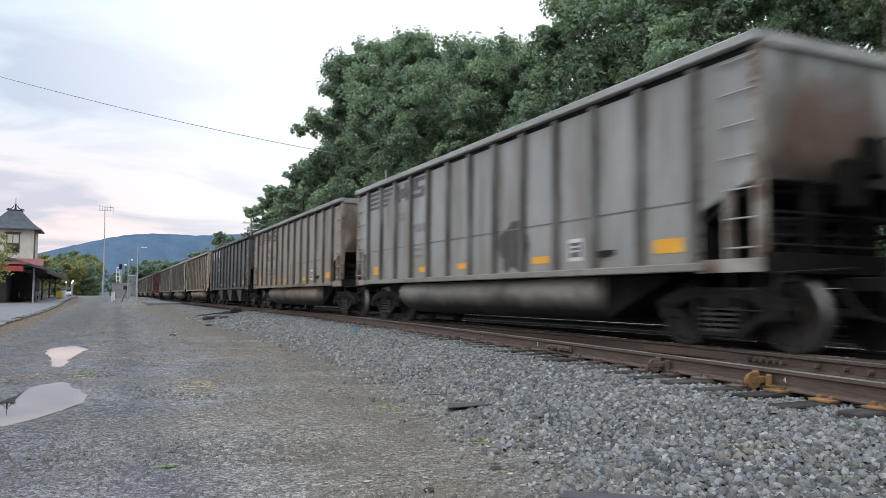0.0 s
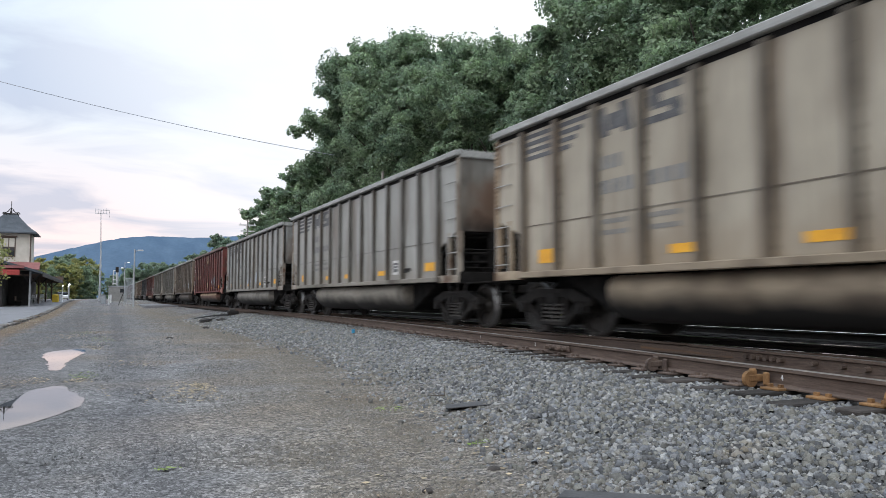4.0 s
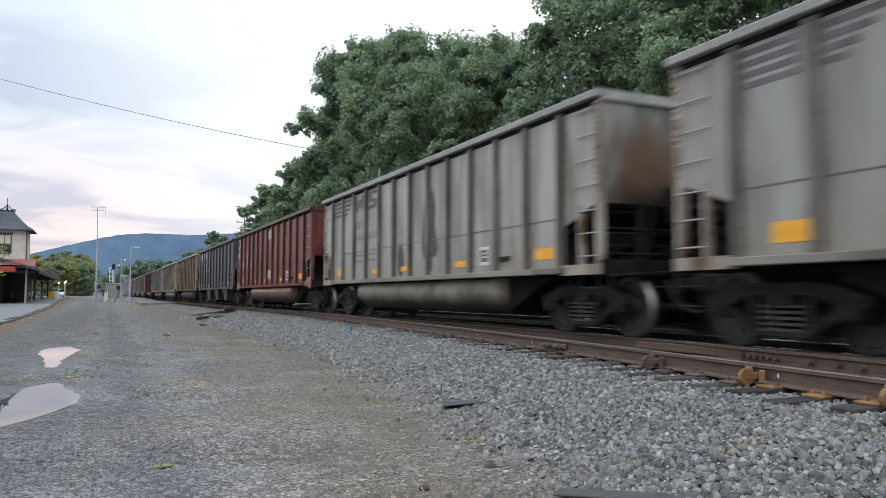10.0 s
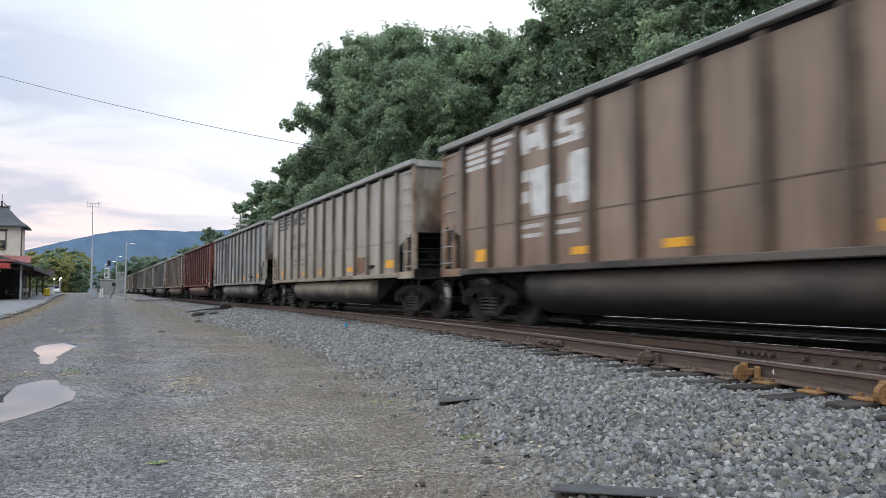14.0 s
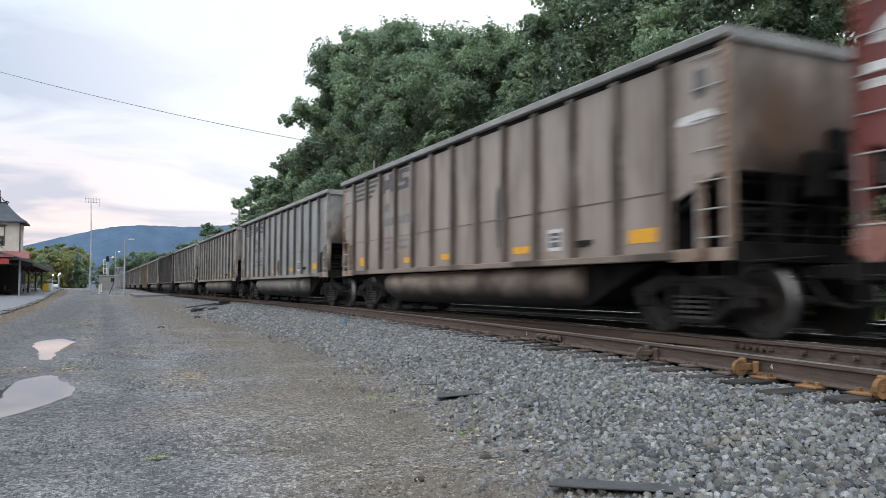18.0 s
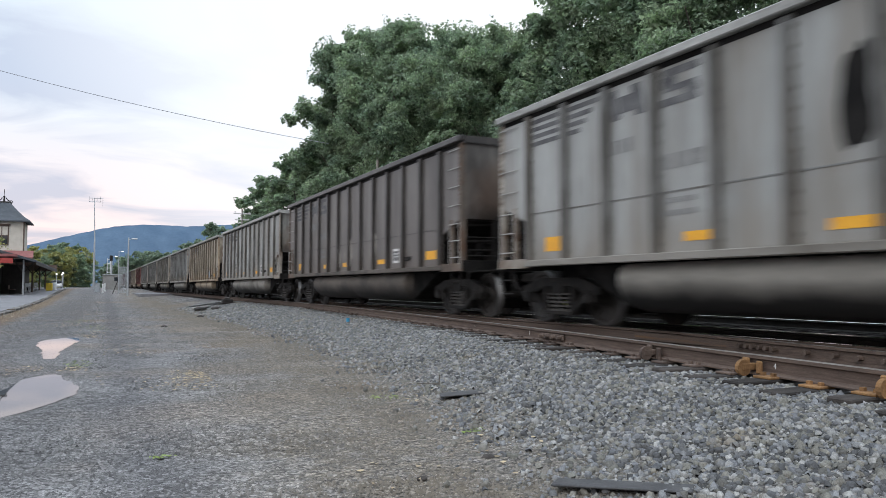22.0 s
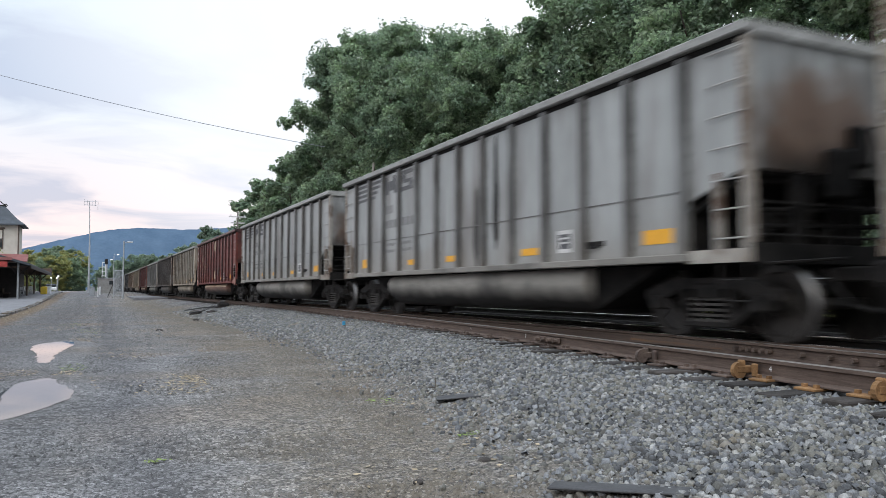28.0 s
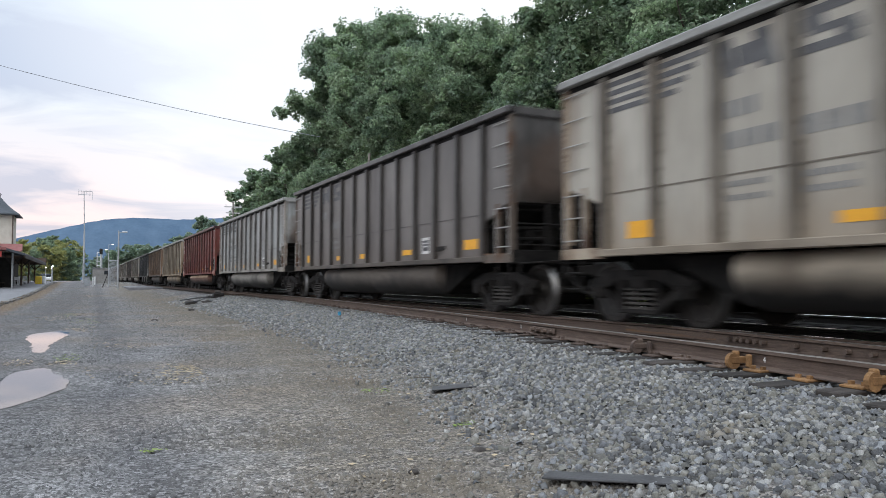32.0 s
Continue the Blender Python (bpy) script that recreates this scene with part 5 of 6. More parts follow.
# car, paint, near edge, far edge, bottom, top, ragged outline
PATCHES = [
    (0, "soot", -2.2, -1.17, 1.1, 1.95, 1), (0, "rust", -5.35, -5.1, 1.25, 1.45, 1),
    (5, "pale", -0.13, 0.67, 1.15, 1.7, 1), (5, "pale", -2.18, -1.4, 1.2, 1.8, 1),
    (6, "tan", -0.89, -0.02, 2.92, 3.44, 0), (6, "tan", -0.87, -0.15, 1.26, 1.68, 0), (6, "pale", -3.12, -2.2, 1.5, 1.85, 1), (6, "pale", -4.19, -3.29, 1.58, 1.98, 1),
    (7, "pale", -5.0, -4.08, 1.4, 1.85, 1), (7, "pale", -2.85, -2.03, 1.44, 1.88, 1), (7, "pale", -0.81, -0.02, 1.47, 1.89, 1), (7, "pale", 1.18, 1.95, 1.3, 1.7, 1),
    (7, "pale", -5.97, -5.3, 1.14, 1.26, 1), (7, "white", 2.2, 3.1, 1.95, 2.75, 0), (7, "white", 3.2, 3.9, 1.95, 2.75, 0), (7, "slatemark", -6.8, -6.4, 3.08, 3.4, 0), (7, "pale", 3.0, 3.6, 1.2, 1.45, 1),
    (8, "pale", -4.9, -4.1, 1.2, 1.9, 0), (8, "pale", -5.88, -5.12, 1.18, 2.0, 0), (8, "soot", -0.4, 0.1, 1.2, 2.1, 1),
    (9, "soot", -1.5, -0.7, 1.1, 2.9, 1), (9, "soot", 0.4, 0.8, 1.1, 1.8, 1),
    (10, "soot", 1.05, 1.96, 1.25, 1.92, 0), (10, "tan", -0.8, -0.1, 1.3, 1.7, 0), (10, "tan", -0.75, -0.1, 3.0, 3.4, 0),
    (14, "soot", 2.55, 3.39, 1.1, 3.3, 1), (14, "pale", 3.92, 4.72, 1.15, 1.84, 0), (14, "pale", 0.6, 1.5, 1.15, 1.9, 0), (14, "soot", 1.9, 2.4, 1.1, 1.8, 1),
    (16, "soot", -2.1, -1.75, 1.15, 2.5, 1), (16, "slatemark", -6.95, -6.75, 2.9, 3.3, 1), (16, "white", -7.1, -6.5, 2.62, 2.78, 1),
    (19, "black", 0.08, 0.46, 1.93, 3.02, 1), (20, "dustrun", -0.3, 0.42, 1.15, 1.95, 1), (20, "dustrun", 0.85, 1.35, 1.15, 1.8, 1), (20, "dustrun", -2.3, -1.75, 1.2, 2.1, 1), (20, "dustrun", 2.0, 2.4, 1.15, 1.5, 1),
    (22, "pale", -3.88, -3.3, 1.14, 1.62, 0), (22, "rust", -6.6, -6.0, 1.1, 1.3, 1),
    (24, "soot", 1.6, 2.1, 1.2, 3.2, 1), (24, "rust", -0.6, 0.2, 2.2, 2.5, 1),
    (25, "soot", -0.96, -0.63, 1.0, 2.6, 1), (25, "black", -1.6, -1.42, 1.1, 3.3, 1), (17, "soot", -1.0, -0.3, 1.1, 1.7, 1),
    (27, "tan", -0.81, 0.08, 2.88, 3.44, 0), (27, "tan", -0.73, -0.03, 1.26, 1.7, 0), (27, "slatemark", -1.86, -1.3, 1.4, 1.85, 1),
    (29, "rust", -7.1, -6.1, 1.02, 1.12, 1),
    (11, "white", -1.2, -0.75, 1.22, 1.36, 0), (12, "white", 3.2, 3.8, 1.9, 2.7, 0), (12, "white", 2.2, 2.7, 2.0, 2.8, 0), (13, "rust", -4.0, -3.2, 1.1, 1.6, 1),
]
PATCH_MATS = {"soot": SOOT_PATCH, "pale": PALE_BLUE, "tan": TAN_PATCH, "rust": RUST_PATCH, "white": WHITE_MARK, "black": SOOT_SHADE, "slatemark": BLACK_MARK, "dustrun": DUST_PALE}
CONSIST = ["grey", "pale", "sand", "black", "tan", "grey", "pale", "maroon", "dust", "grey", "grey", "maroon", "black", "brown", "cream", "silver",
           "maroon", "rose", "silver", "grey", "pale", "slate", "pale", "tan", "silver", "grey", "silver", "silver", "maroon", "cream", "slate",
           "silver", "maroon", "tan", "brown", "black", "grey", "slate", "pale", "grey", "brown", "tan", "grey", "slate", "grey", "pale"]
WORDS = {"cream": "weathered cream-grey", "sand": "dusty sand-coloured", "pale": "pale grey", "silver": "silver grey", "grey": "warm grey", "tan": "dusty tan", "rose": "dusty rose-brown", "brown": "dirty brown", "dust": "brown dust-coated",
         "slate": "dark slate grey", "black": "black", "maroon": "faded maroon red"}
CARS = []
for i, colour in enumerate(CONSIST):
    hopper = colour == "black"
    text = "%s %s heaped with coal on the track" % (WORDS[colour], "three-bay hopper car" if hopper else "ribbed coal gondola")
    CARS.append(make_car("hopper" if hopper else "gondola", colour, text))

for n, pairs in ((7, (None, None, None)), (11, ("50", "74", "64")), (16, (None, None, None)), (28, ("50", "77", "47")), (32, (None, None, None))):
    fleet_number(CARS[n], pairs)

for k, (n, word, y0, y1, z0, z1, ragged) in enumerate(PATCHES):
    bm = bmesh.new()
    blob(bm, y0, y1, z0, z1, 1.7 * k + 0.3, ragged)
    part("paint_patch" if word in ("pale", "white", "tan", "slatemark") else "stain", bm, PATCH_MATS[word], CARS[n + 1])


# ---- woods ----
def leaf_cloud(rng, clumps, per, size):
    """Single-facet leaves scattered through small sprays: vertices and faces."""
    c = np.repeat(clumps[:, :3], per, axis=0)
    r = np.repeat(clumps[:, 3], per)
    n = len(c)
    # each spray is a soft tilted pad, thinning out towards its rim
    g = rng.normal(size=(n, 3))
    far = np.linalg.norm(g, axis=1)
    g *= np.where(far > 1.75, 1.75 / far, 1.0)[:, None]
    d = g / np.linalg.norm(g, axis=1)[:, None]
    tilt = np.repeat(rng.normal(size=(len(clumps), 2)) * 0.45, per, axis=0)
    g = g * np.array([1.0, 1.0, 0.55])
    g[:, 2] += (g[:, :2] * tilt).sum(axis=1)
    p = c + g * (r * 0.62)[:, None]
    nor = d * 0.5 + rng.normal(size=(n, 3)) * 0.45 + np.array([0, 0, 0.6])
    nor /= np.linalg.norm(nor, axis=1)[:, None]
    a = np.cross(nor, rng.normal(size=(n, 3)))
    a /= np.linalg.norm(a, axis=1)[:, None]
    b = np.cross(nor, a)
    s = size * (0.55 + 0.9 * rng.random(n))[:, None]
    V = np.stack([p - a * s - b * s * 0.55, p + a * s - b * s * 0.55, p + b * s * 1.15 + nor * s * 0.25], axis=1).reshape(-1, 3)
    F = np.arange(3 * n).reshape(-1, 3)
    return V, F


def limbs(bm, rng, height, spread, trunk_r):
    """Trunk and limbs; returns the limb tips."""
    tips = []
    h0 = height * 0.28
    rod(bm, (0, 0, -0.6), (0, 0, h0), trunk_r, 9, trunk_r * 0.75)
    rod(bm, (0, 0, h0 * 0.97), (0.3, 0.2, height * 0.75), trunk_r * 0.75, 8, trunk_r * 0.18)
    for k in range(9):
        a = 2.4 * k + rng.random()
        z = h0 + (height * 0.55 - h0) * k / 9
        e = (spread * 0.75 * math.cos(a), spread * 0.75 * math.sin(a), z + height * 0.22)
        rod(bm, (0, 0, z), e, trunk_r * 0.35, 6, trunk_r * 0.08)
        tips.append(e)
    return tips


def tree_meshes(seed, height, spread, base, leaves, size):
    rng = np.random.default_rng(seed)
    bm = bmesh.new()
    limbs(bm, rng, height, spread, height * 0.018)
    # boughs spread over the crown, each fanning out into small leafy sprays with gaps between them
    clumps = []
    boughs = 44 if leaves > 20000 else 26
    sprays = 15 if leaves > 20000 else 9
    for k in range(boughs):
        u = (k + rng.random()) / boughs
        z = base + (height - base) * (0.06 + 0.88 * u)
        w = spread * (math.sin(math.pi * min(1.0, 0.12 + 0.76 * u)) ** 0.6) * (0.36 + 0.58 * rng.random())
        a = k * 2.39996 + rng.random() * 0.7
        r = spread * (0.16 + 0.12 * rng.random())
        for q in range(sprays):
            d = rng.normal(size=3)
            d /= np.linalg.norm(d)
            d[2] = abs(d[2]) * 0.85 - 0.25
            e = 0.65 + 0.70 * rng.random()
            clumps.append((w * math.cos(a) + d[0] * r * e, w * math.sin(a) + d[1] * r * e, z + d[2] * r * e, r * (0.34 + 0.34 * rng.random())))
    n = len(clumps)
    V, F = leaf_cloud(rng, np.array(clumps), leaves // n, size)
    return bm, V, F


TREE_KINDS = {}


def tree(x, y, height, kind="wide", leaf=None, turn=0.0, label="tall leafy green tree beside the railway", z=None):
    """A tree with trunk and crown, scaled from one of a few grown shapes."""
    shapes = {"wide": (11, 20.0, 5.5, 3.0, 118000, 0.100), "full": (12, 20.0, 6.3, 1.5, 130000, 0.100), "tall": (13, 20.0, 4.5, 2.5, 100000, 0.098), "bush": (14, 20.0, 8.0, 0.3, 17000, 0.27), "far": (15, 20.0, 6.2, 1.0, 19000, 0.24), "young": (16, 20.0, 6.2, 5.0, 4200, 0.26)}
    key = kind
    if key not in TREE_KINDS:
        seed, h, sp, base, leaves, size = shapes[kind]
        bm, V, F = tree_meshes(seed, h, sp, base, leaves, size)
        bmesh.ops.recalc_face_normals(bm, faces=bm.faces)
        tm = bpy.data.meshes.new("trunk")
        bm.to_mesh(tm)
        bm.free()
        tm.materials.append(None)
        cm = array_mesh("crown", V, F, None)
        crown_data = cm.data
        bpy.data.objects.remove(cm)
        TREE_KINDS[key] = (tm, crown_data)
    tm, cm = TREE_KINDS[key]
    t = empty("tree")
    s = height / 20.0
    ground = bed_z(x, y) if z is None else z
    t.matrix_basis = Matrix.LocRotScale((x, y, ground), Euler((0, 0, turn)), (s, s, s))
    piece("trunk", tm, BARK, t)
    piece("crown", cm, leaf or LEAF, t)
    tagged(t, label, "tree", "trees along the railway")
    return t


def build_woods():
    rnd = random.Random(9)
    #            x     y     height kind
    rows = [(20.5, 14.0, 12.5, "full"), (19.5, 19.5, 13.5, "wide"), (20.0, 25.0, 15.0, "full"), (20.0, 30.5, 12.3, "tall"), (21.0, 36.0, 15.0, "wide"),
            (21.0, 42.0, 16.8, "full"), (21.6, 49.5, 19.8, "wide"), (22.8, 57.0, 21.2, "full"), (22.1, 65.0, 24.2, "wide"),
            (23.2, 72.0, 19.0, "wide"), (23.3, 82.0, 17.8, "far"), (22.8, 92.0, 17.0, "far"), (23.8, 102.0, 15.6, "far"), (23.0, 113.0, 16.2, "far"), (26.5, 126.0, 14.5, "far"),
            (25.5, 9.0, 14.0, "far"), (24.0, 28.5, 16.0, "far"), (27.0, 22.0, 18.0, "far"), (27.5, 33.0, 15.0, "far"), (28.5, 45.0, 15.0, "far"), (29.0, 58.0, 20.0, "far"), (22.0, 6.0, 13.0, "far"), (22.0, 0.0, 13.0, "far")]
    for x, y, h, k in rows:
        tree(x, y, h, k, turn=rnd.uniform(0, 6.28))
    # understorey and brush along the verge
    for i in range(16):
        y = 6 + 7.2 * i
        tree(18.6 + rnd.uniform(-0.6, 1.2), y + rnd.uniform(-2, 2), rnd.uniform(4.0, 7.0), "bush", turn=rnd.uniform(0, 6.28), label="dense green brush at the edge of the woods")
    # farther groups
    for x, y, h in ((22.5, 160, 14.0), (20.5, 172, 11.5), (30, 150, 12), (16, 230, 11), (24, 225, 13), (9, 250, 9), (33, 215, 15), (4, 262, 8), (12, 240, 9.5)):
        tree(x, y, h, "far", LEAF_FAR, rnd.uniform(0, 6.28), "distant green tree beyond the crossing")
    for x, y, h, lf in ((-19, 304, 15.0, LEAF_YELLOW), (-14.4, 296, 14.0, LEAF_YELLOW), (-10.0, 312, 17.0, LEAF), (-5.6, 300, 15.0, LEAF_YELLOW), (-14.0, 330, 17.0, LEAF_FAR), (-3.0, 316, 12.0, LEAF), (-25, 300, 14.0, LEAF_YELLOW), (-8.0, 290, 11.0, LEAF)):
        tree(x, y, h, "bush", lf, rnd.uniform(0, 6.28), "yellow-green tree behind the station platform", z=0.0)
    for x, y, h, lf in ((-17, 276, 10.0, LEAF_YELLOW), (-13, 272, 11.5, LEAF), (-9.2, 270, 13.0, LEAF_YELLOW), (-6.0, 274, 12.5, LEAF), (-3.4, 278, 9.0, LEAF), (-11, 284, 14.5, LEAF)):
        tree(x, y, h, "bush", lf, rnd.uniform(0, 6.28), "dense green shrubby tree at the end of the lot", z=-1.0)
    for x, h in ((2.2, 6.5), (5.2, 8.0), (8.6, 10.5), (12.0, 12.0), (15.4, 12.5), (19.0, 12.0), (10.0, 9.0), (6.8, 7.0)):
        tree(x, 238 + 4 * math.sin(x * 3), h, "bush", LEAF_FAR, rnd.uniform(0, 6.28), "distant green tree beyond the crossing", z=-1.0)


build_woods()


def build_hill():
    """The wooded ridge across the valley, as solid ground rising from the plain."""
    pts = [(-900, 30), (-500, 34), (-320, 40), (-200, 76), (-144, 96), (-68, 118), (0, 137), (43, 147), (107, 154), (160, 154), (214, 153), (260, 156), (312, 161), (420, 160), (560, 140), (800, 120), (1200, 90)]
    V, F = [], []
    n = len(pts) * 6
    for i in range(n):
        k = min(len(pts) - 2, i // 6)
        t = (i % 6) / 6
        x = pts[k][0] + (pts[k + 1][0] - pts[k][0]) * t
        h = pts[k][1] + (pts[k + 1][1] - pts[k][1]) * t
        h += 1.6 * noise.noise((x * 0.05, 0, 0)) + 0.8 * noise.noise((x * 0.2, 3, 0))
        for y, s in ((1800, -0.03), (1870, 0.35), (1940, 0.7), (2000, 1.0), (2150, 0.4)):
            w = 8 * noise.noise((x * 0.02, y * 0.02, 0)) * (s not in (1.0, -0.03))
            V.append((x, y, h * s + w))
    for i in range(n - 1):
        for j in range(4):
            F.append((i * 5 + j, (i + 1) * 5 + j, (i + 1) * 5 + j + 1, i * 5 + j + 1))
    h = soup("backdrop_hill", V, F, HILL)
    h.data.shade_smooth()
    tagged(h, "long wooded ridge painted haze blue in the distance", "hill", kind="structure")


build_hill()


# ---- verge grass behind the second track ----
def build_grass():
    rng = np.random.default_rng(5)
    n = 26000
    x = 15.2 + 7.5 * rng.random(n) ** 0.9
    y = -2 + 75 * rng.random(n)
    z = np.array([bed_z(a, b) for a, b in zip(x, y)])
    h = (0.10 + 0.25 * rng.random(n)) * (1 + 2.6 * np.clip((x - 17.2) / 2.0, 0, 1))
    a = rng.random(n) * 6.28
    w = 0.02 + 0.02 * rng.random(n)
    dx, dy = np.cos(a) * w, np.sin(a) * w
    lx, ly = rng.normal(size=n) * 0.12 * h / 0.3, rng.normal(size=n) * 0.12 * h / 0.3
    V = np.stack([np.stack([x - dx, y - dy, z - 0.02], 1), np.stack([x + dx, y + dy, z - 0.02], 1), np.stack([x + lx, y + ly, z + h], 1)], 1).reshape(-1, 3)
    g = array_mesh("grass", V, np.arange(3 * n).reshape(-1, 3), GRASS)
    tagged(g, "tall uncut green and yellow grass along the tracks", "grass", kind="stuff")
    V, F = [], []
    for j in range(61):
        for i in range(9):
            xx, yy = 14.9 + i * 1.2, -20 + j * 3.0
            V.append((xx, yy, bed_z(xx, yy) + 0.012))
    for j in range(60):
        for i in range(8):
            F.append((j * 9 + i, j * 9 + i + 1, (j + 1) * 9 + i + 1, (j + 1) * 9 + i))
    s = soup("verge", V, F, GRASS_SOIL)
    tagged(s, "grassy verge between track and woods", "verge", kind="structure")


build_grass()


# ---- ballast and loose stones ----
def stones(name, X, Y, size, mat, rng, flat=0.65, lift=0.3):
    """Angular stones, each a skewed eight-cornered block."""
    n = len(X)
    Z = np.array([bed_z(a, b) for a, b in zip(X, Y)])
    base = np.array([(a, b, c) for c in (-1, 1) for a, b in ((-1, -1), (1, -1), (1, 1), (-1, 1))], float)
    V = base[None] * (1 + 0.8 * (rng.random((n, 8, 3)) - 0.5)) * np.array([0.95, 0.72, flat])
    top = rng.random((n, 4)) * 0.5 + 0.5
    V[:, 4:, :2] *= top[:, :, None] ** 0.6
    ang = rng.normal(size=(n, 3)) * np.array([0.45, 0.45, 3])
    x, y, z = V[..., 0], V[..., 1], V[..., 2]
    c, s = np.cos(ang[:, :1]), np.sin(ang[:, :1])
    y, z = y * c - z * s, y * s + z * c
    c, s = np.cos(ang[:, 1:2]), np.sin(ang[:, 1:2])
    x, z = x * c - z * s, x * s + z * c
    c, s = np.cos(ang[:, 2:]), np.sin(ang[:, 2:])
    x, y = x * c - y * s, x * s + y * c
    s = size[:, None] * 0.5
    V = np.stack([x * s + X[:, None], y * s + Y[:, None], z * s + Z[:, None] + (lift + 0.5 * (rng.random(n) - 0.45))[:, None] * s], axis=-1).reshape(-1, 3)
    q = np.array([(4, 5, 6, 7), (0, 1, 5, 4), (1, 2, 6, 5), (2, 3, 7, 6), (3, 0, 4, 7)])
    F = (q[None] + 8 * np.arange(n)[:, None, None]).reshape(-1, 4)
    return array_mesh(name, V, F, mat)


def chips(name, X, Y, size, mat, rng):
    """Small crushed stones: uneven four-sided pyramids half sunk in the ground."""
    n = len(X)
    Z = np.array([bed_z(a, b) for a, b in zip(X, Y)])
    ang = rng.random((n, 1)) * 6.28 + np.array([[0, 1.3, 3.1, 4.6]]) + 0.5 * (rng.random((n, 4)) - 0.5)
    r = (0.7 + 0.6 * rng.random((n, 4))) * size[:, None] * 0.55
    bx, by = X[:, None] + np.cos(ang) * r, Y[:, None] + np.sin(ang) * r
    bz = np.repeat((Z - 0.004)[:, None], 4, 1)
    tx, ty = X + (rng.random(n) - 0.5) * size * 0.7, Y + (rng.random(n) - 0.5) * size * 0.7
    tz = Z + size * (0.25 + 0.42 * rng.random(n))
    V = np.concatenate([np.stack([bx, by, bz], -1), np.stack([tx, ty, tz], -1)[:, None]], axis=1).reshape(-1, 3)
    q = np.array([(0, 1, 4), (1, 2, 4), (2, 3, 4), (3, 0, 4)])
    F = (q[None] + 5 * np.arange(n)[:, None, None]).reshape(-1, 3)
    return array_mesh(name, V, F, mat)


def build_ballast():
    rng = np.random.default_rng(3)
    X, Y, S, D = [], [], [], []
    # two courses of stones on a loose grid, the upper one larger and proud of the lower
    for y0, y1, gap in ((-7.0, 1.2, 0.07), (1.2, 4.6, 0.0265), (4.6, 7, 0.027), (7, 10, 0.028), (10, 16, 0.029), (16, 26, 0.033), (26, 44, 0.046)):
        for course in ((0, 1) if y0 < 10 else (1,)):
            step = gap * (0.9 if course == 0 else 1.12 if y0 < 10 else 0.95)
            gx, gy = np.meshgrid(np.arange(0.0 if y0 < 0 else 1.2, 7.8, step), np.arange(y0, y1, step))
            x = gx.ravel() + step * 0.9 * (rng.random(gx.size) - 0.5)
            y = gy.ravel() + step * 0.9 * (rng.random(gx.size) - 0.5)
            m = len(x)
            toe = np.array([toe_x(v) for v in y])
            crest = np.array([near_rail_x(v) for v in y])
            # a ragged toe that thins into the lot
            keep = (x > toe - 0.05 + 0.4 * rng.normal(size=m)) & (x < np.where(y < 12, crest - 0.06, TRACK_X - 0.9))
            tie = ((y + 6.26) % 0.53)
            on_tie = ((tie < 0.14) | (tie > 0.39)) & (x > crest - 0.66)
            keep &= ~on_tie | (rng.random(m) < 0.22)
            keep &= rng.random(m) < (1.0 if course == 0 or y0 >= 10 else 0.66)
            X.append(x[keep]); Y.append(y[keep])
            S.append(gap * (1.10 + 0.32 * course) * (0.6 + 0.85 * rng.random(keep.sum()) ** 1.6))
            D.append(np.full(keep.sum(), (-0.62 if course == 0 else 0.32)))
    b = stones("ballast", np.concatenate(X), np.concatenate(Y), np.concatenate(S), STONE, rng, flat=0.70, lift=np.concatenate(D))
    tagged(b, "grey crushed-stone track ballast", "ballast", kind="stuff")
    m = 420000
    y = 2.0 + 76 * rng.random(m) ** 3.0
    x = -4.5 + 10.5 * rng.random(m)
    toe = np.array([toe_x(v) for v in y])
    keep = (x < toe + 0.3) & (x < 1.2 + 0.9 * y) & (x > 0.4 - 0.2 * y)
    # stones gather beside the ballast and are swept off the lanes
    keep &= rng.random(m) < np.clip(1.0 - (y - 24) / 54, 0, 1)
    keep &= rng.random(m) < np.clip(1.25 - 0.35 * (toe - x), 0.5, 1.0)
    x, y = x[keep], y[keep]
    wet = np.zeros(len(x), bool)
    for poly in PUDDLES:
        wet |= np.array([inside(poly, a, c) for a, c in zip(x, y)])
    x, y = x[~wet], y[~wet]
    g = chips("lot_gravel", x, y, (0.010 + 0.024 * rng.random(len(x)) ** 2.2) * (0.85 + y / 26), CHIP, rng)
    tagged(g, "small loose grey stones on the lot", "gravel", kind="stuff")


build_ballast()


def leaves_on_ground(name, spots, mat, seed, label, category):
    """Loose leaf litter: small curled quads lying in patches (x, y, rx, ry, count)."""
    rng = np.random.default_rng(seed)
    V = []
    for cx, cy, rx, ry, n in spots:
        for _ in range(n):
            a, r = rng.random() * 6.28, rng.random() ** 0.6
            x, y = cx + rx * r * math.cos(a), cy + ry * r * math.sin(a)
            z = bed_z(x, y) + 0.012
            t, s = rng.random() * 6.28, 0.012 + 0.022 * rng.random()
            c, d = math.cos(t) * s, math.sin(t) * s
            k = 0.008 * rng.random()
            V += [(x - c, y - d, z + k), (x + d * 0.6, y - c * 0.6, z), (x + c, y + d, z + 0.01 * rng.random()), (x - d * 0.6, y + c * 0.6, z + 0.006)]
    V = np.array(V)
    ob = array_mesh(name, V, np.arange(len(V)).reshape(-1, 4), mat)
    tagged(ob, label, category, kind="stuff")


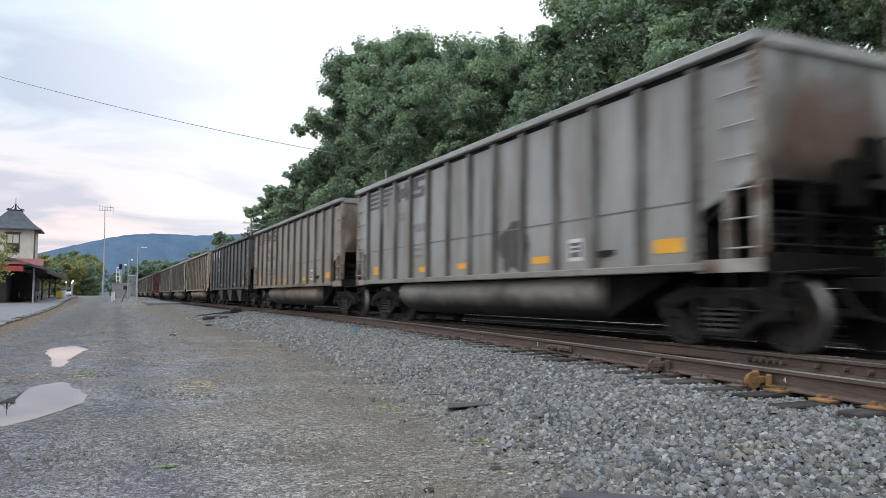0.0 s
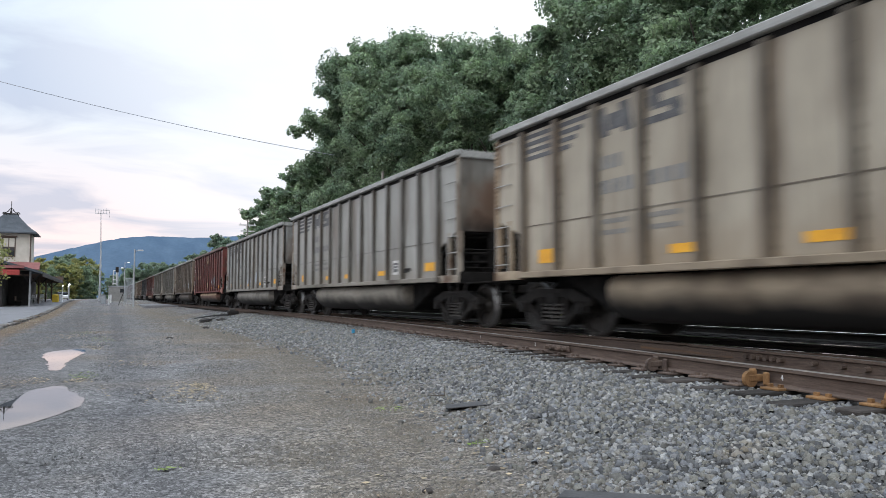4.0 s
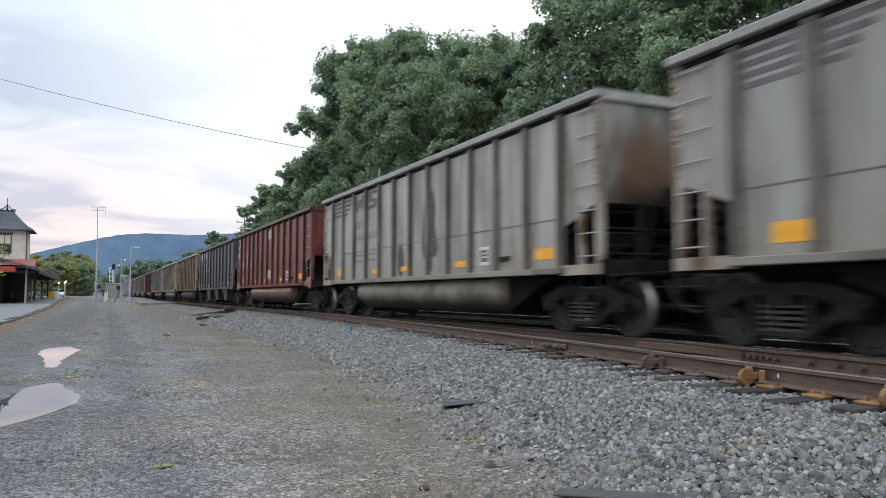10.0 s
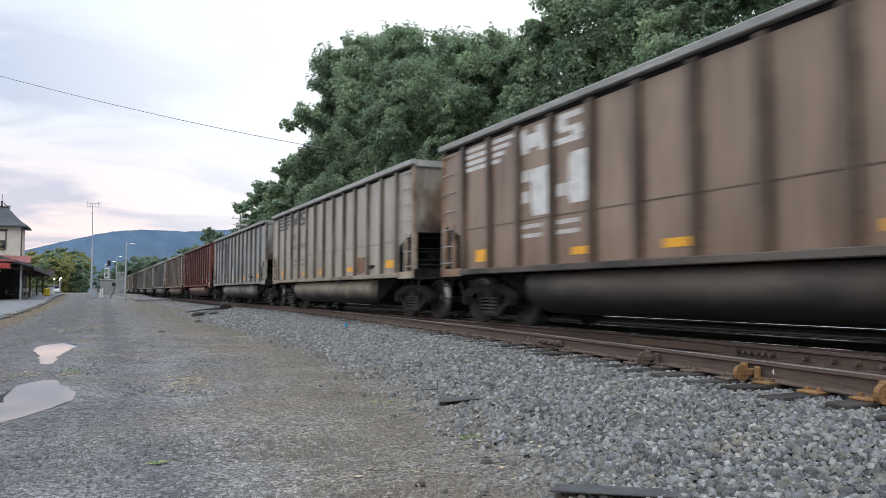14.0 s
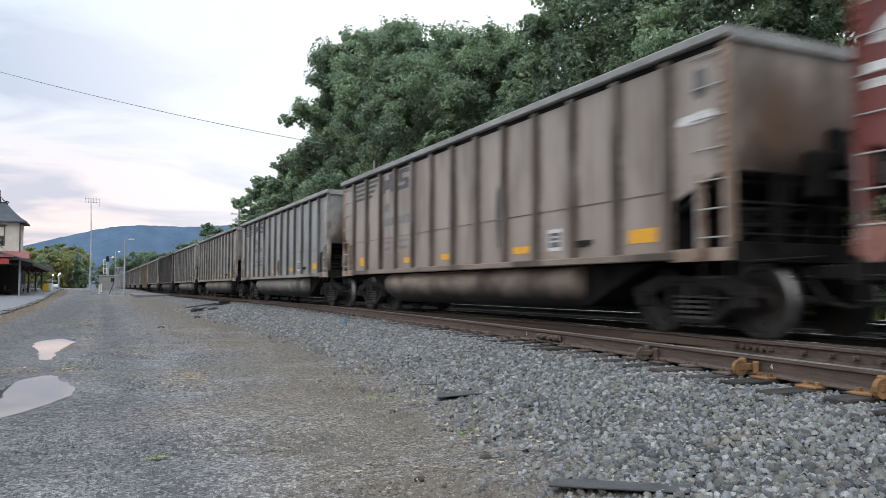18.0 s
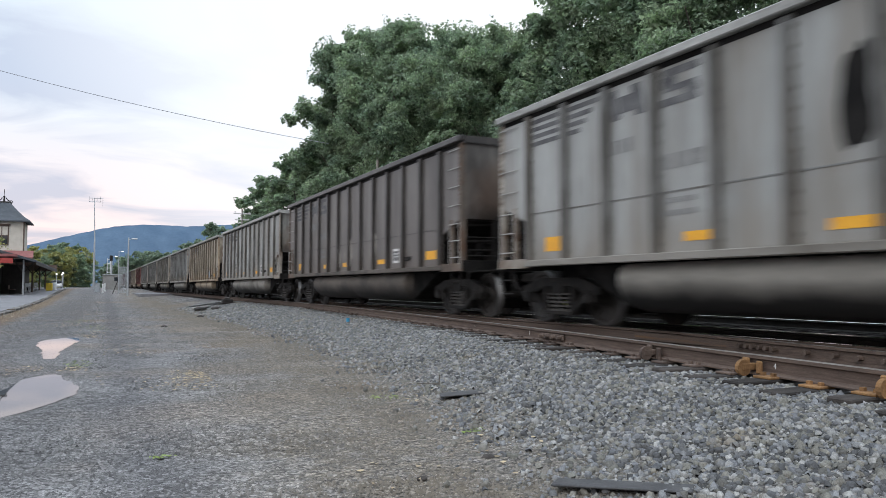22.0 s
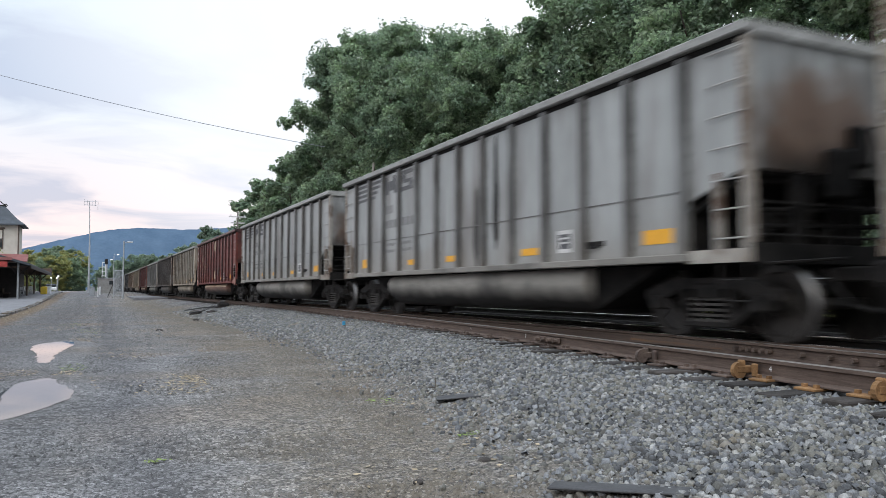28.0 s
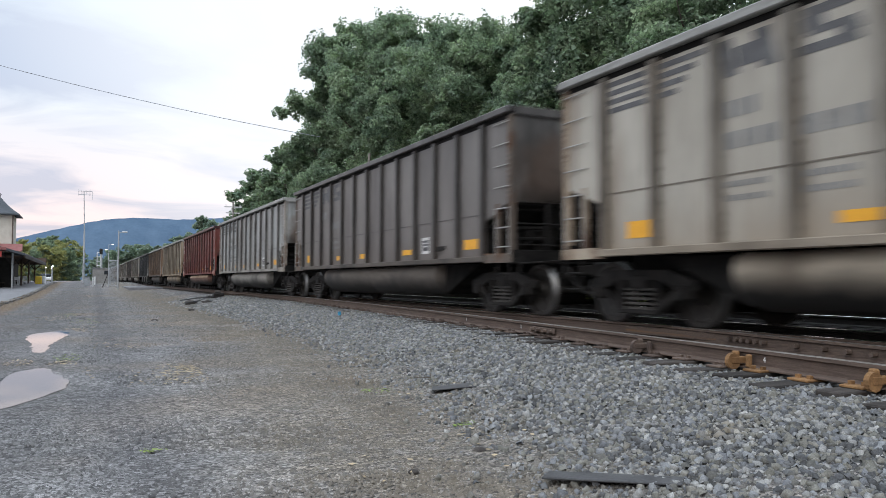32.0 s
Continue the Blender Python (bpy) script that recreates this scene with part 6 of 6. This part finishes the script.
leaves_on_ground("fallen_leaves", [(1.31, 10.7, 0.16, 0.8, 150), (0.7, 9.9, 0.38, 1.0, 40), (-0.1, 10.6, 0.25, 1.2, 80), (0.05, 22, 0.5, 2.5, 120), (0.6, 15.5, 0.5, 1.5, 80), (-3.05, 46, 0.42, 26, 2200), (1.15, 10.4, 0.34, 1.3, 150), (-0.25, 12.2, 0.2, 0.5, 90), (-0.9, 12.6, 0.25, 0.5, 70), (-0.15, 20.0, 0.25, 0.9, 120), (-0.9, 26.5, 0.6, 1.6, 200), (-1.3, 12.0, 0.3, 0.8, 60),
                                  (3.4, 7.4, 0.5, 0.5, 40), (2.2, 4.6, 0.7, 0.5, 24), (3.2, 5.0, 0.6, 0.6, 20)], DEAD_LEAF, 7, "brown and yellow fallen leaves on the gravel", "leaves")
leaves_on_ground("weeds", [(0.48, 5.76, 0.11, 0.06, 22), (-0.47, 29, 0.4, 1.5, 90), (0.1, 24, 0.4, 2.0, 120), (-0.2, 13.2, 0.2, 0.6, 60), (2.95, 7.8, 0.2, 0.2, 40), (2.9, 5.6, 0.1, 0.1, 20)], WEED, 8, "small green weeds growing through the gravel", "weeds")


# ---- loose things by the track ----
def lone(name, bm, mat, at, label, category, group="", smooth=False):
    ob = part(name, bm, mat, None, smooth=smooth)
    ob.matrix_basis = at
    return tagged(ob, label, category, group)


lone("rubber_mat", boxes((-0.26, 0.26, -0.13, 0.13, 0, 0.012, 0.004)), RUBBER, pose(3.56, 7.08, bed_z(3.56, 7.08) + 0.025, 0, -5, -24), "black rubber plate lying on the ballast", "mat")
lone("rubber_mat", boxes((-0.40, 0.40, -0.075, 0.075, 0, 0.014, 0.005)), RUBBER, pose(2.76, 3.50, bed_z(2.76, 3.50) + 0.03, 2, -4, -52), "long black rubber plate on loose ballast", "mat")
stick = bmesh.new()
rod(stick, (0, 0, 0), (0.015, 0.02, 0.11), 0.005, 6)
rod(stick, (0, 0, 0.01), (-0.24, 0.06, 0.02), 0.006, 6, 0.003)
lone("stick", stick, BARK, pose(3.50, 7.60, -0.46), "dead upright twig stuck in the ballast", "stick")
for x, y, s, sd in ((1.96, 24.0, 0.09, 1), (2.59, 4.76, 0.05, 2), (4.6, 37.0, 0.3, 3), (5.2, 36.2, 0.22, 4), (1.92, 4.43, 0.035, 5), (3.9, 31.2, 0.13, 6)):
    bm = bmesh.new()
    ball(bm, (0, 0, 0), s, 2)
    for v in bm.verts:
        v.co *= 1 + 0.5 * noise.noise(v.co * 6 + Vector((sd * 7, 0, 0)))
        v.co.z *= 0.55
    lone("rock", bm, TIE_WOOD, pose(x, y, bed_z(x, y) + s * 0.2, 0, 0, 40 * sd), "dark rock lying on the gravel", "rock", "loose rocks")


def build_switch_machine():
    t = empty("switch_machine", (6.15, 39.0, -0.23))
    part("base", boxes((-0.5, 0.9, -0.13, 0.13, -0.04, 0.05, 0.01), (-0.5, 0.9, 0.4, 0.66, -0.04, 0.05, 0.01)), TIE_WOOD, t)
    part("housing", boxes((-0.22, 0.30, -0.05, 0.50, 0.03, 0.20, 0.04)), STEEL_DARK, t)
    part("motor", rods(((-0.12, 0.22, 0.25), (0.15, 0.22, 0.25), 0.06, 12)), SPRING, t, "dark grey motor drum")
    part("throw_rod", rods(((0.3, 0.2, 0.12), (1.3, 0.2, 0.12), 0.025, 8)), RUST_DARK, t)
    part("cable", rods(((-0.2, 0, 0.03), (-0.9, -1.4, -0.04), 0.025, 6), ((-0.9, -1.4, -0.04), (-1.3, -3, -0.1), 0.025, 6), ((-1.3, -3, -0.1), (-2.1, -4.4, -0.16), 0.025, 6), ((-0.2, 0.2, 0.03), (-1.2, -0.5, -0.05), 0.03, 6), ((-1.2, -0.5, -0.05), (-2.0, -1.6, -0.12), 0.03, 6)), RUBBER, t, "black cables on the ballast")
    tagged(t, "dark switch machine with cables beside the turnout points", "switch machine")


build_switch_machine()
lone("paint_can", rods(((0, 0, 0), (0, 0, 0.09), 0.04, 12)), BLUE, pose(5.65, 17.6, -0.23), "small blue can on the ballast by the rail", "can")

# ---- grade crossing, shed, poles ----
for i in range(7):
    c = lone("crossing_panel", boxes((0, 3.0, 0, 2.3, -0.6, 0.0, 0.01)), PLATFORM, pose(3.9, 76 + 2.36 * i, -0.10), "grey weathered concrete grade-crossing panel", "crossing panel", "crossing panels")


def build_shed():
    t = empty("equipment_shed", (1.1, 110, lot_z(110) + 0.05))
    part("wall", boxes((0, 2.25, 0, 2.6, 0, 1.95, 0.01)), SHED_GREY, t)
    part("roof", boxes((-0.1, 2.35, -0.1, 2.7, 1.95, 2.05, 0.01)), GALV, t, "pale flat metal roof")
    part("window", boxes((1.4, 1.95, -0.03, 0.02, 1.15, 1.65)), GLASS, t, "small dark window")
    part("plinth", boxes((-0.05, 2.3, -0.05, 2.65, -0.2, 0.02)), CONCRETE, t)
    tagged(t, "grey flat-roofed signal equipment shed beside the track", "shed")
    s = empty("signal", (2.2, 113.2, lot_z(113)))
    part("mast", rods(((0, 0, 0), (0, 0, 4.6), 0.07, 8)), GALV, s)
    lad = bmesh.new()
    for x in (-0.55, -0.15):
        rod(lad, (x, 0, 2.2), (x, 0, 4.3), 0.055, 6)
    for k in range(4):
        rod(lad, (-0.55, 0, 2.4 + 0.6 * k), (-0.15, 0, 2.4 + 0.6 * k), 0.05, 6)
    part("ladder", lad, WHITE_PAINT, s, "pale metal ladder frame")
    hd = boxes((-0.28, 0.14, -0.12, 0.1, 3.95, 4.75, 0.09))
    part("signal_head", hd, STEEL_DARK, s, "black signal head")
    tagged(s, "railway colour-light signal mast with a ladder", "signal")


build_shed()


def build_mast():
    t = empty("antenna_mast", (0.0, 120, lot_z(120)))
    part("lower_pole", rods(((0, 0, 0), (0, 0, 7.4), 0.15, 8, 0.10)), GALV, t)
    part("upper_pole", rods(((0, 0, 7.4), (-0.15, 0, 13.3), 0.075, 8, 0.05)), GALV, t)
    arm = part("crossarm", rods(((-0.85, 0, 13.25), (0.95, 0, 13.25), 0.035, 6)), GALV, t)
    part("crossarm", rods(((-0.85, 0, 12.75), (0.75, 0, 12.75), 0.03, 6)), GALV, t)
    for x, z0, z1 in ((-0.85, 12.65, 13.55), (-0.45, 12.7, 13.4), (0.2, 12.7, 13.4), (0.62, 12.65, 13.55), (0.98, 12.1, 13.3)):
        part("antenna_rod", rods(((x, 0, z0), (x, 0, z1), 0.028, 6)), GALV, arm)
    tagged(t, "tall thin grey antenna mast", "mast")


build_mast()


def build_fence():
    """Chain-link gate panel and a metal cabinet in front of the shed."""
    t = empty("gate_panel")
    t.matrix_basis = Matrix.LocRotScale((2.42, 88, lot_z(88)), Euler((0, 0, 0)), (1.4, 1.4, 1.4))
    part("frame", rods(((0, 0, 0), (0, 0, 2.1), 0.035, 8), ((0.62, 0, 0), (0.62, 0, 2.1), 0.035, 8), ((0, 0, 2.05), (0.62, 0, 2.05), 0.03, 8), ((0, 0, 0.1), (0.62, 0, 0.1), 0.03, 8)), GALV, t)
    bm = bmesh.new()
    for k in range(16):
        rod(bm, (0.02 + k * 0.039, 0, 0.1), (0.02 + k * 0.039, 0, 2.05), 0.006, 4)
    for k in range(48):
        rod(bm, (0, 0, 0.12 + k * 0.04), (0.62, 0, 0.12 + k * 0.04), 0.006, 4)
    part("mesh", bm, GALV, t, "galvanised wire mesh")
    part("brace", rods(((-0.05, -0.3, 0), (-0.5, -0.6, -0.1), 0.03, 6), ((-0.05, -0.2, 1.0), (-0.45, -0.5, -0.1), 0.03, 6)), WOOD_SHADE, t)
    tagged(t, "galvanised fence panel standing by the lot", "fence panel")
    c = empty("utility_cabinet", (0.55, 95, lot_z(95)))
    part("cabinet_body", boxes((-0.45, 0.10, 0, 0.4, 0, 1.0, 0.03)), GALV, c)
    part("cabinet_lid", boxes((-0.5, 0.15, -0.04, 0.45, 1.0, 1.05, 0.01)), GALV, c)
    tagged(c, "grey metal utility cabinet beside the mast", "cabinet")
    for x, y in ((0.95, 92), (1.25, 100)):
        lone("bollard", rods(((0, 0, 0), (0, 0, 1.0), 0.09, 10)), WHITE_PAINT, pose(x, y, lot_z(y)), "short white marker post", "post", "marker posts")


build_fence()


def street_lamp(x, y, h, arm, z, lit=False):
    t = empty("street_lamp", (x, y, z))
    part("pole", rods(((0, 0, 0), (0, 0, h), 0.09, 8, 0.06)), GALV, t)
    part("arm", rods(((0, 0, h - 0.25), (arm, 0, h - 0.1), 0.035, 6)), GALV, t)
    part("lamp_head", boxes((arm - 0.05, arm + 0.45, -0.1, 0.1, h - 0.17, h - 0.05, 0.03)), LAMP_GLOW if lit else WHITE_PAINT, t)
    tagged(t, "grey street lamp with a short arm" + (", lit" if lit else ""), "street lamp", "street lamps")


street_lamp(3.05, 80, 5.75, 0.35, lot_z(80))
street_lamp(5.2, 190, 8.6, 0.6, 0.3, True)
street_lamp(3.6, 180, 7.0, 0.6, 0.3, True)


def utility_pole(x, y, h, z, arms=True):
    t = empty("utility_pole", (x, y, z))
    part("pole", rods(((0, 0, 0), (0, 0, h), 0.14, 8, 0.09)), POLE_WOOD, t)
    if arms:
        part("crossarm", boxes((-1.1, 1.1, -0.06, 0.06, h - 0.7, h - 0.55), (-0.9, 0.9, -0.06, 0.06, h - 1.5, h - 1.35)), WHITE_PAINT, t)
        part("insulator", rods(((-0.9, 0, h - 0.55), (-0.9, 0, h - 0.35), 0.06, 6), ((0.9, 0, h - 0.55), (0.9, 0, h - 0.35), 0.06, 6)), WHITE_PAINT, t)
    tagged(t, "weathered wooden utility pole among the trees", "utility pole", "utility poles")


utility_pole(17.5, 100, 11.2, -0.4)
utility_pole(16.9, 46.5, 9.4, -0.4, False)


def build_wire():
    t = empty("overhead_wire")
    bm = bmesh.new()
    pts = []
    a, b = Vector((-38, 62, 24.0)), Vector((17.5, 60, 12.5))
    n = 28
    for i in range(n + 1):
        s = i / n
        p = a.lerp(b, s)
        p.z -= 3.1 * 4 * s * (1 - s) * 0.5
        pts.append(p)
    rings = [[bm.verts.new((p.x, p.y + 0.025 * math.cos(a), p.z + 0.025 * math.sin(a))) for a in (0, 1.57, 3.14, 4.71)] for p in pts]
    for a, b in zip(rings, rings[1:]):
        for k in range(4):
            bm.faces.new((a[k], a[(k + 1) % 4], b[(k + 1) % 4], b[k]))
    part("cable", bm, WIRE_GREY, t)
    tagged(t, "grey overhead cable sagging across the lot", "cable")


build_wire()


# ---- station ----


def build_platform():
    bm = bmesh.new()
    ys = [14 + 6 * i for i in range(20)]
    rows = [[bm.verts.new((x, y, lot_z(y) + (0.11 if k < 2 else -0.4))) for k, x in enumerate((-30, -3.75, -3.75))] for y in ys]
    for a, b in zip(rows, rows[1:]):
        for k in range(2):
            bm.faces.new((a[k], a[k + 1], b[k + 1], b[k]))
    p = part("pavement", bm, PLATFORM)
    tagged(p, "grey paved station platform", "platform", kind="structure")
    k = empty("kerb")
    tagged(k, "worn grey stone kerb along the platform, leaf mould at its foot", "kerb", kind="structure")
    rnd = random.Random(2)
    y = 14.0
    block = mesh_of("kerb_block", lambda bm: box(bm, -0.16, 0.16, 0, 1.17, -0.5, 0.0, 0.02))
    while y < 124:
        z = lot_z(y) + 0.125
        piece("kerb_stone", block, KERB, k, pose(-3.6 + rnd.uniform(-0.05, 0.05), y, z + rnd.uniform(-0.05, 0.012), rnd.uniform(-1.2, 1.2), rnd.uniform(-2, 2), rnd.uniform(-1.6, 1.6)))
        y += 1.2


build_platform()


def window(x, y, z, w, h, parent):
    t = part("window", boxes((x - w / 2 - 0.1, x + w / 2 + 0.1, y - 0.06, y + 0.02, z - 0.1, z + h + 0.12, 0.01)), WOOD_TRIM, parent, "dark framed sash window")
    part("pane", boxes((x - w / 2, x - 0.04, y - 0.075, y - 0.05, z, z + h * 0.48), (x + 0.04, x + w / 2, y - 0.075, y - 0.05, z, z + h * 0.48)), GLASS, t)
    part("pane", boxes((x - w / 2, x - 0.04, y - 0.075, y - 0.05, z + h * 0.52, z + h), (x + 0.04, x + w / 2, y - 0.075, y - 0.05, z + h * 0.52, z + h)), STUCCO, t, "pane with a pale blind")
    part("lintel", boxes((x - w / 2 - 0.22, x + w / 2 + 0.22, y - 0.12, y, z + h + 0.1, z + h + 0.25)), WOOD_TRIM, t)


def build_station():
    t = empty("station_building", (0, 0, 0))
    # tower
    part("tower_wall", boxes((-10.38, -6.38, 85.0, 89.0, 3.3, 7.3)), STUCCO, t, "cream rendered tower wall")
    # lower tower wall darkened to carry the shade under the canopy
    part("ground_floor_front", boxes((-10.33, -6.43, 85.05, 88.95, -0.3, 3.3)), WOOD_SHADE, t, "tower base painted dark for the shade under the canopy")
    part("corner_board", boxes((-6.46, -6.34, 84.96, 85.1, 3.8, 7.3)), WOOD_TRIM, t)
    part("frieze", boxes((-10.48, -6.28, 84.9, 89.1, 7.0, 7.2)), WOOD_TRIM, t)
    bm = bmesh.new()
    prof = [(2.56, 7.0), (2.54, 7.12), (2.02, 7.50), (1.50, 8.0), (1.04, 8.5), (0.66, 8.95), (0.56, 9.02)]
    rings = [[bm.verts.new((-8.38 + s * r, 87 + q * r, z)) for s, q in ((-1, -1), (1, -1), (1, 1), (-1, 1))] for r, z in prof]
    for a, b in zip(rings, rings[1:]):
        for k in range(4):
            bm.faces.new((a[k], a[(k + 1) % 4], b[(k + 1) % 4], b[k]))
    bm.faces.new(rings[-1])
    bm.faces.new(rings[0][::-1])
    roof = part("roof", bm, ROOF_SLATE, t, "flared slate tower roof")
    part("cresting", boxes((-9.04, -7.72, 86.36, 86.4, 9.02, 9.14), (-9.04, -7.72, 87.6, 87.64, 9.02, 9.14), (-7.76, -7.72, 86.4, 87.6, 9.02, 9.14)), WOOD_SHADE, roof)
    fin = rods(((-8.38, 87, 9.0), (-8.38, 87, 9.6), 0.15, 8, 0.05), ((-8.38, 87, 9.5), (-8.38, 87, 10.4), 0.03, 6))
    ball(fin, (-8.38, 87, 9.66), 0.12, 1)
    # curled iron scrolls rising to the finial
    for s in (-1, 1):
        pts = [(-8.38 + s * r, 87, z) for r, z in ((0.78, 9.12), (0.66, 9.28), (0.48, 9.24), (0.30, 9.34), (0.14, 9.58))]
        for p, q in zip(pts, pts[1:]):
            rod(fin, p, q, 0.045, 6)
    part("finial", fin, WOOD_SHADE, roof, "dark iron finial with curled scrolls")
    window(-8.3, 85.0, 4.75, 1.0, 1.75, t)
    # low wing and canopy along the platform
    # wall colour holds the shade below the canopy
    part("wing_wall", boxes((-14.0, -8.2, 80.0, 120.0, -0.3, 3.4)), WOOD_SHADE, t, "platform wall painted dark for the canopy's shade")
    bm = bmesh.new()
    prism(bm, [(-14.2, 4.3), (-8.0, 4.0), (-4.9, 3.05), (-4.9, 2.85), (-8.0, 3.75), (-14.2, 4.05)], 79.0, 122.0, "y")
    canopy = part("canopy", bm, ROOF_SLATE, t, "low dark platform canopy roof")
    part("valance", boxes((-4.92, -4.86, 79.0, 122.0, 2.62, 2.9)), WOOD_SHADE, canopy)
    part("canopy_edge", boxes((-14.2, -6.4, 78.86, 79.0, 3.35, 3.6)), ROOF_RED, canopy, "faded red canopy fascia")
    bm = bmesh.new()
    prism(bm, [(83.6, 3.45), (85.0, 4.15), (85.0, 3.5), (83.6, 3.35)], -10.6, -5.5, "x")
    part("skirt_roof", bm, ROOF_RED, t, "faded red skirt roof below the tower")
    part("awning", boxes((-14.0, -6.75, 78.7, 78.84, 2.72, 3.2)), AWNING, t, "bright red cloth awning")
    for y in (80.5, 92, 104, 116):
        q = part("post", rods(((-6.0, y, -0.3), (-6.0, y, 3.1), 0.09, 8)), GALV if y < 82 else WOOD_TRIM, t)
        part("bracket", rods(((-6.0, y, 1.9), (-5.1, y, 2.9), 0.05, 6), ((-6.0, y, 1.9), (-6.9, y, 3.2), 0.05, 6)), WOOD_SHADE, q)
    part("canopy_end", boxes((-7.4, -4.86, 122.0, 122.12, 2.75, 3.7)), WOOD_TRIM, canopy, "brown panel closing the canopy end")
    for k in range(14):
        part("rafter", boxes((-8.0, -5.0, 80.6 + 3.0 * k, 80.72 + 3.0 * k, 2.72, 2.86)), WOOD_TRIM, canopy)
    tagged(t, "cream station building with slate tower roof and dark platform canopy", "station")


build_station()


def platform_clutter():
    lone("yellow_bin", boxes((-0.35, 0.35, -0.3, 0.3, 0, 0.9, 0.05)), YELLOW_BIN, pose(-4.75, 100, lot_z(100) + 0.11), "yellow box bin on the platform", "bin")
    lone("white_barrel", rods(((0, 0, 0), (0, 0, 0.95), 0.32, 14)), WHITE_PAINT, pose(-4.4, 103, lot_z(103) + 0.11), "white barrel on the platform", "barrel")
    for k, y in enumerate((84, 90, 96, 103, 109)):
        b = empty("bench", (-7.2, y, lot_z(y) + 0.11))
        part("seat", boxes((-0.25, 0.25, -0.8, 0.8, 0.42, 0.47, 0.01)), WOOD_TRIM, b)
        part("backrest", boxes((-0.3, -0.25, -0.8, 0.8, 0.5, 0.9, 0.01)), WOOD_TRIM, b)
        for yy in (-0.65, 0.65):
            part("leg", boxes((-0.2, 0.2, yy - 0.04, yy + 0.04, 0, 0.42)), STEEL_DARK, b)
        tagged(b, "brown slatted bench under the canopy", "bench", "platform benches")
    first = None
    for x, y, turn in ((-6.6, 93.5, 20), (-7.0, 95.0, 160), (-6.4, 97.5, 80), (-6.9, 100.5, -40), (-6.3, 102.0, 190), (-6.8, 106.0, 60), (-6.4, 108.5, -100)):
        at = pose(x, y, lot_z(y) + 0.11, 0, 0, turn)
        if first:
            copy_thing(first, at)
            continue
        first = empty("garden_chair")
        part("seat", boxes((-0.22, 0.22, -0.22, 0.22, 0.42, 0.46, 0.015)), WHITE_PAINT, first)
        part("backrest", boxes((-0.22, 0.22, 0.18, 0.22, 0.55, 0.92, 0.02)), WHITE_PAINT, first)
        for lx in (-0.2, 0.2):
            for ly in (-0.2, 0.2):
                part("leg", rods(((lx, ly, 0), (lx, ly, 0.92 if ly > 0 else 0.45), 0.022, 6)), WHITE_PAINT, first)
        tagged(first, "white garden chair standing under the platform canopy", "chair", "chairs under the canopy")
        first.matrix_basis = at
    for k, (x, y) in enumerate(((-3.9, 118), (-4.3, 128), (-4.7, 138), (-5.3, 132))):
        t = empty("platform_lamp", (x, y, lot_z(y) + 0.1))
        part("pole", rods(((0, 0, 0), (0, 0, 2.1), 0.05, 8)), GALV, t)
        bm = bmesh.new()
        ball(bm, (0, 0, 2.2), 0.13, 2)
        part("globe", bm, LAMP_GLOW, t, "lit white globe")
        tagged(t, "small lit globe lamp on the platform", "lamp", "platform lamps")
    v = empty("parked_car", (-5.6, 140, 0.2))
    part("car_body", boxes((-0.9, 0.9, -2.1, 2.1, 0.3, 0.85, 0.12)), WHITE_PAINT, v)
    part("cabin", boxes((-0.75, 0.75, -1.0, 1.2, 0.8, 1.4, 0.18)), GLASS, v)
    for x in (-0.8, 0.8):
        for y in (-1.3, 1.3):
            part("wheel", rods(((x - 0.1, y, 0.32), (x + 0.1, y, 0.32), 0.32, 14)), RUBBER, v)
    tagged(v, "white parked car behind the platform", "car")


platform_clutter()


def build_branch():
    """A low branch of turning leaves by the platform, at the edge of the lot."""
    tree(-8.6, 72.0, 6.4, "young", LEAF_YELLOW, 0.4, "young tree with yellow-green leaves by the platform", z=-0.4)


build_branch()


# ---- movement ----
# seconds and the place of the front of the second car's body along the track
TRAIN = [(0, 6.10), (1, -8.11), (2, -22.52), (3, -36.64), (6, -79.75), (7, -93.86), (8, -108.2), (9, -122.55), (10, -136.7), (11, -151.4), (12, -165.8), (13, -180.3),
         (14, -194.55), (17, -238.0), (18, -252.52), (19, -266.7), (20, -281.06), (21, -295.63), (22, -310.2), (23, -324.85), (24, -339.4), (25, -354.3), (28, -398.45),
         (29, -413.35), (30, -428.02), (31, -442.93), (32, -458.08)]


def motions():
    """Every car runs along the track; the wheels roll with it."""
    for n, car in enumerate(CARS):
        shift = (n - 1) * PITCH + HL
        walk(car, [(t, pose(TRACK_X, y + shift, 0)) for t, y in TRAIN])
    # one turning cycle for front and rear axles, shared by all trucks
    ts = [t for t, _ in TRAIN]
    ys = [y for _, y in TRAIN]
    rows = {}
    first = {}
    for car in CARS:
        for truck in car.children:
            if not truck.name.startswith("truck"):
                continue
            for axle in truck.children:
                if not axle.name.startswith("wheelset"):
                    continue
                key = axle.location.y > 0
                if key not in first:
                    first[key] = axle
                    steps = []
                    for k in range(0, 32 * FPS + 1):
                        t = k / FPS
                        roll = math.degrees((ys[0] - float(np.interp(t, ts, ys))) / 0.457)
                        steps.append((t, pose(0, 0.889 if key else -0.889, 0.457, roll % 360, 0, 0)))
                    walk(axle, steps)
                else:
                    src = first[key].animation_data
                    axle.rotation_mode = "QUATERNION"
                    ad = axle.animation_data_create()
                    ad.action = src.action
                    ad.action_slot = src.action_slot


motions()
